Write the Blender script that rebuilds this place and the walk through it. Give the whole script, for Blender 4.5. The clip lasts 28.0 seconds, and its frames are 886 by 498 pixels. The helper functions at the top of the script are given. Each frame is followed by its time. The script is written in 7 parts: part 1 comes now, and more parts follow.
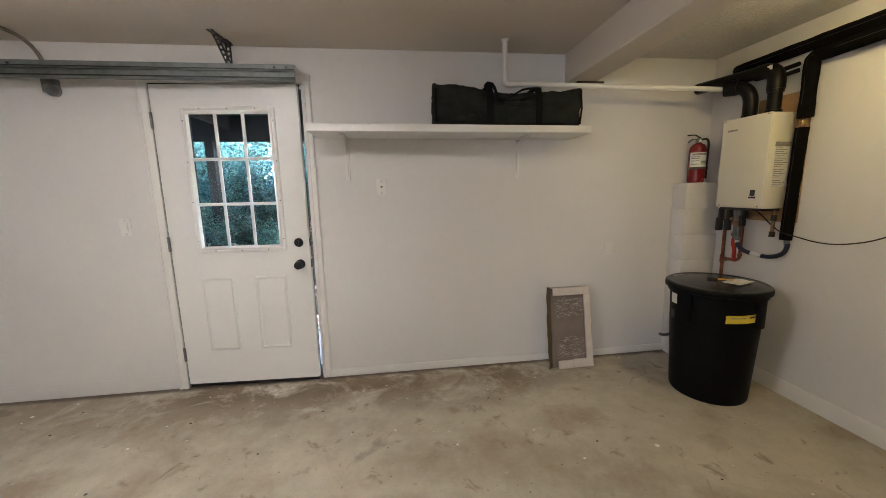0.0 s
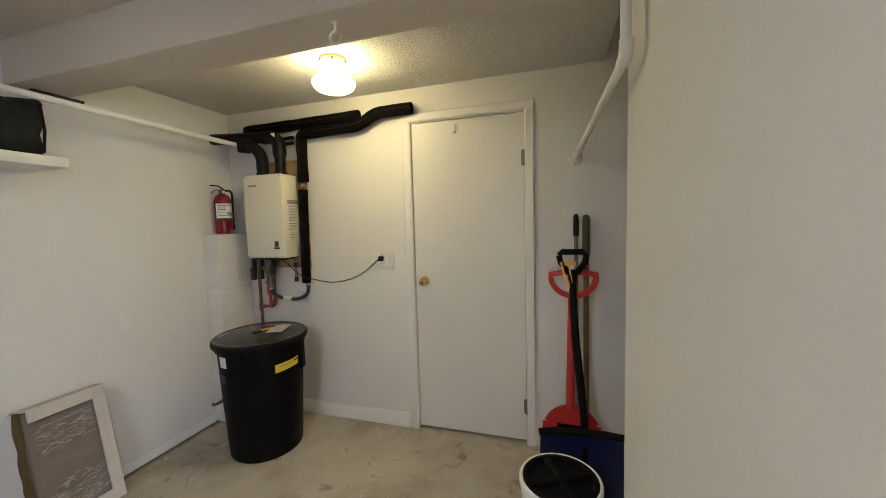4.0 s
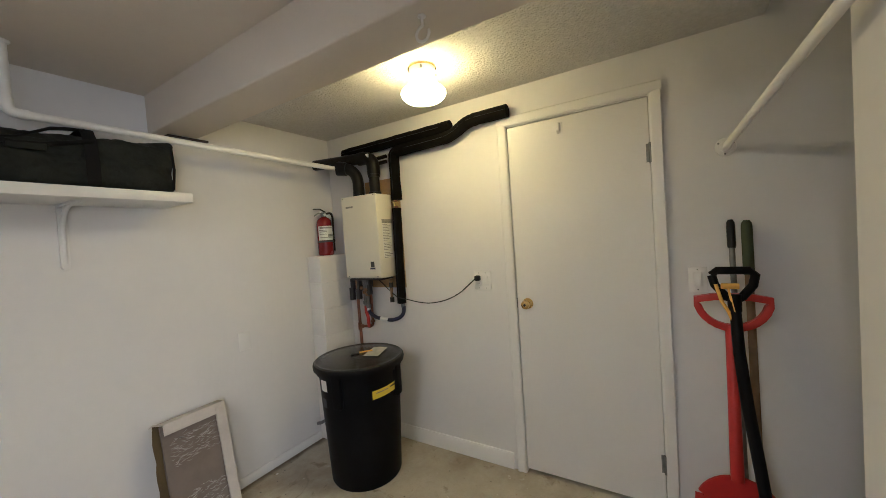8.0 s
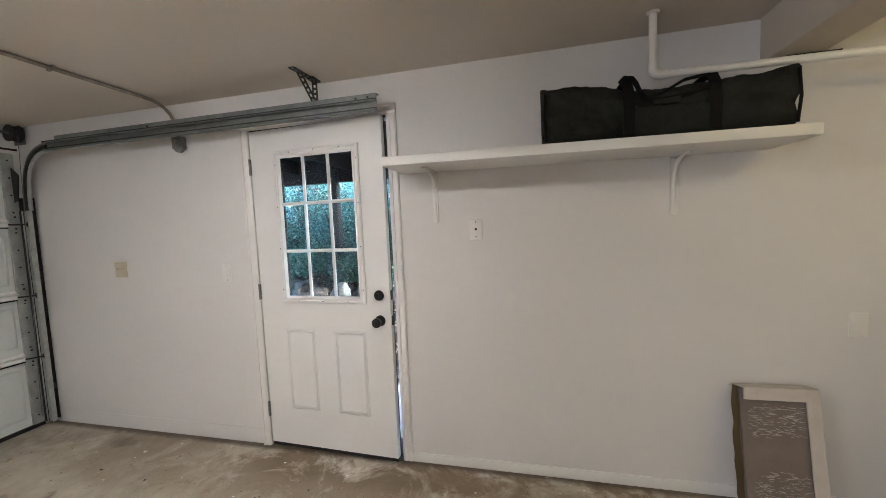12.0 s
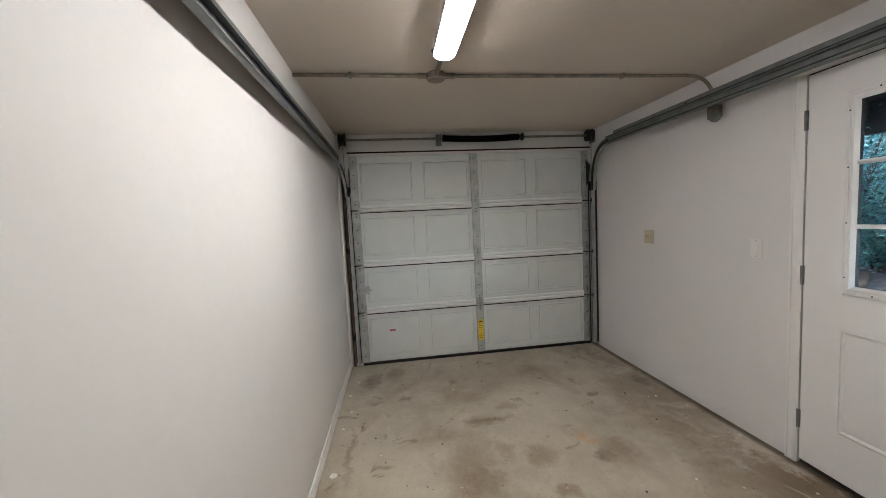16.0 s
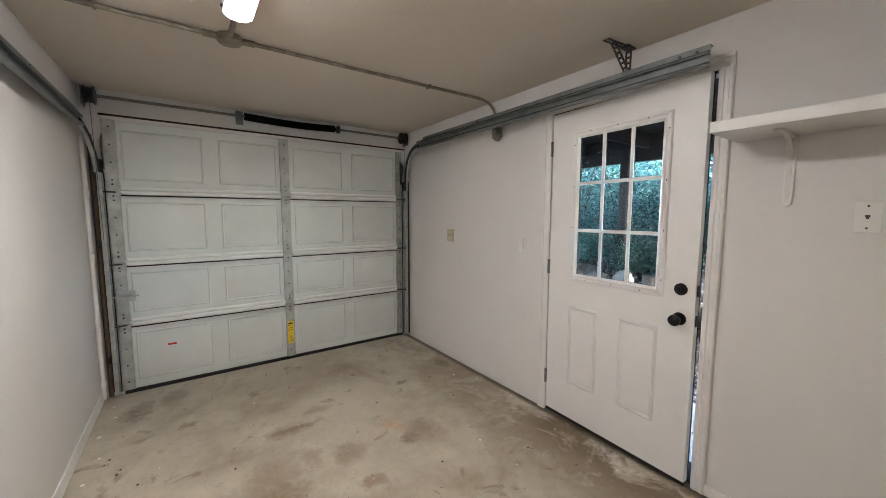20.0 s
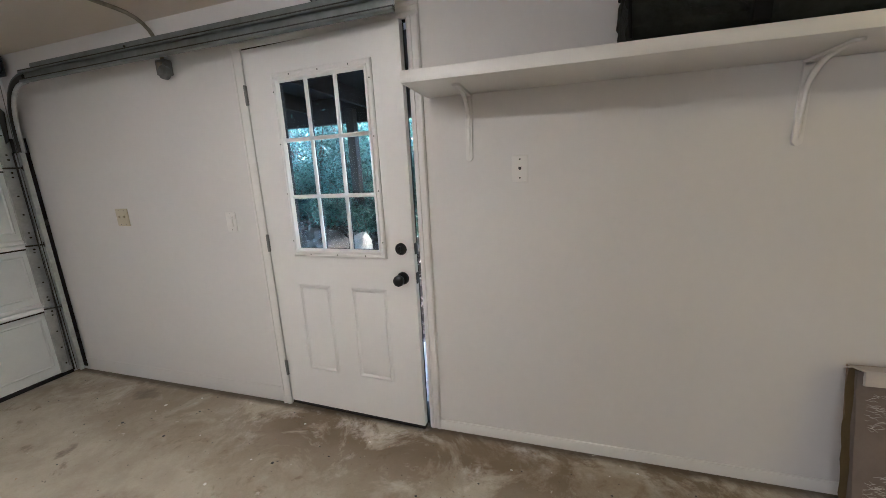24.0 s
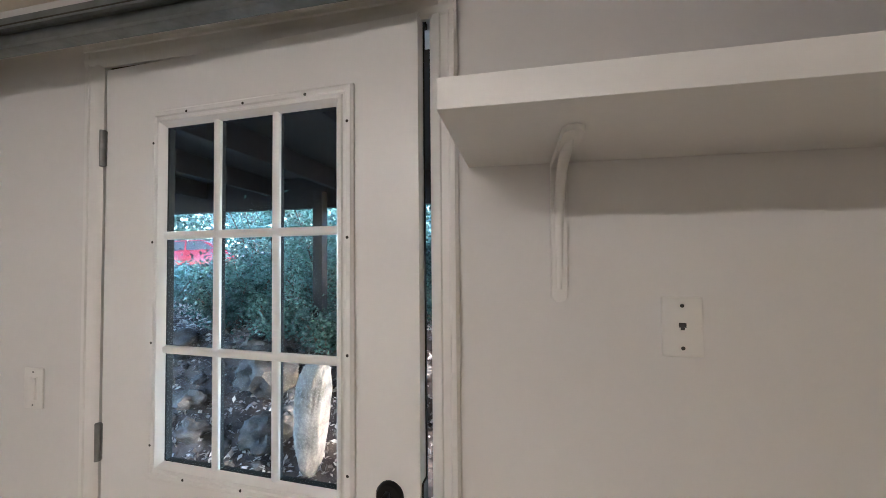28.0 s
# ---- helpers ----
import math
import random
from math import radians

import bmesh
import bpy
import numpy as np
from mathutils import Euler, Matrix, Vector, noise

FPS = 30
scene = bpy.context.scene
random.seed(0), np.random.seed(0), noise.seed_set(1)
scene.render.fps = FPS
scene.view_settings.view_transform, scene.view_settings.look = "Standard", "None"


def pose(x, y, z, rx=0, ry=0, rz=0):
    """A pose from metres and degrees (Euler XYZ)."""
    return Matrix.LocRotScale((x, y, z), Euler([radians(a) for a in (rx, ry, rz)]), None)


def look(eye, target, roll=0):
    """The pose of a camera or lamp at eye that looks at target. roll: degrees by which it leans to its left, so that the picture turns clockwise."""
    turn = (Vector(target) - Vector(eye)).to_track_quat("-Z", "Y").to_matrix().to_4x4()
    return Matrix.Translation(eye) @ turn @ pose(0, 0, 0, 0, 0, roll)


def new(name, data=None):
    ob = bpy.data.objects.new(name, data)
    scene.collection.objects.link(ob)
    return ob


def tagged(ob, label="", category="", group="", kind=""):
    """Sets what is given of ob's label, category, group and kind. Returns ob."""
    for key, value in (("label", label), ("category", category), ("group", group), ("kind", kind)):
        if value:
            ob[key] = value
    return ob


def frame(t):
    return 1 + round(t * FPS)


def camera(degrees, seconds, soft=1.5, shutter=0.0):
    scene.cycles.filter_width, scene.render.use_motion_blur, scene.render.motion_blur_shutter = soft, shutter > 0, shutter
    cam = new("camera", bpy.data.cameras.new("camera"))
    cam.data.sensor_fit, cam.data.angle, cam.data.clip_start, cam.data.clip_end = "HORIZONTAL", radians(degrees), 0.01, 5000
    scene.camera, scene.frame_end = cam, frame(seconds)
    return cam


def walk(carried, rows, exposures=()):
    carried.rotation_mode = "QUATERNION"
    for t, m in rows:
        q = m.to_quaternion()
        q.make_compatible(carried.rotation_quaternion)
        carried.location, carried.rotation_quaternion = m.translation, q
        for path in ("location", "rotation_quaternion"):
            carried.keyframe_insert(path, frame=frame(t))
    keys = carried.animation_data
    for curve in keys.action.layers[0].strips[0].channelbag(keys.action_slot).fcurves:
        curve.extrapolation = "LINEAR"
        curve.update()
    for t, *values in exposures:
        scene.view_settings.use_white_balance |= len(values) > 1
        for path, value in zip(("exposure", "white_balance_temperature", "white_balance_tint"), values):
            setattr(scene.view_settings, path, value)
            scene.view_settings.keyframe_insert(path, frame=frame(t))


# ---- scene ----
cam = camera(101.7, 28.0, soft=0.8)
PATH = [
    (0, (0.304, 0.209, 1.361), (0.547, 2.169, 1.044), -1.3),
    (0.5, (0.314, 0.311, 1.362), (0.865, 2.205, 1.035), -0.7),
    (1, (0.366, 0.387, 1.344), (1.19, 2.188, 1.062), -0.8),
    (1.5, (0.395, 0.446, 1.433), (1.575, 2.024, 1.09), -0.1),
    (2, (0.426, 0.458, 1.348), (1.917, 1.764, 1.082), 0.1),
    (2.5, (0.434, 0.492, 1.35), (2.126, 1.525, 1.088), 0.1),
    (3, (0.459, 0.446, 1.375), (2.27, 1.244, 1.084), -0.3),
    (3.5, (0.454, 0.524, 1.348), (2.36, 1.085, 1.122), -1.4),
    (4, (0.495, 0.422, 1.426), (2.401, 1.01, 1.277), -1.6),
    (4.5, (0.471, 0.43, 1.449), (2.376, 1.034, 1.528), -1.8),
    (6.5, (0.49, 0.437, 1.528), (2.308, 1.252, 1.7), -3.4),
    (7, (0.512, 0.453, 1.51), (2.33, 1.285, 1.559), -3.0),
    (7.5, (0.586, 0.475, 1.5), (2.352, 1.415, 1.476), -4.1),
    (8, (0.699, 0.547, 1.462), (2.4, 1.596, 1.394), -4.0),
    (8.5, (0.746, 0.582, 1.448), (2.303, 1.834, 1.362), -3.4),
    (9, (0.731, 0.624, 1.459), (2.013, 2.155, 1.348), -3.8),
    (9.5, (0.694, 0.649, 1.445), (1.712, 2.366, 1.315), -2.8),
    (10, (0.654, 0.695, 1.429), (1.396, 2.546, 1.278), -2.8),
    (10.5, (0.62, 0.793, 1.416), (1.152, 2.713, 1.244), -2.7),
    (11, (0.567, 0.839, 1.446), (0.945, 2.797, 1.288), -2.9),
    (11.5, (0.489, 0.849, 1.412), (0.519, 2.845, 1.293), -2.7),
    (12, (0.478, 0.828, 1.440), (0.023, 2.771, 1.298), -2.5),
    (12.5, (0.452, 0.846, 1.455), (-0.412, 2.642, 1.276), -2.9),
    (13, (0.424, 0.838, 1.462), (-0.760, 2.440, 1.301), -2.7),
    (13.5, (0.402, 0.834, 1.453), (-1.043, 2.208, 1.304), -2.4),
    (15.5, (0.398, 0.731, 1.436), (-1.532, 1.24, 1.309), -2.7),
    (16, (0.395, 0.695, 1.431), (-1.581, 0.959, 1.274), -2.9),
    (16.5, (0.396, 0.68, 1.423), (-1.594, 0.728, 1.231), -2.9),
    (17, (0.403, 0.653, 1.409), (-1.584, 0.535, 1.218), -2.0),
    (17.5, (0.396, 0.656, 1.404), (-1.591, 0.564, 1.193), -1.5),
    (18, (0.383, 0.666, 1.403), (-1.603, 0.732, 1.18), -1.0),
    (18.5, (0.376, 0.678, 1.404), (-1.594, 0.953, 1.188), -0.9),
    (19, (0.376, 0.714, 1.413), (-1.529, 1.277, 1.178), -0.6),
    (19.5, (0.388, 0.729, 1.41), (-1.4, 1.596, 1.183), -0.5),
    (20, (0.386, 0.773, 1.405), (-1.238, 1.925, 1.215), 0.1),
    (20.5, (0.395, 0.81, 1.399), (-0.979, 2.251, 1.213), -0.2),
    (21, (0.404, 0.831, 1.409), (-0.662, 2.504, 1.157), -0.3),
    (21.5, (0.411, 0.859, 1.401), (-0.339, 2.691, 1.116), -0.3),
    (23.5, (0.426, 1.029, 1.401), (0.009, 2.94, 0.982), -2.2),
    (24, (0.348, 1.159, 1.396), (-0.235, 3.027, 0.983), -2.8),
    (24.5, (0.304, 1.266, 1.39), (-0.384, 3.106, 1.014), -2.6),
    (25, (0.243, 1.359, 1.396), (-0.465, 3.201, 1.075), -1.8),
    (25.5, (0.127, 1.517, 1.413), (-0.577, 3.364, 1.106), -2.5),
    (26, (0.024, 1.615, 1.402), (-0.653, 3.463, 1.046), -2.9),
    (26.5, (-0.013, 1.738, 1.407), (-0.678, 3.602, 1.117), -1.7),
    (27, (-0.048, 1.885, 1.439), (-0.582, 3.808, 1.316), -1.1),
    (27.5, (-0.088, 1.973, 1.477), (-0.65, 3.892, 1.465), -0.6),
    (28, (-0.105, 2.049, 1.534), (-0.518, 4.005, 1.588), -0.5),
]
EXPOSURES = (
    (0.0, 5.50, 4986, 10),
    (2.0, 5.66, 4863, 9),
    (3.0, 5.70, 4730, 8),
    (4.5, 5.77, 4644, 7),
    (7.0, 5.70, 4645, 7),
    (8.0, 5.72, 4650, 8),
    (9.0, 5.76, 4585, 8),
    (10.0, 5.77, 4630, 9),
    (11.0, 5.82, 4840, 10),
    (12.0, 5.55, 4855, 10),
    (13.0, 5.45, 4872, 10),
    (16.0, 5.09, 4875, 10),
    (18.0, 4.93, 4855, 10),
    (20.0, 5.38, 4935, 10),
    (21.0, 5.31, 4925, 11),
    (24.0, 5.31, 4825, 10),
    (26.0, 5.29, 4865, 10),
    (28.0, 5.16, 5005, 12),
)
walk(cam, [(t, look(eye, target, roll)) for t, eye, target, roll in PATH], exposures=EXPOSURES)

# ---- world, sun, exposure ----
world = bpy.data.worlds.new("world")
scene.world = world
world.use_nodes = True
wn = world.node_tree.nodes
sky = wn.new("ShaderNodeTexSky")
sky.sky_type = "NISHITA"
sky.sun_disc = False
sky.sun_elevation = radians(16.1)
sky.sun_rotation = radians(102)
wn["Background"].inputs["Strength"].default_value = 0.115
world.node_tree.links.new(sky.outputs["Color"], wn["Background"].inputs["Color"])

sun_data = bpy.data.lights.new("sun", "SUN")
sun_data.energy = 0.5
sun_data.angle = radians(0.53)
sun_data.color = (1.0, 0.90, 0.78)
sun = new("sun", sun_data)
sun.matrix_world = look((16.9, 0.5, 6.03), (-1.5, 4.5, 0.6))

TUBE_POWER = 2.6
BULB_POWER = 1.12

# ---- materials ----


def mat(name, color, rough=0.6, metal=0.0, var=0.06, scale=6.0, bump=0.0, bscale=120.0, spec=0.5, fine=60.0, tint=None, emit=0.0):
    """A principled material with variation at two scales and fine relief."""
    m = bpy.data.materials.new(name)
    m.use_nodes = True
    nt = m.node_tree
    p = nt.nodes["Principled BSDF"]
    p.inputs["Roughness"].default_value = rough
    p.inputs["Metallic"].default_value = metal
    p.inputs["Specular IOR Level"].default_value = spec
    tc = nt.nodes.new("ShaderNodeTexCoord")
    n1 = nt.nodes.new("ShaderNodeTexNoise")
    n1.inputs["Scale"].default_value = scale
    n1.inputs["Detail"].default_value = 6
    n2 = nt.nodes.new("ShaderNodeTexNoise")
    n2.inputs["Scale"].default_value = fine
    n2.inputs["Detail"].default_value = 4
    nt.links.new(tc.outputs["Object"], n1.inputs["Vector"])
    nt.links.new(tc.outputs["Object"], n2.inputs["Vector"])
    add = nt.nodes.new("ShaderNodeMath")
    add.operation = "MULTIPLY_ADD"
    add.inputs[1].default_value = 0.35
    nt.links.new(n2.outputs["Fac"], add.inputs[0])
    nt.links.new(n1.outputs["Fac"], add.inputs[2])
    ramp = nt.nodes.new("ShaderNodeValToRGB")
    c = color
    t = tint or c
    ramp.color_ramp.elements[0].position = 0.38
    ramp.color_ramp.elements[1].position = 0.92
    ramp.color_ramp.elements[0].color = (*[max(0, v * (1 - var * 2)) for v in t], 1)
    ramp.color_ramp.elements[1].color = (*[min(1, v * (1 + var)) for v in c], 1)
    nt.links.new(add.outputs[0], ramp.inputs["Fac"])
    nt.links.new(ramp.outputs["Color"], p.inputs["Base Color"])
    rr = nt.nodes.new("ShaderNodeMapRange")
    rr.inputs["To Min"].default_value = max(0.03, rough - 0.1)
    rr.inputs["To Max"].default_value = min(1, rough + 0.1)
    nt.links.new(n1.outputs["Fac"], rr.inputs["Value"])
    nt.links.new(rr.outputs["Result"], p.inputs["Roughness"])
    if bump:
        nb = nt.nodes.new("ShaderNodeTexNoise")
        nb.inputs["Scale"].default_value = bscale
        nb.inputs["Detail"].default_value = 5
        nt.links.new(tc.outputs["Object"], nb.inputs["Vector"])
        b = nt.nodes.new("ShaderNodeBump")
        b.inputs["Strength"].default_value = bump
        b.inputs["Distance"].default_value = 0.01
        nt.links.new(nb.outputs["Fac"], b.inputs["Height"])
        nt.links.new(b.outputs["Normal"], p.inputs["Normal"])
    if emit:
        p.inputs["Emission Color"].default_value = (*color, 1)
        p.inputs["Emission Strength"].default_value = emit
    return m


def wall_paint(name, color, bump, bscale, scuff=0.05):
    """Painted drywall: roller texture, broad unevenness and faint scuffs."""
    m = mat(name, color, rough=0.60, var=0.022, scale=1.3, bump=bump, bscale=bscale, fine=25, spec=0.3)
    nt = m.node_tree
    tc = nt.nodes["Texture Coordinate"]
    # long soft waves of the board and its taping, drawn out upwards
    mp = nt.nodes.new("ShaderNodeMapping")
    mp.inputs["Scale"].default_value = (9.0, 9.0, 1.6)
    n = nt.nodes.new("ShaderNodeTexNoise")
    n.inputs["Scale"].default_value = 1.0
    n.inputs["Detail"].default_value = 3
    b = nt.nodes.new("ShaderNodeBump")
    b.inputs["Strength"].default_value = 0.5
    b.inputs["Distance"].default_value = 0.006
    nt.links.new(tc.outputs["Object"], mp.inputs["Vector"])
    nt.links.new(mp.outputs["Vector"], n.inputs["Vector"])
    nt.links.new(n.outputs["Fac"], b.inputs["Height"])
    nt.links.new(b.outputs["Normal"], nt.nodes["Bump"].inputs["Normal"])
    return m


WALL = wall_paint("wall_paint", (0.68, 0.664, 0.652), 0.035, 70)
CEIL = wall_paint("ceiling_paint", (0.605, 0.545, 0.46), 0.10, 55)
POPCORN = mat("popcorn_ceiling", (0.57, 0.55, 0.515), rough=0.9, var=0.06, scale=40, bump=0.9, bscale=75, fine=160, spec=0.1)
# trim paint darkened to tan: the shade on these jambs is in the colour
JAMBSHADE = mat("shaded_jamb_paint", (0.43, 0.375, 0.325), rough=0.5, var=0.04, scale=4, bump=0.03, bscale=40)
TRIM = mat("trim_paint", (0.72, 0.705, 0.685), rough=0.38, var=0.02, scale=4, bump=0.03, bscale=40)
DOORPAINT = mat("door_paint", (0.74, 0.73, 0.72), rough=0.33, var=0.015, scale=3, bump=0.02, bscale=60)
SLABDOOR = mat("slab_door_paint", (0.69, 0.668, 0.642), rough=0.42, var=0.02, scale=2.5, bump=0.05, bscale=70)
SECTIONLIP = mat("white_steel_lip", (0.80, 0.81, 0.80), rough=0.85, var=0.03, scale=8, spec=0.08)
GARAGE = mat("garage_door_enamel", (0.66, 0.69, 0.68), rough=0.42, var=0.03, scale=5, bump=0.05, bscale=140)
STILE = mat("bright_galvanised_steel", (0.44, 0.455, 0.445), rough=0.42, metal=0.4, var=0.16, scale=14, fine=70, bump=0.04)
CONDUIT = mat("weathered_conduit", (0.25, 0.215, 0.17), rough=0.5, metal=0.3, var=0.25, scale=18, bump=0.05)
GALV = mat("galvanised_steel", (0.20, 0.215, 0.21), rough=0.45, metal=0.6, var=0.16, scale=14, fine=70, bump=0.04)
DULLSTEEL = mat("dull_steel", (0.22, 0.22, 0.215), rough=0.5, metal=0.7, var=0.2, scale=20, bump=0.05)
DARKSTEEL = mat("dark_steel", (0.035, 0.034, 0.033), rough=0.5, metal=0.5, var=0.2, scale=25)
BLACKMETAL = mat("black_hardware", (0.006, 0.006, 0.006), rough=0.32, metal=0.0, spec=0.3, var=0.15, scale=20)
BRASS = mat("brass", (0.72, 0.50, 0.16), rough=0.22, metal=1.0, var=0.08, scale=20)
OLDBRASS = mat("tarnished_brass", (0.30, 0.19, 0.11), rough=0.42, metal=0.85, var=0.3, scale=35)
COPPER = mat("copper", (0.24, 0.105, 0.068), rough=0.4, metal=0.9, var=0.25, scale=30)
PVC = mat("white_pvc", (0.74, 0.72, 0.68), rough=0.4, var=0.03, scale=10, bump=0.02)
FOAM = mat("black_foam", (0.006, 0.0058, 0.0055), rough=0.9, var=0.15, scale=25, bump=0.25, bscale=220, spec=0.04)
ABS = mat("black_abs_pipe", (0.007, 0.007, 0.007), rough=0.4, var=0.1, scale=20, spec=0.18)
BINPLASTIC = mat("black_bin_plastic", (0.007, 0.007, 0.0075), rough=0.48, spec=0.06, var=0.15, scale=9, bump=0.05, bscale=160)
LIDPLASTIC = mat("dusty_black_lid", (0.030, 0.030, 0.030), rough=0.24, var=0.7, scale=7, bump=0.05, bscale=90, tint=(0.014, 0.014, 0.014))
YELLOW = mat("yellow_label", (0.78, 0.60, 0.02), rough=0.45, var=0.04, scale=15)
RED = mat("red_plastic", (0.42, 0.02, 0.014), rough=0.42, var=0.08, scale=12, bump=0.03)
EXTRED = mat("red_enamel", (0.17, 0.007, 0.010), rough=0.25, var=0.06, scale=9)
CREAM = mat("cream_enamel", (0.70, 0.67, 0.565), rough=0.35, var=0.02, scale=4)
LABELWHITE = mat("paper_label", (0.74, 0.73, 0.69), rough=0.6, var=0.03, scale=30)
GREYPAPER = mat("grey_paper", (0.42, 0.405, 0.375), rough=0.7, var=0.2, scale=20)
INK = mat("ink", (0.03, 0.03, 0.032), rough=0.6, var=0.1, scale=30)
GREYINK = mat("grey_ink", (0.28, 0.27, 0.25), rough=0.6, var=0.2, scale=60)
BAG = mat("olive_canvas", (0.020, 0.022, 0.018), rough=0.7, var=0.3, scale=7, bump=0.5, bscale=45, spec=0.12)
WEB = mat("black_webbing", (0.004, 0.004, 0.004), rough=0.8, var=0.1, scale=60, bump=0.2, bscale=400, spec=0.2)
CARD = mat("brown_cardboard", (0.30, 0.215, 0.15), rough=0.85, var=0.1, scale=8, bump=0.1, bscale=100, spec=0.2)
CARDOLIVE = mat("olive_brown_cardboard", (0.15, 0.115, 0.065), rough=0.85, var=0.12, scale=8, bump=0.1, bscale=100, spec=0.2)
CARDLIGHT = mat("pale_cardboard", (0.56, 0.515, 0.47), rough=0.8, var=0.06, scale=10, bump=0.08, spec=0.2)
CARDGREY = mat("grey_brown_cardboard", (0.20, 0.165, 0.14), rough=0.8, var=0.08, scale=8, bump=0.05, spec=0.2)
PLASTICFILM = mat("clear_crumpled_film", (0.50, 0.47, 0.435), rough=0.2, var=0.2, scale=30, spec=0.9)
BUCKET = mat("white_bucket_plastic", (0.80, 0.80, 0.78), rough=0.35, var=0.02, scale=6)
NAVY = mat("navy_blade", (0.004, 0.006, 0.05), rough=0.38, var=0.15, scale=8)
OLIVE = mat("olive_grip", (0.045, 0.06, 0.025), rough=0.7, var=0.12, scale=18, bump=0.1)
ORANGEWOOD = mat("yellow_strap", (0.72, 0.40, 0.05), rough=0.6, var=0.08, scale=20)
PLATE = mat("white_cover_plate", (0.72, 0.705, 0.68), rough=0.3, var=0.01, scale=8)
IVORY = mat("ivory_cover_plate", (0.50, 0.45, 0.32), rough=0.35, var=0.03, scale=12)
OLDWOOD = mat("old_handle_wood", (0.17, 0.11, 0.065), rough=0.7, var=0.2, scale=12, bump=0.1)
PLY = mat("plywood", (0.42, 0.27, 0.13), rough=0.75, var=0.14, scale=9, bump=0.1)
RUBBER = mat("black_rubber", (0.008, 0.008, 0.008), rough=0.75, var=0.2, scale=20)
BLUEHOSE = mat("dark_blue_hose", (0.012, 0.014, 0.045), rough=0.45, var=0.1, scale=30)
WHITETAG = mat("white_tag", (0.75, 0.75, 0.75), rough=0.5, var=0.03, scale=20)
BLOCK = mat("painted_block", (0.70, 0.682, 0.664), rough=0.55, var=0.03, scale=6, bump=0.5, bscale=35)
POSTWOOD = mat("dark_stained_wood", (0.022, 0.016, 0.012), rough=0.75, var=0.25, scale=6, bump=0.25, bscale=40)
BARK = mat("bark", (0.11, 0.08, 0.06), rough=0.9, var=0.3, scale=7, bump=0.7, bscale=30, spec=0.2)
ROCK = mat("grey_rock", (0.10, 0.083, 0.07), rough=0.85, var=0.42, scale=9, bump=0.7, bscale=18, spec=0.25)
PALEROCK = mat("pale_stone", (0.30, 0.255, 0.215), rough=0.85, var=0.35, scale=7, bump=0.9, bscale=22, spec=0.25)
SOIL = mat("leaf_litter_soil", (0.075, 0.056, 0.046), rough=0.95, var=0.48, scale=5, bump=0.9, bscale=28, fine=35, spec=0.15)
PORCHSLAB = mat("porch_concrete", (0.50, 0.48, 0.445), rough=0.7, var=0.14, scale=3, bump=0.15, bscale=60, spec=0.3)
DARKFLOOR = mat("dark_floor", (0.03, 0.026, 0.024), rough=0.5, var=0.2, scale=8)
BOXBROWN = mat("orange_brown_box", (0.34, 0.15, 0.07), rough=0.8, var=0.1, scale=8)
ROOMWALL = wall_paint("next_room_paint", (0.66, 0.65, 0.66), 0.1, 90)


def leaf_mat(name, a, b):
    m = bpy.data.materials.new(name)
    m.use_nodes = True
    nt = m.node_tree
    p = nt.nodes["Principled BSDF"]
    p.inputs["Roughness"].default_value = 0.34
    g = nt.nodes.new("ShaderNodeNewGeometry")
    r = nt.nodes.new("ShaderNodeValToRGB")
    r.color_ramp.elements[0].color = (*a, 1)
    r.color_ramp.elements[1].color = (*b, 1)
    nt.links.new(g.outputs["Random Per Island"], r.inputs["Fac"])
    nt.links.new(r.outputs["Color"], p.inputs["Base Color"])
    tr = nt.nodes.new("ShaderNodeBsdfTranslucent")
    nt.links.new(r.outputs["Color"], tr.inputs["Color"])
    mix = nt.nodes.new("ShaderNodeMixShader")
    mix.inputs["Fac"].default_value = 0.2
    out = nt.nodes["Material Output"]
    nt.links.new(p.outputs["BSDF"], mix.inputs[1])
    nt.links.new(tr.outputs["BSDF"], mix.inputs[2])
    nt.links.new(mix.outputs["Shader"], out.inputs["Surface"])
    return m


LEAF = leaf_mat("green_leaves", (0.018, 0.046, 0.030), (0.16, 0.28, 0.22))
LEAFDARK = leaf_mat("dark_leaves", (0.011, 0.029, 0.020), (0.10, 0.17, 0.13))
LITTER = leaf_mat("dry_leaves", (0.035, 0.024, 0.018), (0.62, 0.53, 0.46))


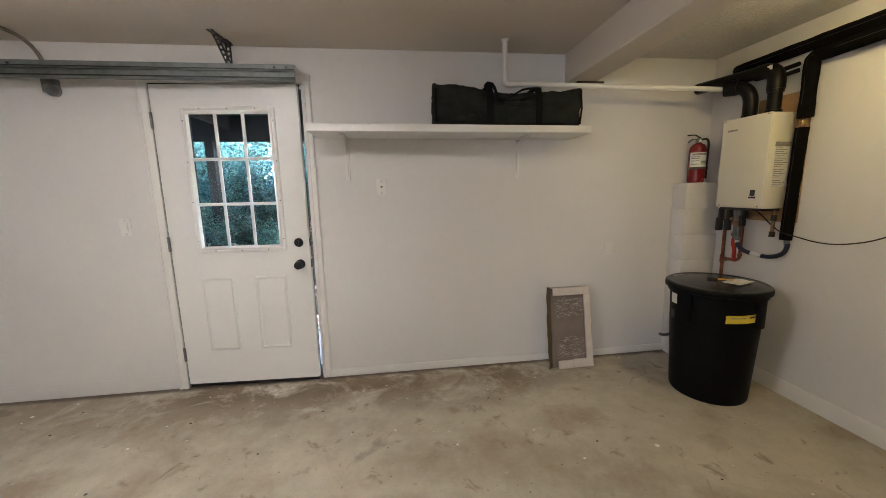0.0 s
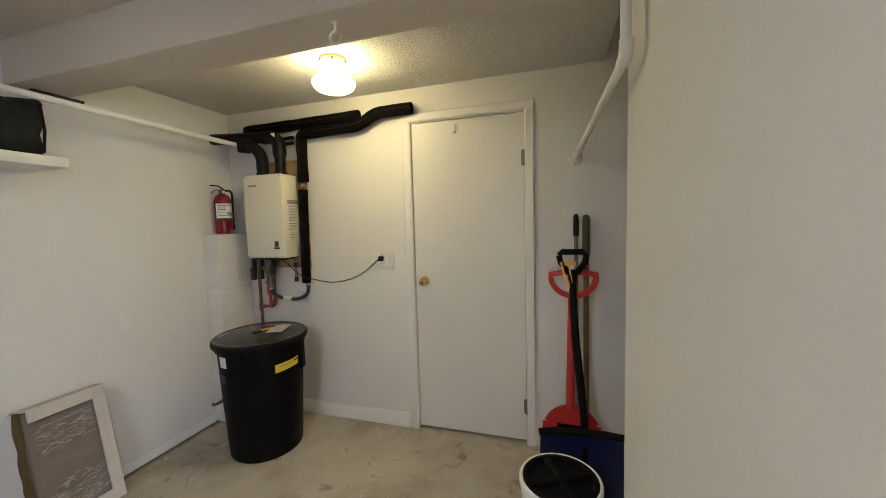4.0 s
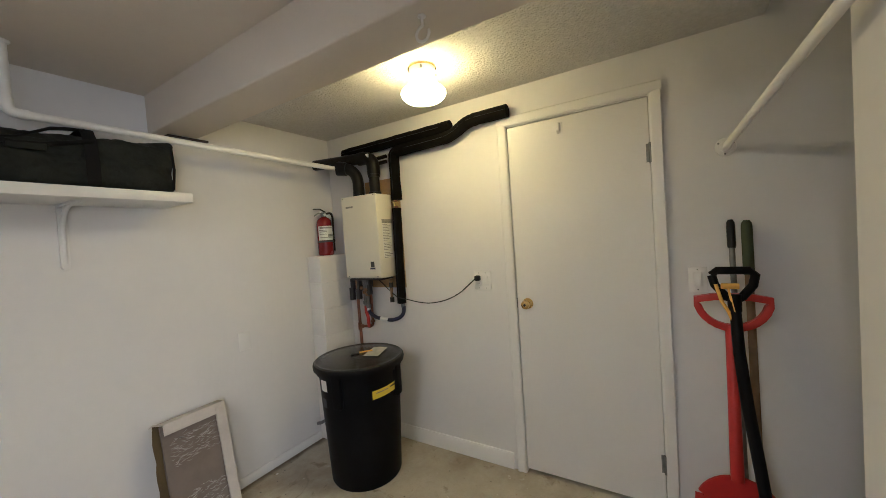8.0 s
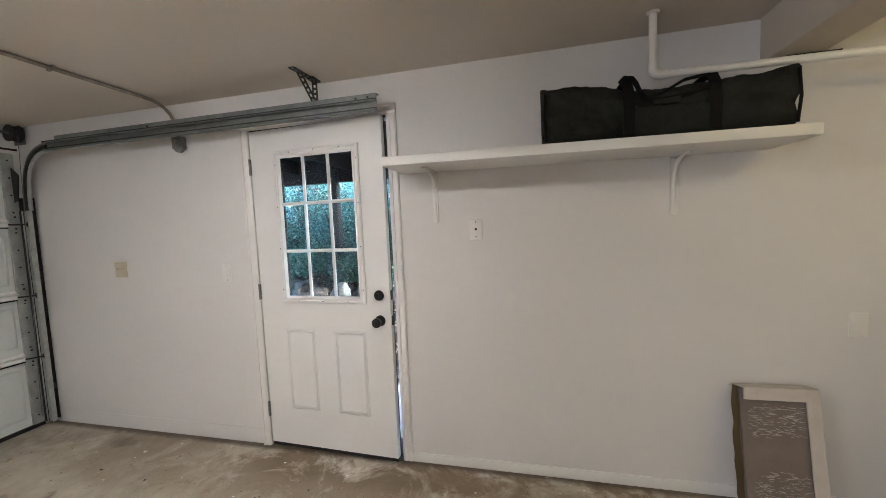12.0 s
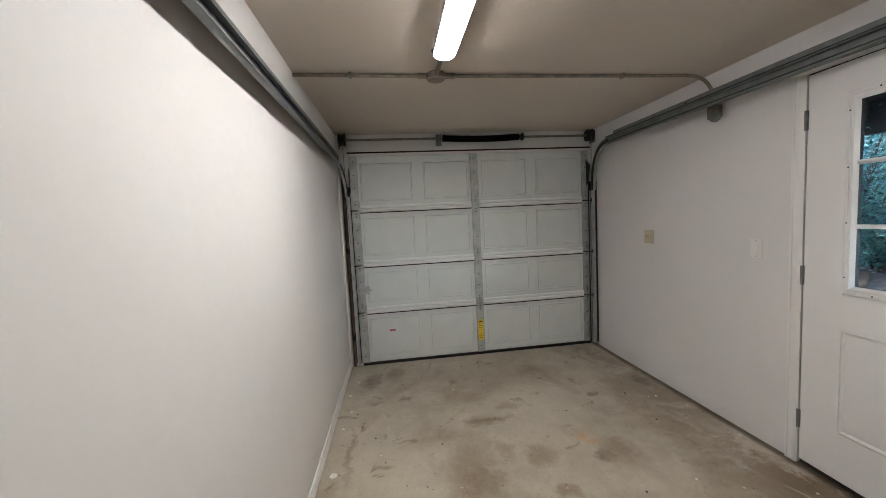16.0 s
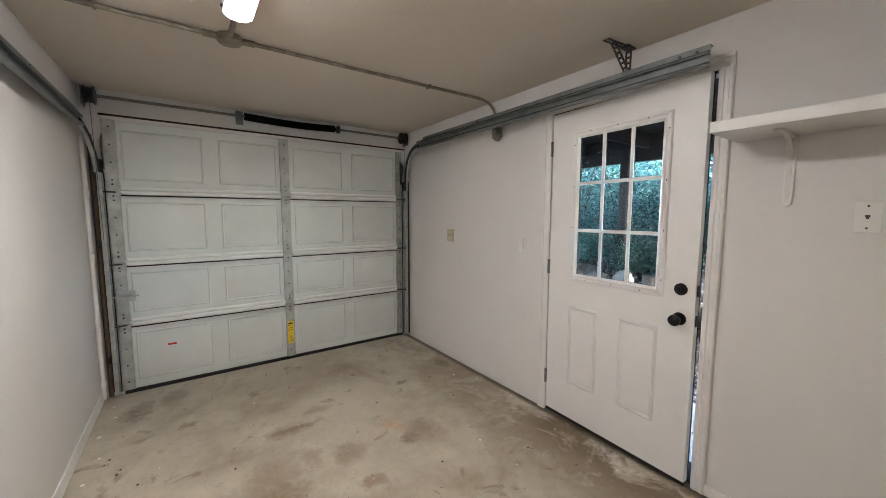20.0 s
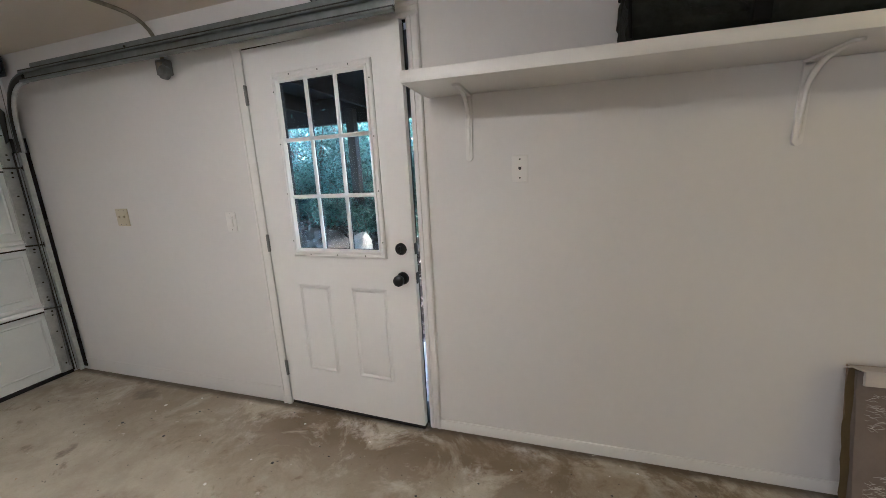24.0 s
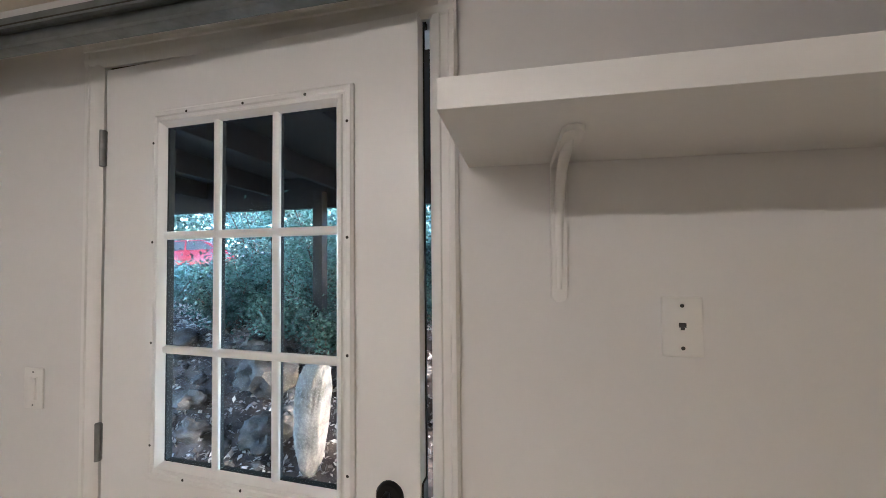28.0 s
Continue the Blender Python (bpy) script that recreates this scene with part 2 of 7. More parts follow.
def concrete():
    """Bare garage slab: cloudy grey-tan, damp brown blotches, pale scuffs, hairline cracks."""
    m = bpy.data.materials.new("garage_concrete")
    m.use_nodes = True
    nt = m.node_tree
    L = nt.links.new
    p = nt.nodes["Principled BSDF"]
    tc = nt.nodes.new("ShaderNodeTexCoord")

    def noise_tex(scale, detail=6, rough=0.6, dist=0.0):
        n = nt.nodes.new("ShaderNodeTexNoise")
        n.inputs["Scale"].default_value = scale
        n.inputs["Detail"].default_value = detail
        n.inputs["Roughness"].default_value = rough
        n.inputs["Distortion"].default_value = dist
        L(tc.outputs["Object"], n.inputs["Vector"])
        return n.outputs["Fac"]

    def remap(src, a, b, lo=0.0, hi=1.0):
        r = nt.nodes.new("ShaderNodeMapRange")
        r.inputs["From Min"].default_value, r.inputs["From Max"].default_value = a, b
        r.inputs["To Min"].default_value, r.inputs["To Max"].default_value = lo, hi
        L(src, r.inputs["Value"])
        return r.outputs["Result"]

    def mixc(fac, a, b):
        x = nt.nodes.new("ShaderNodeMix")
        x.data_type = "RGBA"
        L(fac, x.inputs[0])
        for slot, v in ((6, a), (7, b)):
            if isinstance(v, tuple):
                x.inputs[slot].default_value = (*v, 1)
            else:
                L(v, x.inputs[slot])
        return x.outputs[2]

    def math2(op, a, b):
        x = nt.nodes.new("ShaderNodeMath")
        x.operation = op
        for k, v in ((0, a), (1, b)):
            if isinstance(v, float):
                x.inputs[k].default_value = v
            else:
                L(v, x.inputs[k])
        return x.outputs[0]

    sep = nt.nodes.new("ShaderNodeSeparateXYZ")
    L(tc.outputs["Object"], sep.inputs[0])
    # the slab's own uneven flow: bends the outline of every stain
    bend = nt.nodes.new("ShaderNodeTexNoise")
    bend.inputs["Scale"].default_value = 7.0
    bend.inputs["Detail"].default_value = 7
    bend.inputs["Roughness"].default_value = 0.68
    L(tc.outputs["Object"], bend.inputs["Vector"])
    wv = nt.nodes.new("ShaderNodeVectorMath")
    wv.operation = "MULTIPLY_ADD"
    wv.inputs[1].default_value = (0.22, 0.22, 0.0)
    off = nt.nodes.new("ShaderNodeVectorMath")
    off.operation = "SUBTRACT"
    off.inputs[1].default_value = (0.5, 0.5, 0.5)
    L(bend.outputs["Color"], off.inputs[0])
    L(off.outputs[0], wv.inputs[0])
    L(tc.outputs["Object"], wv.inputs[2])
    wsep = nt.nodes.new("ShaderNodeSeparateXYZ")
    L(wv.outputs[0], wsep.inputs[0])

    def spot(fac_in, cx, cy, rx, ry, color, amount, soft=1.3, shear=0.0):
        """A stain of its own shape round a place on the slab."""
        sx = math2("MULTIPLY", math2("SUBTRACT", wsep.outputs["X"], cx), 1.0 / rx)
        sy = math2("SUBTRACT", wsep.outputs["Y"], cy)
        if shear:
            sy = math2("SUBTRACT", sy, math2("MULTIPLY", math2("SUBTRACT", sep.outputs["X"], cx), shear))
        sy = math2("MULTIPLY", sy, 1.0 / ry)
        d = math2("ADD", math2("MULTIPLY", sx, sx), math2("MULTIPLY", sy, sy))
        d = math2("ADD", d, math2("MULTIPLY", math2("SUBTRACT", edge, 0.5), 2.6))
        return mixc(math2("MULTIPLY", remap(d, 1.0, 1.0 - soft), amount), fac_in, color)

    edge = math2("ADD", math2("MULTIPLY", noise_tex(6.0, 8, 0.7, 0.8), 0.65), math2("MULTIPLY", noise_tex(24.0, 5, 0.65, 0.5), 0.35))
    base = mixc(remap(noise_tex(1.0, 8, 0.62), 0.34, 0.66), (0.310, 0.272, 0.200), (0.485, 0.440, 0.342))
    base = mixc(remap(noise_tex(5, 7, 0.72), 0.40, 0.70, 0.0, 0.55), base, (0.53, 0.490, 0.400))
    base = mixc(remap(noise_tex(22, 6, 0.7, 0.6), 0.52, 0.74, 0.0, 0.45), base, (0.33, 0.28, 0.215))
    base = mixc(remap(noise_tex(140, 3, 0.6), 0.52, 0.8, 0.0, 0.4), base, (0.27, 0.23, 0.18))
    # brown blotches
    blot = remap(noise_tex(1.7, 6, 0.6, 0.5), 0.54, 0.70)
    base = mixc(math2("MULTIPLY", blot, 0.5), base, (0.20, 0.145, 0.085))
    small = remap(noise_tex(6.5, 6, 0.65, 0.5), 0.60, 0.68)
    base = mixc(math2("MULTIPLY", small, 0.6), base, (0.155, 0.115, 0.07))
    # damp strip along the outside wall with lime bloom in it
    near = math2("MULTIPLY", remap(sep.outputs["Y"], 2.20, 2.62), math2("MULTIPLY", remap(sep.outputs["X"], 1.75, 1.05, 0.12, 1.0), remap(sep.outputs["X"], -1.5, -1.1, 0.5, 1.0)))
    damp = math2("MULTIPLY", near, remap(noise_tex(2.4, 8, 0.7, 0.6), 0.44, 0.53))
    base = mixc(math2("MULTIPLY", damp, 0.85), base, (0.14, 0.096, 0.052))
    pale = math2("MULTIPLY", math2("MULTIPLY", remap(sep.outputs["Y"], 2.25, 2.6), math2("MULTIPLY", remap(sep.outputs["X"], 1.7, 1.1), remap(sep.outputs["X"], -1.5, -1.1, 0.35, 1.0))), remap(noise_tex(4.2, 9, 0.7, 0.35), 0.54, 0.64))
    base = mixc(math2("MULTIPLY", pale, 0.5), base, (0.76, 0.72, 0.65))
    brown, dark = (0.19, 0.140, 0.082), (0.10, 0.080, 0.060)
    for x, y, rx, ry, c, amount, shear in (
        (-1.68, 1.835, 0.115, 0.045, (0.46, 0.28, 0.12), 0.85, 0.25), (-1.49, 1.85, 0.07, 0.07, dark, 0.80, 0.0),
        (-1.40, 1.10, 0.17, 0.15, brown, 0.90, 0.0), (-1.54, 1.05, 0.26, 0.20, brown, 0.55, 0.0),
        (-1.66, 1.29, 0.11, 0.08, brown, 0.65, 0.0), (-1.57, 1.50, 0.12, 0.11, brown, 0.72, 0.0), (-1.28, 1.50, 0.06, 0.07, brown, 0.75, 0.0), (-1.56, 1.95, 0.14, 0.12, (0.27, 0.225, 0.17), 0.7, 0.0), (-2.02, 1.30, 0.035, 0.22, (0.13, 0.105, 0.06), 0.75, 0.0),
        (-2.01, 1.24, 0.09, 0.15, brown, 0.70, 0.0), (-2.17, 1.46, 0.08, 0.13, brown, 0.62, 0.0),
        (-1.90, 0.95, 0.12, 0.10, brown, 0.5, 0.0), (-1.70, 1.12, 0.30, 0.18, brown, 0.40, 0.0),
        (-2.33, 2.69, 0.11, 0.07, dark, 0.90, 0.0), (-2.86, 0.42, 0.20, 0.10, dark, 0.80, 0.0),
        (-3.0, 0.62, 0.16, 0.10, (0.09, 0.085, 0.06), 0.6, 0.0), (-1.52, 1.97, 0.20, 0.14, brown, 0.55, 0.0),
        (-1.52, 2.42, 0.34, 0.18, brown, 0.62, 0.0), (-2.2, 2.18, 0.04, 0.05, dark, 0.8, 0.0),
        (-2.75, 1.6, 0.45, 0.55, brown, 0.42, 0.0), (-2.1, 2.45, 0.5, 0.22, brown, 0.45, 0.0),
        (-0.85, 1.45, 0.16, 0.10, brown, 0.50, 0.0), (-1.0, 2.35, 0.45, 0.22, brown, 0.45, 0.0),
        (0.02, 2.70, 0.30, 0.10, brown, 0.85, 0.0), (0.42, 2.66, 0.40, 0.13, brown, 0.80, 0.0),
        (0.85, 2.62, 0.40, 0.12, brown, 0.65, 0.0), (-0.15, 2.52, 0.18, 0.10, brown, 0.60, 0.0),
        (0.62, 2.29, 0.07, 0.05, brown, 0.65, 0.0), (0.09, 1.97, 0.10, 0.05, dark, 0.65, 0.9),
        (1.10, 2.50, 0.24, 0.14, brown, 0.50, 0.0), (1.28, 2.10, 0.26, 0.15, (0.22, 0.15, 0.075), 0.62, 0.0),
        (1.39, 1.60, 0.20, 0.12, brown, 0.50, 0.0), (1.72, 1.30, 0.16, 0.10, dark, 0.5, 0.0),
        (1.95, 1.75, 0.10, 0.09, brown, 0.45, 0.0), (0.50, 1.85, 0.55, 0.16, brown, 0.34, 0.0),
        (-1.85, 0.34, 0.35, 0.03, brown, 0.65, 0.0), (-0.35, 0.9, 0.25, 0.10, brown, 0.50, 0.0),
    ):
        base = spot(base, x, y, rx, ry, c, amount, shear=shear)
    # dark brown strip along the foot of the outside wall
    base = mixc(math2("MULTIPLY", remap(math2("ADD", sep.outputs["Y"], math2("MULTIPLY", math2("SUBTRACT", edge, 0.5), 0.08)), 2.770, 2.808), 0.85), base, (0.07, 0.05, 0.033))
    # small rusty and dark specks
    base = mixc(remap(noise_tex(31, 2, 0.5, 0.2), 0.735, 0.76, 0.0, 0.6), base, (0.30, 0.15, 0.06))
    base = mixc(remap(noise_tex(43, 2, 0.5, 0.1), 0.725, 0.75, 0.0, 0.75), base, (0.06, 0.05, 0.04))
    base = mixc(remap(noise_tex(19, 3, 0.6, 0.4), 0.70, 0.74, 0.0, 0.5), base, (0.68, 0.64, 0.57))
    # hairline cracks
    v = nt.nodes.new("ShaderNodeTexVoronoi")
    v.feature = "DISTANCE_TO_EDGE"
    v.inputs["Scale"].default_value = 0.55
    warp = nt.nodes.new("ShaderNodeTexNoise")
    warp.inputs["Scale"].default_value = 3.0
    warp.inputs["Detail"].default_value = 6
    L(tc.outputs["Object"], warp.inputs["Vector"])
    vm = nt.nodes.new("ShaderNodeVectorMath")
    vm.operation = "MULTIPLY_ADD"
    vm.inputs[1].default_value = (0.35, 0.35, 0.0)
    L(warp.outputs["Color"], vm.inputs[0])
    L(tc.outputs["Object"], vm.inputs[2])
    L(vm.outputs[0], v.inputs["Vector"])
    crack = remap(v.outputs["Distance"], 0.0, 0.006, 1.0, 0.0)
    crack = math2("MULTIPLY", crack, remap(noise_tex(1.7), 0.5, 0.62))
    base = mixc(math2("MULTIPLY", crack, 0.5), base, (0.15, 0.12, 0.09))
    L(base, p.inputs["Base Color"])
    L(remap(noise_tex(6, 6), 0.3, 0.7, 0.42, 0.72), p.inputs["Roughness"])
    p.inputs["Specular IOR Level"].default_value = 0.35
    b = nt.nodes.new("ShaderNodeBump")
    b.inputs["Strength"].default_value = 0.25
    b.inputs["Distance"].default_value = 0.004
    L(noise_tex(45, 8, 0.7), b.inputs["Height"])
    L(b.outputs["Normal"], p.inputs["Normal"])
    return m


CONCRETE = concrete()


def glow(name, color, strength):
    m = bpy.data.materials.new(name)
    m.use_nodes = True
    p = m.node_tree.nodes["Principled BSDF"]
    p.inputs["Base Color"].default_value = (0.9, 0.9, 0.9, 1)
    p.inputs["Roughness"].default_value = 0.3
    p.inputs["Emission Color"].default_value = (*color, 1)
    p.inputs["Emission Strength"].default_value = strength
    return m


TUBEGLOW = glow("lit_acrylic", (1.0, 0.79, 0.555), TUBE_POWER)
BULBGLOW = glow("lit_frosted_glass", (1.0, 0.665, 0.215), BULB_POWER)
BULBNECK = glow("lit_glass_neck", (1.0, 0.665, 0.215), BULB_POWER * 0.22)


def pane_glass():
    m = bpy.data.materials.new("window_glass")
    m.use_nodes = True
    nt = m.node_tree
    nt.nodes.remove(nt.nodes["Principled BSDF"])
    t = nt.nodes.new("ShaderNodeBsdfTransparent")
    t.inputs["Color"].default_value = (0.90, 0.95, 0.96, 1)
    g = nt.nodes.new("ShaderNodeBsdfGlossy")
    g.inputs["Roughness"].default_value = 0.02
    f = nt.nodes.new("ShaderNodeFresnel")
    f.inputs["IOR"].default_value = 1.22
    mix = nt.nodes.new("ShaderNodeMixShader")
    nt.links.new(f.outputs[0], mix.inputs[0])
    nt.links.new(t.outputs[0], mix.inputs[1])
    nt.links.new(g.outputs[0], mix.inputs[2])
    nt.links.new(mix.outputs[0], nt.nodes["Material Output"].inputs["Surface"])
    return m


GLASS = pane_glass()

# ---- mesh helpers ----


def box(bm, x0, x1, y0, y1, z0, z1, bevel=0.0, seg=2):
    vs = [bm.verts.new((x, y, z)) for x in (x0, x1) for y in (y0, y1) for z in (z0, z1)]
    fs = []
    for a in ((0, 1, 3, 2), (4, 6, 7, 5), (0, 4, 5, 1), (2, 3, 7, 6), (0, 2, 6, 4), (1, 5, 7, 3)):
        fs.append(bm.faces.new([vs[i] for i in a]))
    if bevel:
        es = list({e for f in fs for e in f.edges})
        bmesh.ops.bevel(bm, geom=es, offset=bevel, segments=seg, affect="EDGES", profile=0.5)
    return vs


def boxm(*a, **k):
    bm = bmesh.new()
    box(bm, *a, **k)
    return bm


def frame_axes(d):
    d = Vector(d).normalized()
    up = Vector((0, 0, 1)) if abs(d.z) < 0.9 else Vector((1, 0, 0))
    u = d.cross(up).normalized()
    return d, u, d.cross(u).normalized()


def tube(bm, pts, r, n=12, caps=True, flat=1.0):
    """Sweep a round (or flattened) section along points; r may be one radius or one for each point."""
    pts = [Vector(p) for p in pts]
    rs = r if isinstance(r, (list, tuple)) else [r] * len(pts)
    rings = []
    u0 = None
    for i, p in enumerate(pts):
        d = (pts[min(i + 1, len(pts) - 1)] - pts[max(i - 1, 0)]).normalized()
        if u0 is None:
            _, u, v = frame_axes(d)
        else:
            u = (u0 - d * u0.dot(d)).normalized()
            v = d.cross(u).normalized()
        u0 = u
        rings.append([bm.verts.new(p + (u * math.cos(2 * math.pi * k / n) + v * math.sin(2 * math.pi * k / n) * flat) * rs[i]) for k in range(n)])
    for a, b in zip(rings, rings[1:]):
        for k in range(n):
            bm.faces.new((a[k], a[(k + 1) % n], b[(k + 1) % n], b[k]))
    if caps:
        bm.faces.new(rings[0][::-1])
        bm.faces.new(rings[-1])
    return rings


def arc(c, a, b, n=6):
    """Points of a rounded corner at c from a to b (quadratic)."""
    a, b, c = Vector(a), Vector(b), Vector(c)
    return [(a * (1 - t) ** 2 + c * 2 * t * (1 - t) + b * t * t) for t in [i / n for i in range(n + 1)]]


def lathe(bm, prof, centre=(0, 0, 0), n=32):
    """Revolve (radius, z) pairs round the z axis."""
    cx, cy, cz = centre
    rings = []
    for r, z in prof:
        if r < 1e-5:
            rings.append([bm.verts.new((cx, cy, cz + z))])
        else:
            rings.append([bm.verts.new((cx + r * math.cos(2 * math.pi * k / n), cy + r * math.sin(2 * math.pi * k / n), cz + z)) for k in range(n)])
    for a, b in zip(rings, rings[1:]):
        for k in range(n):
            k2 = (k + 1) % n
            if len(a) == 1 and len(b) == 1:
                continue
            if len(a) == 1:
                bm.faces.new((a[0], b[k], b[k2]))
            elif len(b) == 1:
                bm.faces.new((a[k], a[k2], b[0]))
            else:
                bm.faces.new((a[k], a[k2], b[k2], b[k]))
    return rings


def extrude_profile(bm, prof, p0, p1, u, v):
    """A moulding: the profile (a along u, b along v) carried from p0 to p1."""
    u, v = Vector(u), Vector(v)
    ends = []
    for p in (Vector(p0), Vector(p1)):
        ends.append([bm.verts.new(p + u * a + v * b) for a, b in prof])
    n = len(prof)
    for k in range(n):
        bm.faces.new((ends[0][k], ends[0][(k + 1) % n], ends[1][(k + 1) % n], ends[1][k]))
    bm.faces.new(ends[0][::-1])
    bm.faces.new(ends[1])


def mesh_of(name, bm, material, smooth=True):
    bmesh.ops.recalc_face_normals(bm, faces=bm.faces)
    me = bpy.data.meshes.new(name)
    bm.to_mesh(me)
    bm.free()
    for m in material if isinstance(material, (list, tuple)) else (material,):
        me.materials.append(m)
    if smooth:
        me.polygons.foreach_set("use_smooth", [True] * len(me.polygons))
        me.set_sharp_from_angle(angle=radians(38))
    return me


def part(name, bm, material, parent=None, label="", m=None):
    ob = new(name, mesh_of(name, bm, material))
    if parent:
        ob.parent = parent
    if m is not None:
        ob.matrix_basis = m
    if label:
        ob["label"] = label
    return ob


GROUPS = {
    "tree": "trees beyond the bank", "shrub": "shrubs on the bank", "porch_post": "porch posts",
    "paint_chip": "paint flakes on the floor", "door_track": "overhead door tracks",
    "foam_insulated_pipe": "insulated pipes by the heater",
}


def thing(name, label, category, group="", at=None):
    ob = new(name)
    ob.empty_display_size = 0.05
    if at is not None:
        ob.matrix_basis = at
    return tagged(ob, label, category, group or GROUPS.get(name, ""))


def structure(name, bm, material, label, category):
    return tagged(part(name, bm, material), label, category, kind="structure")


# ---- plan in metres ----
NORTH, EAST, SOUTH, WEST = 2.836, 2.745, 0.184, -3.27
CEIL_W, CEIL_E = 2.305, 2.295
DOOR_X0, DOOR_X1, DOOR_TOP = -1.235, -0.288, 2.085      # outside door opening
IN_Y0, IN_Y1, IN_TOP = 0.580, 1.326, 2.083              # flush door opening in the east wall
OPEN_X0, OPEN_X1, OPEN_TOP = -0.027, 0.74, 2.06            # open doorway in the south wall
BEAM_X0, BEAM_X1, BEAM_Z = 1.54, 1.745, 2.105
SOUTH_END = 1.86

# ---- structure ----
bm = bmesh.new()
box(bm, -3.6, EAST + 0.12, -0.75, NORTH + 0.02, -0.12, 0.0)
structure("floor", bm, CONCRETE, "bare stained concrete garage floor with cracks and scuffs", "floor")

bm = bmesh.new()
T = 0.10
box(bm, -3.6, DOOR_X0, NORTH, NORTH + T, -0.12, 2.75)
box(bm, DOOR_X0, DOOR_X1, NORTH, NORTH + T, DOOR_TOP, 2.75)
box(bm, DOOR_X1, EAST + 0.12, NORTH, NORTH + T, -0.12, 2.75)
structure("wall_north", bm, WALL, "white painted wall with an outside door and a shelf", "wall")

bm = bmesh.new()
box(bm, EAST, EAST + 0.12, IN_Y1, NORTH, 0, 2.75)
box(bm, EAST, EAST + 0.12, IN_Y0, IN_Y1, IN_TOP, 2.75)
box(bm, EAST, EAST + 0.12, -0.75, IN_Y0, 0, 2.75)
structure("wall_east", bm, WALL, "white painted wall with a flush door", "wall")

bm = bmesh.new()
box(bm, WEST - 0.1, OPEN_X0, SOUTH - 0.076, SOUTH, 0, 2.75)
box(bm, OPEN_X0, OPEN_X1, SOUTH - 0.076, SOUTH, OPEN_TOP, 2.75)
box(bm, OPEN_X1, SOUTH_END, SOUTH - 0.076, SOUTH, 0, 2.75)
structure("wall_south", bm, WALL, "white painted wall with an open doorway", "wall")
bm = bmesh.new()
box(bm, SOUTH_END - 0.11, SOUTH_END, -0.65, SOUTH - 0.076, 0, 2.75)
box(bm, SOUTH_END - 0.11, EAST, -0.75, -0.65, 0, 2.75)
structure("wall_recess", bm, WALL, "white painted walls of a shallow recess", "wall")

bm = bmesh.new()
GD_Y0, GD_Y1, GD_TOP = 0.315, 2.775, 2.135
box(bm, WEST - 0.14, WEST, SOUTH, GD_Y0, 0, 2.75)
box(bm, WEST - 0.14, WEST, GD_Y1, NORTH, 0, 2.75)
box(bm, WEST - 0.14, WEST, GD_Y0, GD_Y1, GD_TOP, 2.75)
structure("wall_west", bm, WALL, "white painted header and jambs round the overhead door", "wall")

bm = bmesh.new()
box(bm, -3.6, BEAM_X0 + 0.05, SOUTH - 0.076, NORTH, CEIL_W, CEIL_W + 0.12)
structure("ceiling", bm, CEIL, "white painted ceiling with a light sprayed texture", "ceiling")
bm = bmesh.new()
box(bm, BEAM_X0 + 0.05, EAST, 0.155, NORTH, CEIL_E, CEIL_E + 0.12)
structure("ceiling_2", bm, POPCORN, "coarse popcorn textured ceiling", "ceiling")
bm = bmesh.new()
box(bm, SOUTH_END - 0.11, EAST, -0.75, 0.155, 2.68, 2.75)
box(bm, BEAM_X1, EAST, 0.145, 0.155, CEIL_E + 0.02, 2.68)
structure("ceiling_3", bm, WALL, "smooth white ceiling of the recess", "ceiling")
bm = bmesh.new()
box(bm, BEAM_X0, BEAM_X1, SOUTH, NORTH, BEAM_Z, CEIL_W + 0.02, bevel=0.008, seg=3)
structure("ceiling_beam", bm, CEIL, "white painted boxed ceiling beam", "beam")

# skirting: low boards along the walls
bm = bmesh.new()
prof = [(0, 0), (0.012, 0), (0.012, 0.045), (0.007, 0.055), (0, 0.055)]
extrude_profile(bm, prof, (-0.245, NORTH, 0), (2.46, NORTH, 0), (0, -1, 0), (0, 0, 1))
structure("baseboard", bm, TRIM, "low white baseboard under the shelf wall", "baseboard")
bm = bmesh.new()
prof = [(0, 0.006), (0.0025, 0.006), (0.0025, 0.104), (0, 0.104)]
extrude_profile(bm, prof, (-3.2, NORTH, 0), (-1.30, NORTH, 0), (0, -1, 0), (0, 0, 1))
structure("baseboard_2", bm, WALL, "white baseboard beside the garage door", "baseboard")
bm = bmesh.new()
prof = [(0, 0), (0.013, 0), (0.013, 0.085), (0.006, 0.10), (0, 0.10)]
extrude_profile(bm, prof, (EAST, 1.392, 0), (EAST, 2.69, 0), (-1, 0, 0), (0, 0, 1))
structure("baseboard_3", bm, TRIM, "white baseboard behind the black bin", "baseboard")
bm = bmesh.new()
prof = [(0, 0), (0.012, 0), (0.012, 0.06), (0.006, 0.07), (0, 0.07)]
extrude_profile(bm, prof, (-3.25, SOUTH, 0), (-0.078, SOUTH, 0), (0, 1, 0), (0, 0, 1))
structure("baseboard_4", bm, TRIM, "white baseboard along the long plain wall", "baseboard")

CASING = [(0, 0), (0.062, 0), (0.062, 0.010), (0.056, 0.017), (0.046, 0.017), (0.043, 0.013), (0.026, 0.012), (0.023, 0.016), (0.008, 0.014), (0.003, 0.009), (0, 0.008)]


PLAIN_CASING = [(0, 0), (0.062, 0), (0.062, 0.013), (0.057, 0.0165), (0.016, 0.0145), (0.006, 0.012), (0, 0.006)]


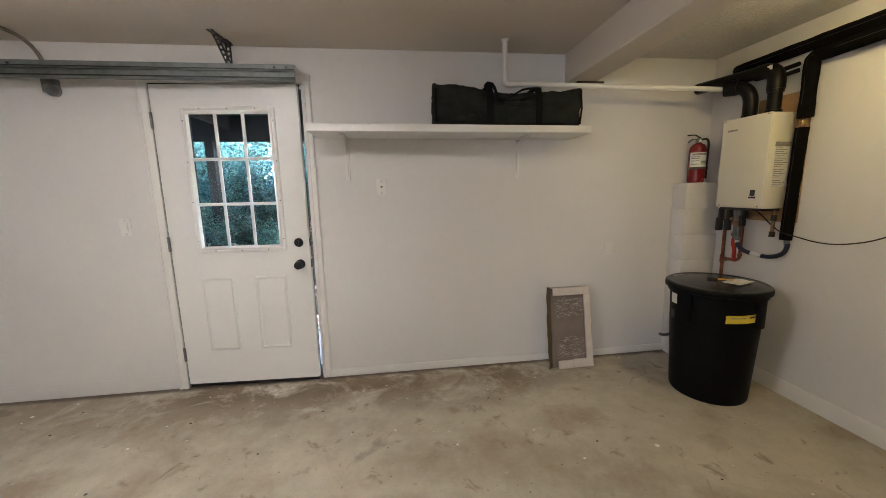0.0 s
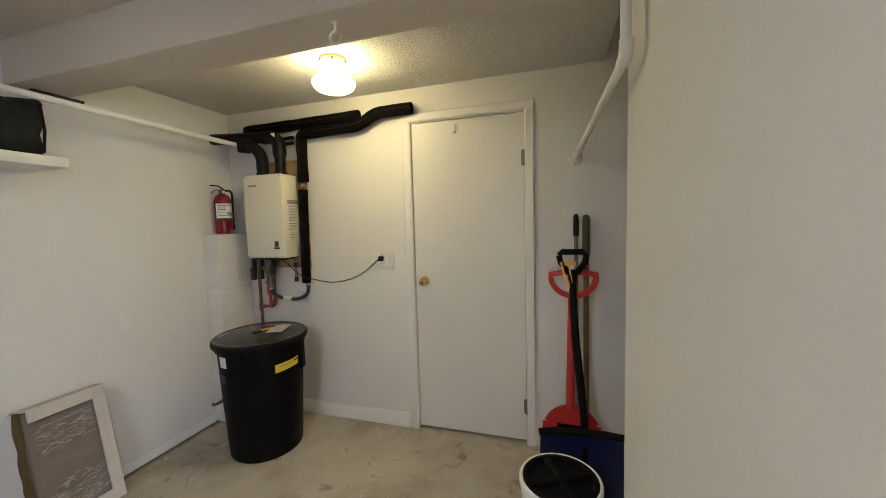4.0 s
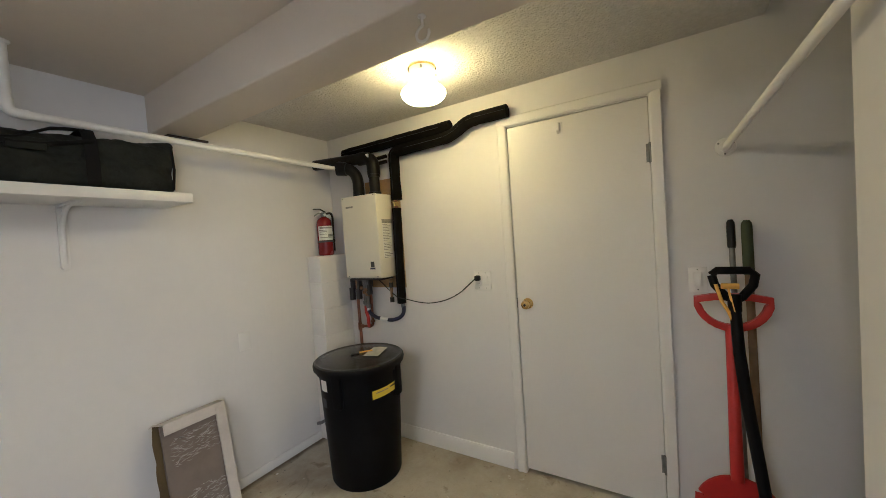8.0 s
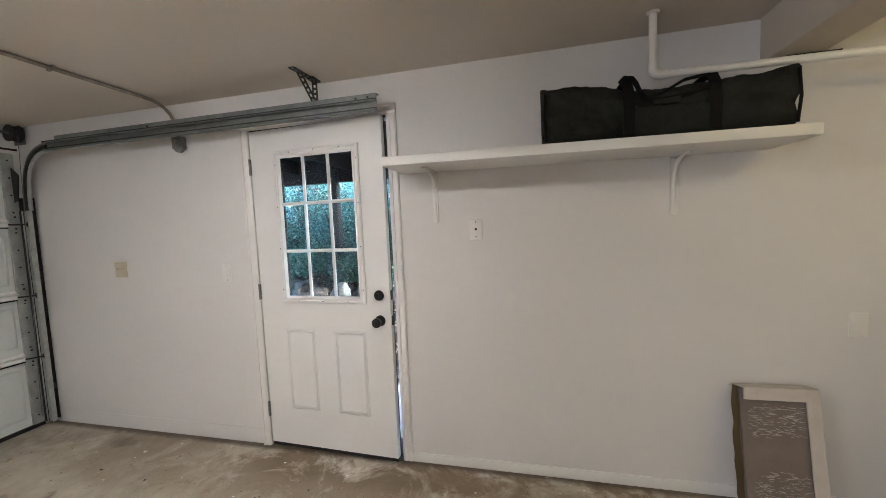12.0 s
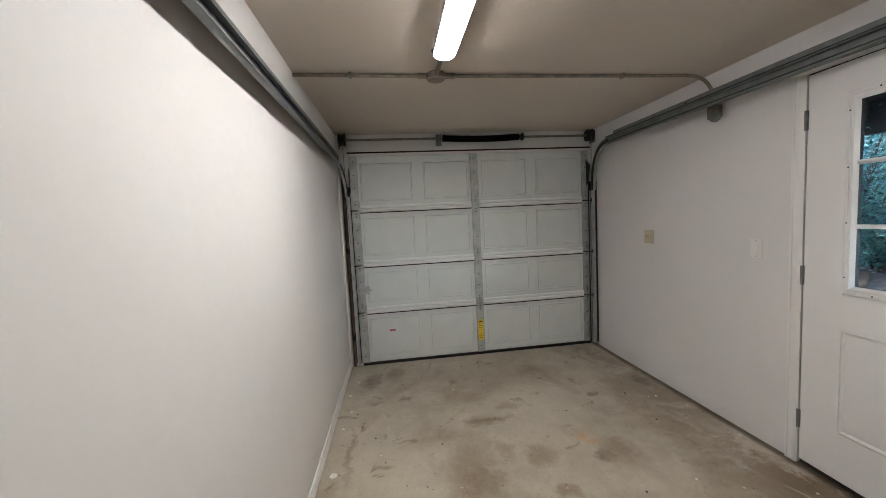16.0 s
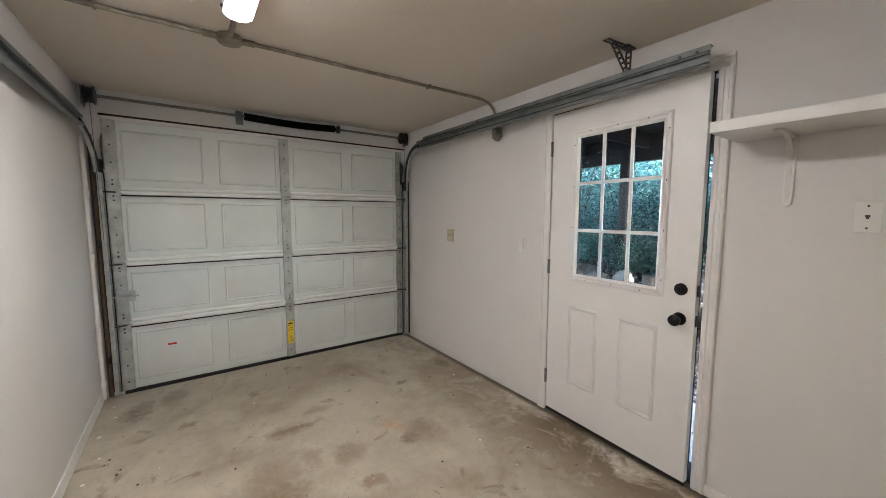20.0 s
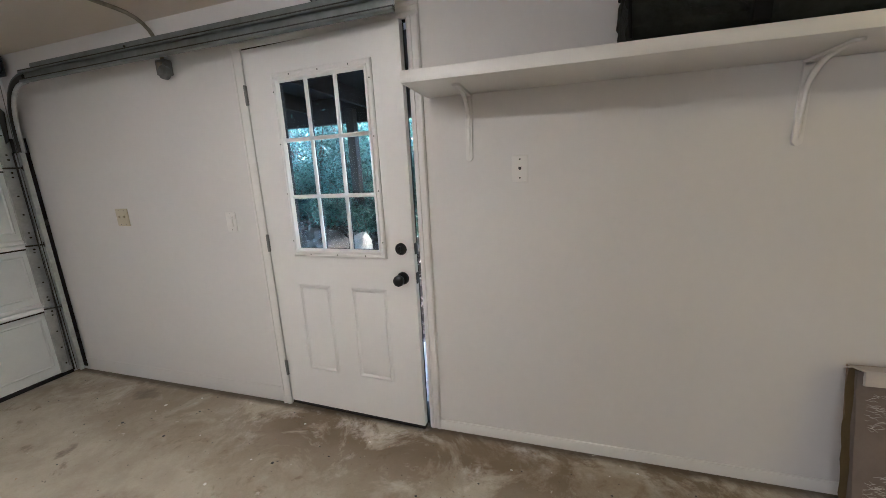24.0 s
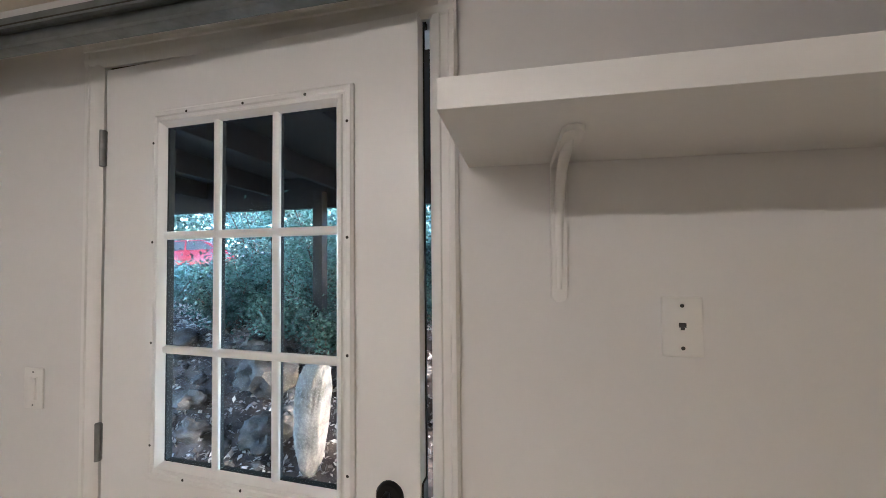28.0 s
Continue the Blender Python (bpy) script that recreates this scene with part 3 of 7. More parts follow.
def casing(name, lo, hi, top, wall, axis, out, label, w=0.062, outline=CASING):
    """Moulded casing on both sides and over an opening. axis: along the wall; out: away from it."""
    bm = bmesh.new()
    axis, out = Vector(axis), Vector(out)
    z = Vector((0, 0, 1))
    prof = [(a * w / 0.062, d) for a, d in outline]
    for edge, side in ((lo, -1), (hi, 1)):
        base = wall + axis * edge
        extrude_profile(bm, prof, base, base + z * (top + w - 0.0008 * side), axis * side, out)
    a = wall + axis * (lo - w) + z * top
    b = wall + axis * (hi + w) + z * top
    extrude_profile(bm, [(x, y + 0.0025) for x, y in prof], a, b, z, out)
    return structure(name, bm, TRIM, label, "door trim")


casing("door_trim", -1.232, -0.296, 2.076, Vector((0, NORTH, 0)), (1, 0, 0), (0, -1, 0), "white moulded casing round the outside door")
casing("door_trim_2", 0.589, 1.316, 2.078, Vector((EAST, 0, 0)), (0, 1, 0), (-1, 0, 0), "plain white casing round the flush door", w=0.054, outline=PLAIN_CASING)
casing("door_trim_3", -0.029, 0.742, 2.055, Vector((0, SOUTH, 0)), (1, 0, 0), (0, 1, 0), "white moulded casing round the open doorway", w=0.049)
# jambs and stops of the open doorway
bm = bmesh.new()
for x0, x1 in ((OPEN_X0, OPEN_X0 + 0.012), (OPEN_X1 - 0.012, OPEN_X1)):
    box(bm, x0, x1, SOUTH - 0.078, SOUTH + 0.001, 0, OPEN_TOP - 0.012)
box(bm, OPEN_X0, OPEN_X1, SOUTH - 0.078, SOUTH + 0.001, OPEN_TOP - 0.012, OPEN_TOP)
box(bm, OPEN_X0 + 0.012, OPEN_X0 + 0.019, SOUTH - 0.077, SOUTH - 0.046, 0, OPEN_TOP - 0.012, bevel=0.002)
box(bm, OPEN_X1 - 0.019, OPEN_X1 - 0.012, SOUTH - 0.077, SOUTH - 0.046, 0, OPEN_TOP - 0.012, bevel=0.002)
structure("door_jamb", bm, JAMBSHADE, "jambs and stops of the open doorway, their shade in the tan paint", "door jamb")
# jamb of the outside door
bm = bmesh.new()
box(bm, DOOR_X0, DOOR_X0 + 0.012, NORTH + 0.022, NORTH + T, 0, DOOR_TOP)
box(bm, DOOR_X1 - 0.010, DOOR_X1, NORTH + 0.001, NORTH + T, 0, DOOR_TOP)
box(bm, DOOR_X0 + 0.012, DOOR_X1 - 0.010, NORTH + 0.022, NORTH + T, DOOR_TOP - 0.012, DOOR_TOP)
structure("door_jamb_2", bm, TRIM, "white jamb of the outside door", "door jamb")
bm = bmesh.new()
box(bm, DOOR_X0 + 0.0005, DOOR_X0 + 0.016, NORTH + 0.010, NORTH + 0.0215, 0.02, DOOR_TOP - 0.001)
box(bm, DOOR_X1 - 0.016, DOOR_X1 - 0.0105, NORTH + 0.066, NORTH + 0.080, 0.024, DOOR_TOP - 0.013)
box(bm, DOOR_X0 + 0.016, DOOR_X1 - 0.021, NORTH + 0.010, NORTH + 0.0215, DOOR_TOP - 0.014, DOOR_TOP - 0.001)
structure("weather_strip", bm, RUBBER, "black weatherstrip in the outside door frame", "weatherstrip")
bm = bmesh.new()
box(bm, DOOR_X0, DOOR_X1, NORTH + 0.02, NORTH + T + 0.08, -0.02, 0.022, bevel=0.004)
structure("door_sill", bm, DARKSTEEL, "dark metal threshold of the outside door", "threshold")
# lining behind the flush door
bm = bmesh.new()
box(bm, EAST + 0.001, EAST + 0.12, IN_Y0, IN_Y0 + 0.010, 0, IN_TOP)
box(bm, EAST + 0.001, EAST + 0.12, IN_Y1 - 0.010, IN_Y1, 0, IN_TOP)
box(bm, EAST + 0.001, EAST + 0.12, IN_Y0 + 0.010, IN_Y1 - 0.010, IN_TOP - 0.010, IN_TOP)
structure("door_jamb_3", bm, TRIM, "white jamb of the flush door", "door jamb")
# unseen box behind the flush door, closed to keep light out of its gaps
bm = bmesh.new()
box(bm, EAST + 0.3, EAST + 0.4, 0.3, 1.6, 0, 2.3)
box(bm, EAST + 0.12, EAST + 0.3, 0.3, 0.4, 0, 2.3)
box(bm, EAST + 0.12, EAST + 0.3, 1.5, 1.6, 0, 2.3)
box(bm, EAST + 0.12, EAST + 0.4, 0.3, 1.6, 2.3, 2.4)
box(bm, EAST + 0.12, EAST + 0.4, 0.3, 1.6, -0.12, 0.0)
structure("wall_behind_door", bm, WALL, "unseen walls added to close the space behind the flush door", "wall")


def raised_rect(bm, x0, x1, z0, z1, y, d, w=0.012, out=-1):
    """A pressed panel in a face at y: a bevelled groove and raised field."""
    def ring(i, depth):
        return [bm.verts.new((x, y + out * depth, z)) for x, z in ((x0 + i, z0 + i), (x1 - i, z0 + i), (x1 - i, z1 - i), (x0 + i, z1 - i))]
    rs = [ring(0, 0.0), ring(w * 0.5, d), ring(w, d * 0.15), ring(w * 2.6, d * 1.2)]
    for a, b in zip(rs, rs[1:]):
        for k in range(4):
            bm.faces.new((a[k], a[(k + 1) % 4], b[(k + 1) % 4], b[k]))
    bm.faces.new(rs[-1])


# ---- outside door, standing ajar ----
def outside_door():
    w, h, th = 0.910, 2.035, 0.044
    m = pose(-1.222, NORTH - 0.008, 0.032, 0, 0, -2.6)
    d = thing("door_1", "white half-glazed steel door standing slightly ajar", "door", at=m)
    d["kind"] = "structure"
    gx0, gx1, gz0, gz1 = 0.209, 0.727, 0.980, 1.863
    bm = bmesh.new()
    hole = 0.022
    for a in ((0, gx0 - hole, 0, h), (gx1 + hole, w, 0, h), (gx0 - hole, gx1 + hole, 0, gz0 - hole), (gx0 - hole, gx1 + hole, gz1 + hole, h)):
        box(bm, a[0], a[1], 0, th, a[2], a[3])
    bmesh.ops.remove_doubles(bm, verts=bm.verts, dist=1e-5)
    part("slab", bm, DOORPAINT, d)
    for x0, x1 in ((0.172, 0.386), (0.524, 0.742)):
        bm = bmesh.new()
        raised_rect(bm, x0, x1, 0.243, 0.778, -0.0005, 0.0085, 0.025)
        part("panel", bm, DOORPAINT, d)
    # lite frame with screw heads
    bm = bmesh.new()
    o = 0.034
    P = [(0, 0), (o + 0.012, 0), (o + 0.012, 0.007), (o + 0.006, 0.0125), (o - 0.004, 0.013), (o - 0.007, 0.0095), (0.022, 0.0095), (0.019, 0.015), (0.013, 0.0155), (0.006, 0.006), (0, 0.0008)]
    rings = [[bm.verts.new((x, -d2, z)) for x, z in ((gx0 - a + 0.012, gz0 - a + 0.012), (gx1 + a - 0.012, gz0 - a + 0.012), (gx1 + a - 0.012, gz1 + a - 0.012), (gx0 - a + 0.012, gz1 + a - 0.012))] for a, d2 in P]
    for k in range(len(rings)):
        r0, r1 = rings[k], rings[(k + 1) % len(rings)]
        for e in range(4):
            bm.faces.new((r0[e], r0[(e + 1) % 4], r1[(e + 1) % 4], r1[e]))
    lf = part("window_frame", bm, DOORPAINT, d)
    for k in range(3):
        for (x, z) in ((gx0 + (gx1 - gx0) * (k + 0.5) / 3, gz0 - 0.020), (gx0 + (gx1 - gx0) * (k + 0.5) / 3, gz1 + 0.020)):
            bm = bmesh.new()
            tube(bm, [(x, -0.008, z), (x, -0.0130, z)], 0.0036, 8)
            part("screw", bm, DARKSTEEL, lf)
    for k in range(4):
        for x in (gx0 - 0.021, gx1 + 0.021):
            z = gz0 + (gz1 - gz0) * (0.06 + 0.88 * k / 3)
            bm = bmesh.new()
            tube(bm, [(x, -0.008, z), (x, -0.0130, z)], 0.0036, 8)
            part("screw", bm, DARKSTEEL, lf)
    # glazing bars and panes
    cols, rows = 3, 3
    cw, ch = (gx1 - gx0) / cols, (gz1 - gz0) / rows
    for k in (1, 2):
        bm = bmesh.new()
        x = gx0 + cw * k
        extrude_profile(bm, [(-0.0105, 0), (-0.0095, 0.006), (-0.006, 0.0085), (0.006, 0.0085), (0.0095, 0.006), (0.0105, 0)], (x, 0.004, gz0), (x, 0.004, gz1), (1, 0, 0), (0, -1, 0))
        part("glazing_bar", bm, DOORPAINT, d)
        bm = bmesh.new()
        z = gz0 + ch * k
        extrude_profile(bm, [(-0.0105, 0), (-0.0095, 0.0064), (-0.006, 0.009), (0.006, 0.009), (0.0095, 0.0064), (0.0105, 0)], (gx0, 0.004, z), (gx1, 0.004, z), (0, 0, 1), (0, -1, 0))
        part("glazing_bar", bm, DOORPAINT, d)
    for i in range(cols):
        for j in range(rows):
            x0, z0 = gx0 + cw * i, gz0 + ch * j
            me = bpy.data.meshes.new("pane")
            me.from_pydata([(x0, 0.0045, z0), (x0 + cw, 0.0045, z0), (x0 + cw, 0.0045, z0 + ch), (x0, 0.0045, z0 + ch)], [], [(0, 1, 2, 3)])
            me.materials.append(GLASS)
            p = new("pane", me)
            p.parent = d
            p.visible_shadow = False
    bm = bmesh.new()
    for a in ((gx0 - hole, gx0 + 0.010, gz0 - hole, gz1 + hole), (gx1 - 0.010, gx1 + hole, gz0 - hole, gz1 + hole), (gx0 + 0.010, gx1 - 0.010, gz0 - hole, gz0 + 0.010), (gx0 + 0.010, gx1 - 0.010, gz1 - 0.010, gz1 + hole)):
        box(bm, a[0], a[1], 0.0052, 0.021, a[2], a[3])
    for k in (1, 2):
        box(bm, gx0 + cw * k - 0.008, gx0 + cw * k + 0.008, 0.0056, 0.017, gz0 + 0.010, gz1 - 0.010)
        box(bm, gx0 + 0.010, gx1 - 0.010, 0.0060, 0.0165, gz0 + ch * k - 0.008, gz0 + ch * k + 0.008)
    part("glass_spacer", bm, RUBBER, d, "dark spacer behind the glass")
    # dead bolt and knob
    for z, r, deep in ((1.000, 0.031, 0.022), (0.848, 0.033, 0.0)):
        bm = bmesh.new()
        lathe(bm, [(0, 0.0), (r, 0.0), (r, 0.006), (r * 0.86, 0.012), (r * 0.5, 0.014), (0, 0.014)], n=24)
        bmesh.ops.transform(bm, matrix=pose(0.842, 0, z, 90, 0, 0), verts=bm.verts)
        part("rose", bm, BLACKMETAL, d, "black rose")
        bm = bmesh.new()
        if deep:
            box(bm, -0.006, 0.006, -0.016, 0.016, 0.012, 0.034, bevel=0.003)
        else:
            lathe(bm, [(0.013, 0.010), (0.012, 0.030), (0.024, 0.038), (0.029, 0.050), (0.027, 0.062), (0.018, 0.069), (0, 0.070)], n=24)
        bmesh.ops.transform(bm, matrix=pose(0.842, 0, z, 90, 0, 0), verts=bm.verts)
        part("turn_button" if deep else "knob", bm, BLACKMETAL, d, "black knob")
    for z in (1.000, 0.848):
        bm = bmesh.new()
        box(bm, w - 0.001, w + 0.0045, 0.010, 0.034, z - 0.028, z + 0.028)
        part("strike_face", bm, BLACKMETAL, d)
    # black strip on the edge stands in for the dark of the gap
    bm = bmesh.new()
    box(bm, w + 0.0003, w + 0.003, 0.036, th - 0.001, 0.0, h)
    part("gap_strip", bm, RUBBER, d, "black strip drawn in for the dark door gap")
    bm = bmesh.new()
    box(bm, 0.002, w - 0.002, 0.004, th - 0.004, -0.022, 0.0)
    part("door_sweep", bm, RUBBER, d)
    for z in (0.225, 1.015, 1.815):
        bm = bmesh.new()
        tube(bm, [(-0.004, -0.006, z - 0.050), (-0.004, -0.006, z + 0.050)], 0.0075, 10)
        box(bm, -0.018, 0.004, -0.0015, 0.002, z - 0.048, z + 0.048)
        part("hinge", bm, DULLSTEEL, d, "worn steel hinge")


outside_door()


# ---- flush door ----
def flush_door():
    d = thing("door_2", "plain white flush door, closed, with a brass knob", "door", at=pose(EAST + 0.006, 0, 0))
    d["kind"] = "structure"
    y0, y1, z1 = 0.592, 1.314, 2.070
    bm = bmesh.new()
    box(bm, 0, 0.035, y0, y1, 0.022, z1, bevel=0.0015, seg=1)
    part("slab", bm, SLABDOOR, d)
    bm = bmesh.new()
    prof = [(0, 0), (0.031, 0), (0.031, 0.004), (0.016, 0.011), (0.012, 0.028), (0.022, 0.036), (0.026, 0.047), (0.023, 0.058), (0.012, 0.063), (0, 0.063)]
    lathe(bm, prof, n=24)
    bmesh.ops.transform(bm, matrix=pose(0, 1.250, 1.035, 0, -90, 0), verts=bm.verts)
    k = part("knob", bm, BRASS, d, "polished brass knob")
    bm = bmesh.new()
    tube(bm, [(-0.064, 1.250, 1.035), (-0.066, 1.250, 1.035)], 0.007, 12)
    part("lock_button", bm, BLACKMETAL, k)
    bm = bmesh.new()
    box(bm, -0.002, 0.004, y1 + 0.001, y1 + 0.010, 1.005, 1.065)
    part("strike_plate", bm, DARKSTEEL, d)
    for z in (0.245, 1.80):
        bm = bmesh.new()
        tube(bm, [(-0.008, y0 - 0.004, z - 0.048), (-0.008, y0 - 0.004, z + 0.048)], 0.008, 10)
        box(bm, -0.004, 0.0, y0 - 0.012, y0 + 0.016, z - 0.045, z + 0.045)
        part("hinge", bm, DULLSTEEL, d, "steel hinge")
    bm = bmesh.new()
    tube(bm, [(0.0, 1.015, 2.035), (-0.004, 1.015, 2.035), (-0.006, 1.015, 1.995), (-0.020, 1.015, 1.980), (-0.030, 1.015, 1.992)], 0.006, 8)
    box(bm, -0.003, 0.0, 0.998, 1.032, 1.99, 2.04, bevel=0.001)
    part("coat_hook", bm, TRIM, d, "small white hook")


flush_door()


# ---- overhead garage door ----
def garage_door():
    g = thing("garage_door", "white four-section steel garage door, closed, seen from inside", "garage door", at=pose(WEST, 0, 0))
    g["kind"] = "structure"
    joints = [0.018, 0.566, 1.040, 1.583, 2.118]
    y0, y1 = GD_Y0 - 0.004, GD_Y1 + 0.004
    mid = 1.543
    xs = 0.0
    for i in range(4):
        z0, z1 = joints[i], joints[i + 1]
        bm = bmesh.new()
        box(bm, xs - 0.04, xs, y0, y1, z0, z1)
        s = part("section", bm, GARAGE, g)
        for p0, p1 in ((0.398, 0.912), (1.022, 1.478), (1.622, 2.100), (2.196, 2.688)):
            bm = bmesh.new()
            raised_rect(bm, p0, p1, z0 + 0.075, z1 - 0.085, 0.0, 0.0065, 0.016)
            bmesh.ops.transform(bm, matrix=Matrix(((0, -1, 0, xs + 0.0005), (1, 0, 0, 0), (0, 0, 1, 0), (0, 0, 0, 1))), verts=bm.verts)
            part("pressed_panel", bm, GARAGE, s)
        if i:
            for a, b in ((y0 + 0.068, mid - 0.042), (mid + 0.042, y1 - 0.072)):
                for z2, z3, deep in ((0.003, 0.033, 0.026), (-0.032, 0.000, 0.031)):
                    bm = bmesh.new()
                    box(bm, xs, xs + deep, a, b, joints[i] + z2, joints[i] + z3, bevel=0.010, seg=3)
                    part("section_rail", bm, SECTIONLIP, g, "white rolled lip")
                # dark strip under the lower lip draws the shadow beneath it
                bm = bmesh.new()
                box(bm, xs + 0.0005, xs + 0.019, a, b, joints[i] - 0.043, joints[i] - 0.034)
                part("lip_shadow", bm, RUBBER, g)
        for a, b in ((y0 - 0.010, y0 + 0.066), (mid - 0.040, mid + 0.040), (y1 - 0.070, y1 + 0.002)):
            bm = bmesh.new()
            box(bm, xs + 0.001, xs + 0.018, a, b, z0 + 0.01, z1 - 0.012, bevel=0.002, seg=1)
            st = part("stile", bm, STILE, g, "galvanised stile")
            for k in range(4):
                bm = bmesh.new()
                z = z0 + (z1 - z0) * (0.14 + 0.24 * k)
                tube(bm, [(xs + 0.017, (a + b) / 2, z), (xs + 0.021, (a + b) / 2, z)], 0.006, 8)
                part("bolt", bm, DARKSTEEL, st)
        if i:
            for c in (y0 + 0.028, mid, y1 - 0.034):
                bm = bmesh.new()
                box(bm, xs + 0.018, xs + 0.024, c - 0.030, c + 0.030, joints[i] - 0.065, joints[i] + 0.060, bevel=0.002, seg=1)
                tube(bm, [(xs + 0.028, c - 0.036, joints[i] - 0.004), (xs + 0.028, c + 0.036, joints[i] - 0.004)], 0.010, 10)
                h = part("hinge", bm, STILE, g, "galvanised hinge")
                for q in (-0.045, 0.042):
                    bm = bmesh.new()
                    tube(bm, [(xs + 0.023, c, joints[i] + q), (xs + 0.029, c, joints[i] + q)], 0.007, 6)
                    part("bolt", bm, DARKSTEEL, h)
    # seals
    bm = bmesh.new()
    box(bm, xs - 0.03, xs + 0.018, y0, y1, 0.0, 0.027, bevel=0.004)
    part("bottom_seal", bm, RUBBER, g, "black rubber seal")
    bm = bmesh.new()
    box(bm, xs + 0.001, xs + 0.03, y0 - 0.02, y1 + 0.02, 2.095, 2.128, bevel=0.004)
    part("top_strut", bm, TRIM, g)
    bm = bmesh.new()
    box(bm, xs + 0.030, xs + 0.036, y0 - 0.02, y1 + 0.02, 2.118, 2.132)
    part("top_seal", bm, RUBBER, g, "dark top seal")
    # labels
    bm = bmesh.new()
    box(bm, xs + 0.0185, xs + 0.0205, mid - 0.027, mid + 0.027, 0.155, 0.375)
    lb = part("warning_label", bm, YELLOW, g, "yellow warning label")
    for z, t in ((0.352, 0.010), (0.335, 0.004), (0.31, 0.003), (0.29, 0.003), (0.20, 0.003), (0.18, 0.003)):
        bm = bmesh.new()
        box(bm, xs + 0.0207, xs + 0.0212, mid - 0.022, mid + 0.022, z - t / 2, z + t / 2)
        part("text_bar", bm, INK, lb)
    bm = bmesh.new()
    box(bm, xs + 0.001, xs + 0.0105, y0 + 0.285, y0 + 0.345, 0.335, 0.350)
    part("sticker", bm, RED, g, "small red sticker")
    # slide bolt
    bm = bmesh.new()
    box(bm, xs + 0.019, xs + 0.030, y0 + 0.010, y0 + 0.110, 0.735, 0.815, bevel=0.003)
    tube(bm, [(xs + 0.034, y0 - 0.05, 0.775), (xs + 0.034, y0 + 0.13, 0.775)], 0.007, 8)
    part("slide_bolt", bm, STILE, g)


garage_door()


def door_track(name, y, yv, side, end_x, R, ztop, x0):
    """Vertical rail, double bend and level rail of the overhead door, with its angle iron."""
    t = thing(name, "galvanised steel overhead door track with a dark curved bend", "door track")
    prof = [(0, 0), (0.062, 0), (0.062, 0.026), (0.054, 0.028), (0.052, 0.022), (0.058, 0.020), (0.058, 0.004), (0.006, 0.004), (0.006, 0.024), (0.012, 0.028), (0.002, 0.030), (0, 0.026)]
    bm = bmesh.new()
    extrude_profile(bm, [(a - 0.031, b) for a, b in prof], (x0, yv, 0.03), (x0, yv, ztop - R), (1, 0, 0), (0, -side, 0))
    part("vertical_rail", bm, STILE, t, "galvanised upright rail")
    bm = bmesh.new()
    box(bm, WEST + 0.002, WEST + 0.007, yv - 0.03, yv + 0.03, 0.03, ztop - R + 0.1)
    box(bm, WEST + 0.002, x0 + 0.008, yv + side * 0.030, yv + side * 0.034, 0.03, ztop - R + 0.1)
    part("jamb_angle", bm, DARKSTEEL, t, "dark jamb angle")
    bm = bmesh.new()
    tube(bm, [(x0 - 0.040, yv - side * 0.020, 0.03), (x0 - 0.040, yv - side * 0.020, ztop - R)], 0.016, 8)
    part("rail_lip", bm, DARKSTEEL, t, "dark inner lip")
    for off, rr, mt, lab in ((-0.024, 0.012, STILE, "bright inner lip of the curve"), (0.002, 0.019, DARKSTEEL, "dark web of the curve"), (0.024, 0.011, GALV, "galvanised outer lip of the curve")):
        bm = bmesh.new()
        pts = []
        for k in range(19):
            u = math.pi / 2 * k / 18
            q = 3 * (k / 18) ** 2 - 2 * (k / 18) ** 3
            pts.append((x0 - off + (R + off) * (1 - math.cos(u)), yv + (y - yv) * q, ztop - R + (R + off) * math.sin(u)))
        tube(bm, pts, rr, 10)
        part("bend", bm, mt, t, lab)
    bm = bmesh.new()
    extrude_profile(bm, [(a - 0.031, b) for a, b in prof], (x0 + R - 0.01, y, ztop), (end_x, y, ztop), (0, 0, 1), (0, -side, 0))
    part("level_rail", bm, GALV, t, "galvanised level rail")
    bm = bmesh.new()
    box(bm, x0 + R + 0.08, end_x, y - side * 0.006 - 0.002, y - side * 0.006 + 0.002, ztop + 0.034, ztop + 0.066)
    a, d = sorted((y - side * 0.006, y + side * 0.030))
    box(bm, x0 + R + 0.08, end_x, a, d, ztop + 0.066, ztop + 0.070)
    part("angle_iron", bm, GALV, t, "galvanised angle iron")
    # dark strips draw the shade in the seam and along the web
    bm = bmesh.new()
    a, d = sorted((y - side * 0.0085, y - side * 0.022))
    box(bm, x0 + R - 0.02, end_x - 0.002, a, d, ztop + 0.0312, ztop + 0.039)
    a, d = sorted((y - side * 0.0045, y - side * 0.012))
    box(bm, x0 + R - 0.01, end_x - 0.002, a, d, ztop - 0.013, ztop - 0.006)
    part("seam", bm, DARKSTEEL, t, "dark strips for the seam and the shaded groove of the rail")
    for x in (x0 + R + 0.9, end_x - 0.05, end_x - 0.12):
        bm = bmesh.new()
        tube(bm, [(x, y - side * 0.008, ztop + 0.05), (x, y - side * 0.014, ztop + 0.05)], 0.006, 8)
        part("bolt", bm, DARKSTEEL, t)
    for z in (0.30, 1.18):
        bm = bmesh.new()
        a, d = sorted((yv + side * 0.004, yv + side * 0.030))
        box(bm, WEST + 0.008, x0 + 0.016, a, d, z - 0.02, z + 0.02, bevel=0.003, seg=1)
        part("track_bracket", bm, DARKSTEEL, t)
    # rollers that ride in the upright rail at the section joints
    for z in (0.55, 1.025, 1.568):
        bm = bmesh.new()
        tube(bm, [(x0 - 0.004, yv - side * 0.004, z), (x0 - 0.004, yv - side * 0.014, z)], 0.021, 14)
        tube(bm, [(x0 - 0.004, yv - side * 0.014, z), (WEST + 0.03, yv - side * 0.095, z)], 0.006, 8)
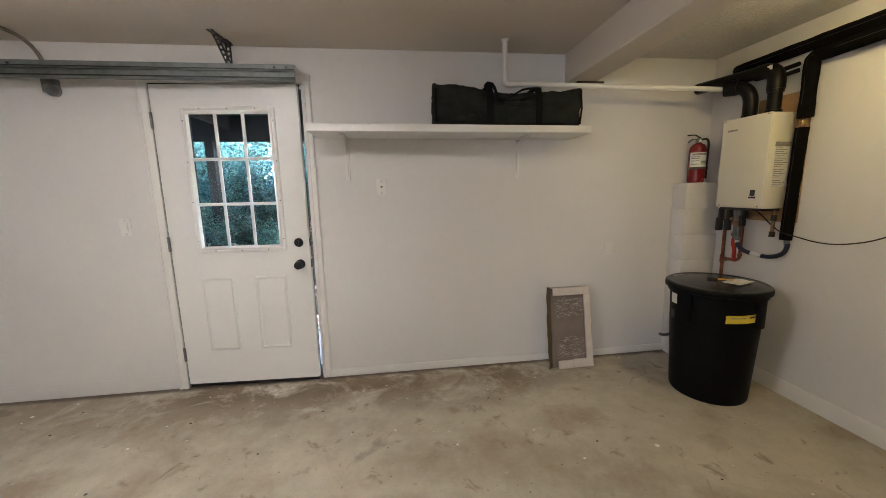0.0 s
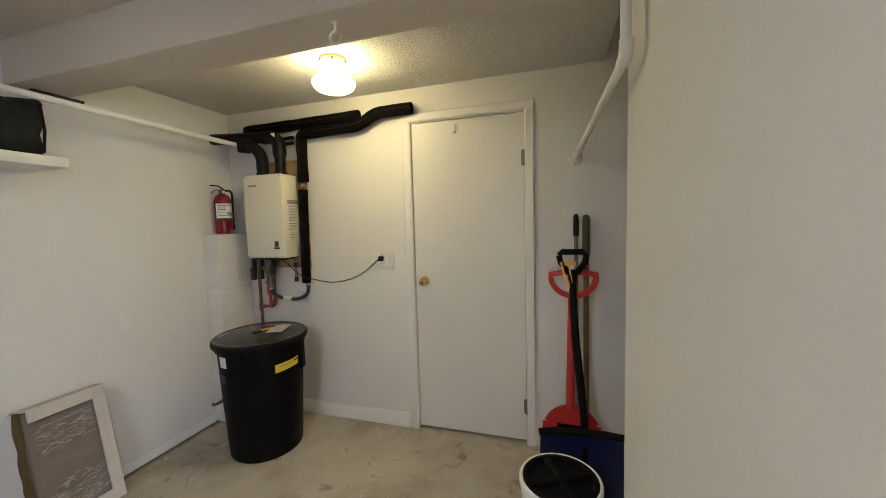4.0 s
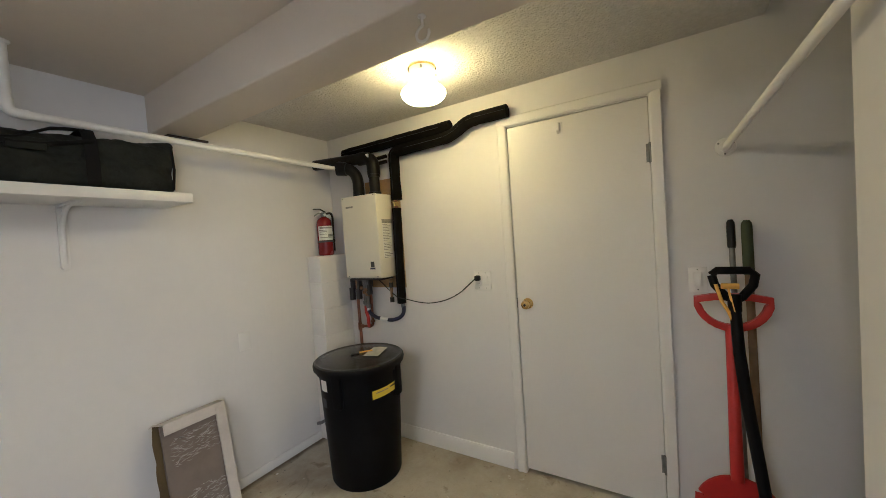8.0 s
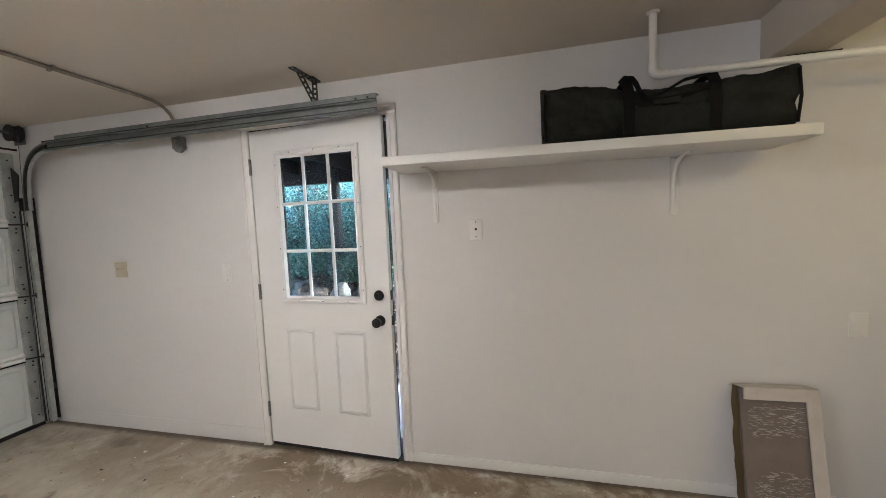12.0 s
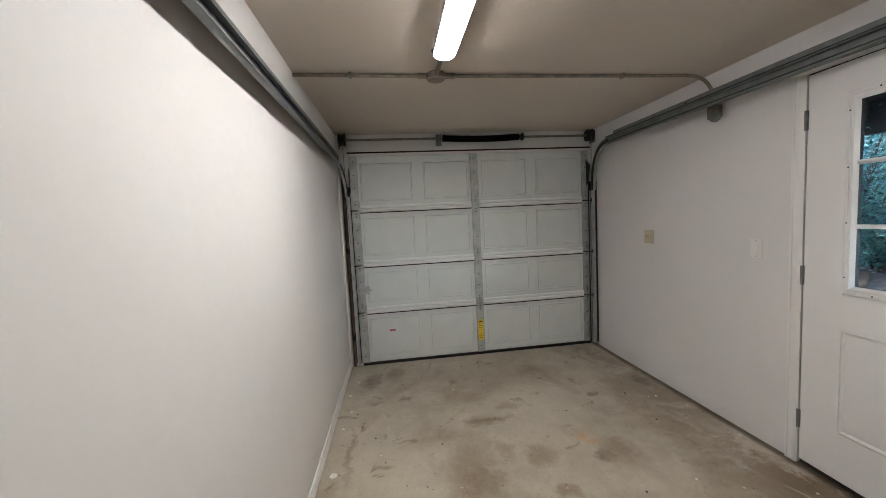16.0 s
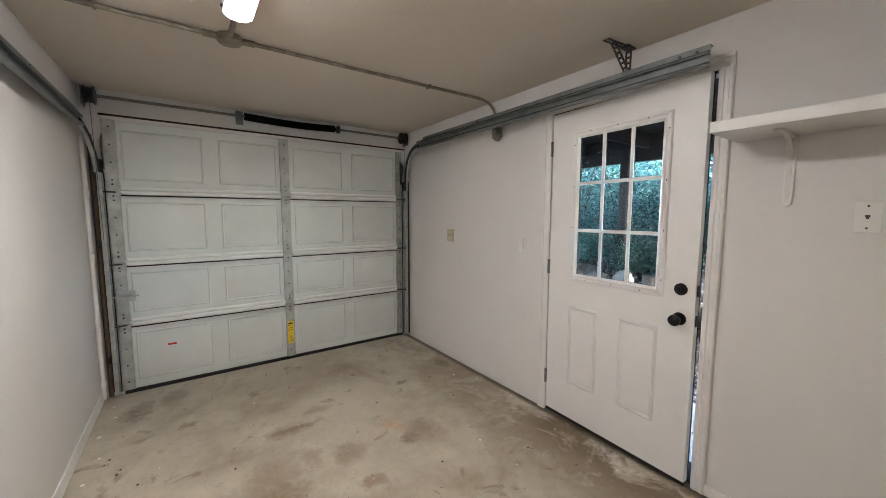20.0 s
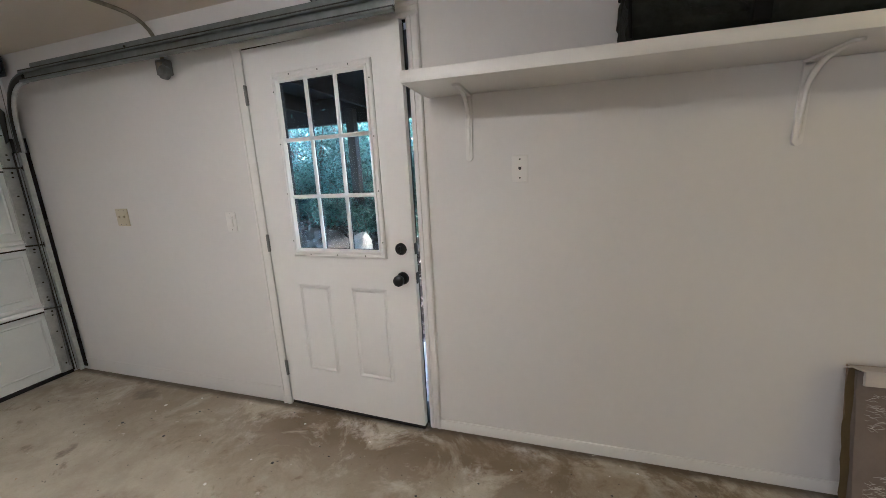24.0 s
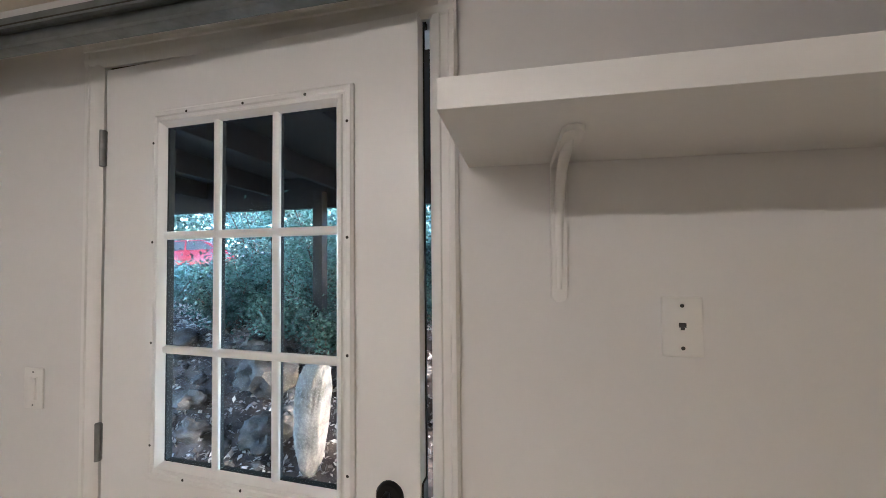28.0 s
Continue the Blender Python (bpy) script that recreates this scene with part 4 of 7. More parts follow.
        part("roller", bm, DARKSTEEL, t, "dark roller on its stem")
    # dark brace at the foot of the bend
    bm = bmesh.new()
    outline = [(0.0, 0.0), (0.05, 0.02), (0.085, 0.20), (0.0, 0.27)]
    lo = [bm.verts.new((WEST + 0.01 + a, yv - side * 0.036, 1.73 + d)) for a, d in outline]
    hi = [bm.verts.new((WEST + 0.01 + a, yv - side * 0.040, 1.73 + d)) for a, d in outline]
    bm.faces.new(lo)
    bm.faces.new(hi[::-1])
    for k in range(4):
        bm.faces.new((lo[k], lo[(k + 1) % 4], hi[(k + 1) % 4], hi[k]))
    part("top_brace", bm, DARKSTEEL, t, "dark brace plate")
    return t


bm = bmesh.new()
box(bm, WEST + 0.001, WEST + 0.020, SOUTH + 0.034, SOUTH + 0.062, 0.004, 1.98, bevel=0.002, seg=1)
structure("trim_jamb", bm, OLDWOOD, "bare brown wooden jamb strip beside the garage door", "door jamb")
door_track("door_track", 2.712, 2.798, 1, -0.295, 0.42, 2.09, WEST + 0.085)
door_track("door_track", 0.236, 0.262, -1, -0.05, 0.30, 2.004, WEST + 0.055)


# ---- lamps ----
def tube_light():
    t = thing("ceiling_tube_light", "long white wraparound tube light, switched on", "ceiling light", at=pose(-0.90, 1.003, CEIL_W))
    bm = bmesh.new()
    box(bm, -0.605, 0.605, -0.050, 0.050, -0.014, -0.0005, bevel=0.004)
    box(bm, -0.607, 0.607, -0.0585, -0.0555, -0.040, -0.001)
    box(bm, -0.607, 0.607, 0.0555, 0.0585, -0.040, -0.001)
    part("housing", bm, TRIM, t)
    bm = bmesh.new()
    prof = [(-0.051, -0.015), (-0.053, -0.026), (-0.047, -0.042), (-0.030, -0.053), (0.0, -0.057), (0.030, -0.053), (0.047, -0.042), (0.053, -0.026), (0.051, -0.015)]
    extrude_profile(bm, prof, (-0.598, 0, 0), (0.598, 0, 0), (0, 1, 0), (0, 0, 1))
    part("diffuser", bm, TUBEGLOW, t, "glowing acrylic diffuser")
    for s in (-1, 1):
        bm = bmesh.new()
        extrude_profile(bm, [(a * 1.03, b * 1.02) for a, b in prof], (s * 0.598, 0, 0), (s * 0.606, 0, 0), (0, 1, 0), (0, 0, 1))
        part("end_cap", bm, PVC, t, "translucent end cap")
        bm = bmesh.new()
        tube(bm, [(s * 0.572, -0.052, -0.022), (s * 0.572, -0.066, -0.022)], 0.007, 10)
        part("latch_knob", bm, DULLSTEEL, t, "small metal latch knob")


tube_light()


def bulb_light():
    t = thing("ceiling_lamp", "frosted glass flush ceiling lamp, switched on and warm", "ceiling light", at=pose(2.205, 1.525, CEIL_E))
    bm = bmesh.new()
    lathe(bm, [(0, -0.0005), (0.060, -0.0005), (0.064, -0.004), (0.064, -0.034), (0.060, -0.038), (0.052, -0.038), (0, -0.036)], n=32)
    part("canopy", bm, TRIM, t, "white metal canopy")
    bm = bmesh.new()
    lathe(bm, [(0.0645, -0.002), (0.070, -0.003), (0.070, -0.007), (0.0645, -0.008)], n=32)
    part("canopy_rim", bm, BRASS, t, "thin brass rim")
    bm = bmesh.new()
    lathe(bm, [(0.050, -0.030), (0.056, -0.044), (0.066, -0.056), (0.070, -0.074), (0.068, -0.090), (0.078, -0.098)], n=40)
    part("neck", bm, BULBNECK, t, "glowing glass neck")
    bm = bmesh.new()
    lathe(bm, [(0.078, -0.098), (0.096, -0.106), (0.108, -0.118), (0.110, -0.130), (0.104, -0.144), (0.088, -0.158), (0.060, -0.168), (0.030, -0.173), (0, -0.174)], n=40)
    part("shade", bm, BULBGLOW, t, "glowing frosted glass shade")
    for k in range(3):
        a = k * 2.0944 + 3.67
        bm = bmesh.new()
        tube(bm, [(0.063 * math.cos(a), 0.063 * math.sin(a), -0.024), (0.078 * math.cos(a), 0.078 * math.sin(a), -0.024)], 0.006, 10)
        part("thumb_screw", bm, DULLSTEEL, t, "small thumb screw")


bulb_light()


# ---- garage door hardware on the header ----
def torsion_shaft():
    x, z = WEST + 0.075, 2.238
    t = thing("torsion_shaft", "steel torsion shaft with one black spring over the garage door", "garage door spring")
    bm = bmesh.new()
    tube(bm, [(x, 0.262, z), (x, 2.80, z)], 0.0115, 12)
    part("shaft", bm, DULLSTEEL, t, "dull steel shaft")
    # wound spring: a ribbed sleeve with closely spaced coils
    bm = bmesh.new()
    n = 84
    pts, rs = [], []
    for k in range(n * 2 + 1):
        y = 1.225 + (2.005 - 1.225) * k / (n * 2)
        pts.append((x, y, z - 0.012 * math.sin(math.pi * k / (n * 2))))
        rs.append(0.029 if k % 2 else 0.0335)
    tube(bm, pts, rs, 14)
    part("spring", bm, FOAM, t, "black coil spring")
    for y, lab in ((1.200, "anchor_bracket"),):
        bm = bmesh.new()
        box(bm, WEST + 0.001, WEST + 0.006, y - 0.035, y + 0.022, z - 0.060, z + 0.055, bevel=0.001, seg=1)
        box(bm, WEST + 0.006, x + 0.035, y - 0.004, y + 0.002, z - 0.036, z + 0.036, bevel=0.002, seg=1)
        part(lab, bm, GALV, t)
    bm = bmesh.new()
    lathe(bm, [(0, 0), (0.036, 0), (0.040, 0.012), (0.030, 0.026), (0.018, 0.034), (0.018, 0.046), (0, 0.046)], n=18)
    bmesh.ops.transform(bm, matrix=pose(x, 2.052, z, 90, 0, 0), verts=bm.verts)
    part("winding_cone", bm, DARKSTEEL, t)
    for y in (0.262, 2.770):
        bm = bmesh.new()
        prof = [(0, 0), (0.062, 0), (0.064, 0.006), (0.054, 0.010)]
        for k in range(4):
            prof += [(0.054, 0.014 + 0.009 * k), (0.048, 0.018 + 0.009 * k)]
        prof += [(0.060, 0.054), (0.060, 0.060), (0, 0.060)]
        lathe(bm, prof, n=24)
        bmesh.ops.transform(bm, matrix=pose(x, y + 0.03, z, 90, 0, 0), verts=bm.verts)
        part("cable_drum", bm, DARKSTEEL, t, "black cable drum")
        bm = bmesh.new()
        s = 1 if y > 1 else -1
        box(bm, WEST + 0.001, x + 0.045, y + s * 0.036, y + s * 0.040, z - 0.075, z + 0.050, bevel=0.001, seg=1)
        part("end_bearing_plate", bm, GALV, t)
        bm = bmesh.new()
        tube(bm, [(x + 0.05, y - s * 0.005, z - 0.03), (WEST + 0.04, y - s * 0.02, 0.08)], 0.0022, 6)
        part("lift_cable", bm, DULLSTEEL, t)


torsion_shaft()


def perforated_bracket():
    """Punched angle that hangs the level rail from the ceiling."""
    t = thing("track_hanger", "dark perforated steel angle hanging the track", "bracket")

    def strap(a, b, w):
        a, b = Vector(a), Vector(b)
        d = (b - a).normalized()
        u = Vector((1, 0, 0)) - d * d.x
        u.normalize()
        v = d.cross(u)
        n = max(3, int((b - a).length / 0.028))
        bm = bmesh.new()
        L = (b - a).length
        for k in range(n):
            s0, s1 = L * k / n, L * (k + 1) / n
            hw, hh = w / 2, 0.30 * (s1 - s0)
            mid_s = (s0 + s1) / 2
            o = [(s0, -hw), (s1, -hw), (s1, hw), (s0, hw)]
            i = [(mid_s - hh, -hw * 0.42), (mid_s + hh, -hw * 0.42), (mid_s + hh, hw * 0.42), (mid_s - hh, hw * 0.42)]
            for off in (0.0, 0.003):
                ov = [bm.verts.new(a + d * s + u * q + v * off) for s, q in o]
                iv = [bm.verts.new(a + d * s + u * q + v * off) for s, q in i]
                for e in range(4):
                    f = (e + 1) % 4
                    bm.faces.new((ov[e], ov[f], iv[f], iv[e]))
        return bm

    part("upright", strap((-0.690, 2.752, 2.13), (-0.690, 2.752, CEIL_W - 0.004), 0.034), DARKSTEEL, t)
    part("brace", strap((-0.693, 2.748, 2.165), (-0.712, 2.640, CEIL_W - 0.006), 0.032), DARKSTEEL, t)
    part("ceiling_strap", strap((-0.700, 2.790, CEIL_W - 0.004), (-0.712, 2.570, CEIL_W - 0.010), 0.036), DARKSTEEL, t)
    bm = bmesh.new()
    box(bm, -0.722, -0.676, 2.725, 2.800, CEIL_W - 0.012, CEIL_W - 0.0005, bevel=0.002, seg=1)
    part("foot_plate", bm, DARKSTEEL, t)
    for z in (2.140, 2.175):
        bm = bmesh.new()
        tube(bm, [(-0.69, 2.755, z), (-0.69, 2.732, z)], 0.008, 8)
        part("bolt", bm, GALV, t)
    bm = bmesh.new()
    tube(bm, [(-0.705, 2.600, CEIL_W), (-0.705, 2.600, CEIL_W - 0.018)], 0.008, 8)
    part("bolt", bm, GALV, t)


perforated_bracket()


def conduit():
    t = thing("electrical_conduit", "grey steel conduit across the ceiling with a round junction box", "conduit")
    z = CEIL_W - 0.014
    bm = bmesh.new()
    pts = [(-1.80, SOUTH, z), (-1.81, 0.9, z)]
    tube(bm, pts, 0.0105, 10)
    part("conduit_run", bm, CONDUIT, t)
    bm = bmesh.new()
    pts = [(-1.81, 1.10, z), (-1.79, 2.60, z)] + arc((-1.78, 2.80, z), (-1.79, 2.64, z), (-1.765, 2.812, z - 0.14)) + [(-1.755, 2.815, 2.075)]
    tube(bm, pts, 0.0105, 10)
    part("conduit_run", bm, CONDUIT, t)
    bm = bmesh.new()
    lathe(bm, [(0, 0), (0.055, 0), (0.057, -0.004), (0.057, -0.032), (0.050, -0.038), (0, -0.038)], (-1.81, 1.0, CEIL_W - 0.0005), 24)
    tube(bm, [(-1.81, 0.885, z), (-1.81, 1.115, z)], 0.016, 10)
    tube(bm, [(-1.81, 1.0, z), (-1.60, 1.0, z)], 0.013, 10)
    part("junction_box", bm, CONDUIT, t)
    for y in (0.5, 2.2):
        bm = bmesh.new()
        box(bm, -1.825, -1.78, y - 0.007, y + 0.007, CEIL_W - 0.026, CEIL_W - 0.0006, bevel=0.003)
        part("strap", bm, CONDUIT, t)
    bm = bmesh.new()
    box(bm, -1.790, -1.715, NORTH - 0.045, NORTH, 2.005, 2.085, bevel=0.006)
    tube(bm, [(-1.715, NORTH - 0.045, 2.010), (-1.715, NORTH - 0.066, 2.010)], 0.036, 18)
    part("outlet_box", bm, DULLSTEEL, t, "dark metal box with a round outlet")
    bm = bmesh.new()
    box(bm, -1.772, -1.735, NORTH - 0.049, NORTH - 0.045, 2.02, 2.07)
    part("cover", bm, CONDUIT, t)


conduit()


def riser_pipe():
    t = thing("corner_conduit", "painted white pipe rising beside the garage door", "pipe")
    bm = bmesh.new()
    tube(bm, [(-3.19, SOUTH + 0.016, 0.02), (-3.19, SOUTH + 0.016, 1.95)], 0.014, 10)
    part("pipe", bm, PVC, t)
    for z in (0.14, 0.62, 1.10, 1.55):
        bm = bmesh.new()
        lathe(bm, [(0.0145, -0.022), (0.019, -0.02), (0.019, 0.02), (0.0145, 0.022)], (-3.19, SOUTH + 0.016, z), 12)
        part("coupling", bm, PVC, t)


riser_pipe()


# ---- plates on the walls ----
def cover_plate(name, m, label, kind, w=0.072, material=PLATE):
    """A wall plate in the xz plane, facing -y. kind: phone, outlet, rocker, toggle."""
    t = thing(name, label, "wall plate", at=m)
    bm = bmesh.new()
    box(bm, -w / 2, w / 2, -0.006, 0, -0.058, 0.058, bevel=0.003)
    part("plate", bm, material, t)

    def disc(x, z, r, d=0.0064, mt=INK, nm="hole"):
        bm = bmesh.new()
        tube(bm, [(x, -0.003, z), (x, -d, z)], r, 12)
        part(nm, bm, mt, t)

    if kind == "phone":
        disc(0, 0.041, 0.0038, nm="screw")
        disc(0, -0.041, 0.0038, nm="screw")
        bm = bmesh.new()
        box(bm, -0.0065, 0.0065, -0.0066, -0.003, -0.001, 0.008)
        box(bm, -0.0035, 0.0035, -0.0066, -0.003, -0.006, -0.001)
        part("jack", bm, INK, t)
        return t
    if kind == "blank":
        for z in (0.041, -0.041):
            disc(0, z, 0.0032, d=0.0068, mt=material, nm="screw")
        return t
    if kind == "twin_toggle":
        halves = ((-0.024, "toggle"), (0.024, "toggle"))
    elif kind == "double":
        halves = ((-0.024, "outlet"), (0.024, "rocker"))
    else:
        halves = ((0.0, kind),)
    for x, k in halves:
        if k == "rocker":
            bm = bmesh.new()
            box(bm, x - 0.0165, x + 0.0165, -0.0075, -0.004, -0.034, 0.034, bevel=0.001, seg=1)
            part("bezel", bm, material, t)
            bm = bmesh.new()
            box(bm, x - 0.0145, x + 0.0145, -0.0115, -0.006, -0.031, 0.031, bevel=0.002)
            part("rocker", bm, material, t)
        elif k == "toggle":
            bm = bmesh.new()
            box(bm, x - 0.005, x + 0.005, -0.018, -0.004, -0.004, 0.012, bevel=0.002)
            part("toggle", bm, material, t)
        else:
            for z in (-0.0195, 0.0195):
                bm = bmesh.new()
                box(bm, x - 0.0165, x + 0.0165, -0.0085, -0.004, z - 0.0145, z + 0.0145, bevel=0.003)
                rc = part("receptacle", bm, material, t)
                for dx in (-0.006, 0.006):
                    bm = bmesh.new()
                    box(bm, x + dx - 0.001, x + dx + 0.001, -0.009, -0.008, z - 0.001, z + 0.007)
                    part("slot", bm, INK, rc)
    for z in (0.047, -0.047):
        for x, _ in halves:
            disc(x, z, 0.003, mt=DULLSTEEL, nm="screw")
    return t


cover_plate("phone_plate", pose(0.202, NORTH, 1.398), "white telephone jack plate on the wall", "phone")
cover_plate("blank_plate", pose(1.946, NORTH, 0.892), "plain white blank cover plate on the wall", "blank")
cover_plate("switch_plate", pose(-1.480, NORTH, 1.171), "white rocker switch plate beside the outside door", "rocker")
cover_plate("switch_plate", pose(-2.395, NORTH, 1.207), "ivory two-gang toggle switch plate on the wall", "twin_toggle", w=0.112, material=IVORY)
cover_plate("outlet_plate", pose(EAST, 1.532, 1.171, 0, 0, -90), "white double plate with outlet and rocker switch", "double", w=0.118)
cover_plate("switch_plate", pose(EAST, 0.425, 1.180, 0, 0, -90), "white rocker switch plate behind the tools", "rocker")


# ---- shelf ----
def shelf():
    x0, x1, y0, z0, z1 = -0.212, 1.585, 2.515, 1.733, 1.778
    t = thing("wall_shelf", "long white painted board shelf on two pressed brackets", "shelf", at=Matrix.Translation((x0, 0, z0)) @ pose(0, 0, 0, 0, 0.55, 0) @ Matrix.Translation((-x0, 0, -z0)))
    bm = bmesh.new()
    box(bm, x0, x1, y0, NORTH - 0.006, z0, z1, bevel=0.003)
    part("board", bm, TRIM, t, "chipped white board")
    for bx in (-0.022, 1.190):
        # wall leg, under-shelf leg and rib
        def leg(pts_fn, L, w, nm):
            bm = bmesh.new()
            n = 10
            outline = [(-w / 2, 0), (w / 2, 0), (w / 2, L - w / 2)]
            outline += [(w / 2 * math.cos(math.pi * k / n), L - w / 2 + w / 2 * math.sin(math.pi * k / n)) for k in range(1, n)]
            outline += [(-w / 2, L - w / 2)]
            lo = [bm.verts.new(pts_fn(a, b, 0.0)) for a, b in outline]
            hi = [bm.verts.new(pts_fn(a * 0.90, b - 0.001, 0.009)) for a, b in outline]
            bm.faces.new(lo)
            bm.faces.new(hi[::-1])
            for k in range(len(lo)):
                j = (k + 1) % len(lo)
                bm.faces.new((lo[k], lo[j], hi[j], hi[k]))
            return part(nm, bm, TRIM, br)
        br = part("bracket", boxm(bx - 0.013, bx + 0.013, NORTH - 0.010, NORTH - 0.001, z0 - 0.02, z0 - 0.001, bevel=0.002), TRIM, t)
        leg(lambda a, b, c: (bx + a, NORTH - 0.001 - c, z0 - b), 0.290, 0.034, "wall_leg")
        leg(lambda a, b, c: (bx + a, NORTH - 0.001 - b, z0 - 0.001 - c), 0.235, 0.034, "shelf_leg")
        bm = bmesh.new()
        pts = [(bx, NORTH - 0.20, z0 - 0.004)] + arc((bx, NORTH - 0.03, z0 - 0.02), (bx, NORTH - 0.14, z0 - 0.008), (bx, NORTH - 0.006, z0 - 0.11), 8) + [(bx, NORTH - 0.004, z0 - 0.262)]
        tube(bm, pts, [0.006] + [0.010] * 9 + [0.008], 10)
        part("rib", bm, TRIM, br)
        for dz in (0.035, 0.095, 0.278):
            bm = bmesh.new()
            tube(bm, [(bx + (0.011 if dz < 0.2 else 0), NORTH - 0.003, z0 - dz), (bx + (0.011 if dz < 0.2 else 0), NORTH - 0.006, z0 - dz)], 0.003, 8)
            part("screw", bm, DULLSTEEL, br)


shelf()


# ---- duffel bag ----
def duffel():
    t = thing("duffel_bag", "long dark olive canvas duffel bag lying on the shelf", "bag", at=pose(1.045, 2.672, 1.7672, 0, 0.55, 0))
    L, W, H = 0.475, 0.135, 0.235
    bm = bmesh.new()
    nx, nr = 88, 56
    rings = []
    for i in range(nx + 1):
        u = -1 + 2 * i / nx
        e = 1 - 0.10 * abs(u) ** 14
        ring = []
        for k in range(nr):
            a = 2 * math.pi * k / nr
            c, s = math.cos(a), math.sin(a)
            q = 4.2
            rr = (abs(c) ** q + abs(s) ** q) ** (-1 / q)
            y, z = W * rr * c * e, H / 2 * rr * s
            top = max(0, s)
            sag = top * (-0.016 * math.sin(2.2 * u + 0.6) - 0.012 * math.cos(5 * u) + 0.034 * abs(u) ** 5 + 0.014 * max(0.0, u - 0.8) / 0.2 - 0.012)
            z += H / 2 + sag
            w = 0.020 * noise.noise(Vector((u * 4, c * 2, s * 2))) + 0.030 * (0.22 - abs(noise.noise(Vector((u * 4.5 + s * 1.8, c * 2.2, s * 1.6 + 3))))) + 0.012 * (0.2 - abs(noise.noise(Vector((u * 11 - s * 3, c * 3, s * 3 + 7))))) + 0.005 * noise.noise(Vector((u * 20, c * 6, s * 6)))
            y += c * w
            z = max(0.0, z + s * w * (0.45 if s > 0 else 0.0))
            x = L * u + 0.030 * noise.noise(Vector((s * 2.4, c * 2.4, u))) * max(0.0, abs(u) - 0.85) / 0.15
            ring.append(bm.verts.new((x, y, z)))
        rings.append(ring)
    for a, b in zip(rings, rings[1:]):
        for k in range(nr):
            bm.faces.new((a[k], a[(k + 1) % nr], b[(k + 1) % nr], b[k]))
    for ring, s in ((rings[0], -1), (rings[-1], 1)):
        c = bm.verts.new((s * (L + 0.012), 0, H * 0.48))
        for k in range(nr):
            bm.faces.new((ring[k], ring[(k + 1) % nr], c))
    part("body", bm, BAG, t)
    # webbing straps round the body and the two carry handles
    for x in (-0.135, 0.185):
        bm = bmesh.new()
        pts = [(x, -W - 0.010, 0.010), (x, -W - 0.012, 0.10), (x - 0.004, -W - 0.010, 0.19), (x - 0.006, -W + 0.02, 0.235), (x, 0, 0.242), (x, W - 0.02, 0.235), (x, W + 0.010, 0.15), (x, W + 0.010, 0.01)]
        P = [Vector(p) for p in pts]
        vs = [[bm.verts.new(p + Vector((s * 0.022, 0, 0))) for s in (-1, 1)] for p in P]
        wo = [[bm.verts.new(p + Vector((s * 0.022, -0.003 if p.y < 0 else 0.003, 0.003))) for s in (-1, 1)] for p in P]
        for a, b in zip(vs, vs[1:]):
            bm.faces.new((a[0], a[1], b[1], b[0]))
        for a, b in zip(wo, wo[1:]):
            bm.faces.new((a[0], a[1], b[1], b[0]))
        for k in range(len(P) - 1):
            for s in (0, 1):
                bm.faces.new((vs[k][s], vs[k + 1][s], wo[k + 1][s], wo[k][s]))
        part("strap", bm, WEB, t, "black webbing strap")
    bm = bmesh.new()
    pts = [(-0.150, -0.115, 0.215), (-0.160, -0.105, 0.240), (-0.143, -0.10, 0.258), (-0.112, -0.10, 0.252), (-0.102, -0.125, 0.222), (-0.095, -0.150, 0.180), (-0.075, -0.152, 0.150), (-0.03, -0.153, 0.140), (0.04, -0.153, 0.146), (0.10, -0.152, 0.160), (0.15, -0.150, 0.175), (0.19, -0.148, 0.182)]
    P = [Vector(p) for p in pts]
    sm = []
    for k in range(len(P) - 1):
        sm += [P[k].lerp(P[k + 1], q) for q in (0, 0.5)]
    tube(bm, sm + [P[-1]], 0.014, 8, flat=0.4)
    part("carry_handle", bm, WEB, t, "black webbing handle")
    bm = bmesh.new()
    pts = [(-0.09, -0.149, 0.150), (-0.02, -0.154, 0.162), (0.03, -0.151, 0.190), (0.07, -0.140, 0.214), (0.12, -0.125, 0.226), (0.17, -0.115, 0.232)]
    tube(bm, pts, 0.014, 8, flat=0.4)
    part("carry_handle", bm, WEB, t, "black webbing handle")
    bm = bmesh.new()
    box(bm, -0.045, 0.055, -0.162, -0.150, 0.122, 0.166, bevel=0.004)
    part("handle_wrap", bm, BAG, t, "sewn handle wrap")
    # corded edges of the end panels
    for s in (-1, 1):
        bm = bmesh.new()
        tube(bm, [(s * (L - 0.004), -W + 0.004, 0.012), (s * (L + 0.004), -W + 0.002, 0.11), (s * L, -W + 0.010, 0.215), (s * (L - 0.004), -0.05, 0.242), (s * (L - 0.004), 0.05, 0.242), (s * L, W - 0.01, 0.215)], 0.006, 8)
        part("piping", bm, WEB, t, "black corded edge")


duffel()


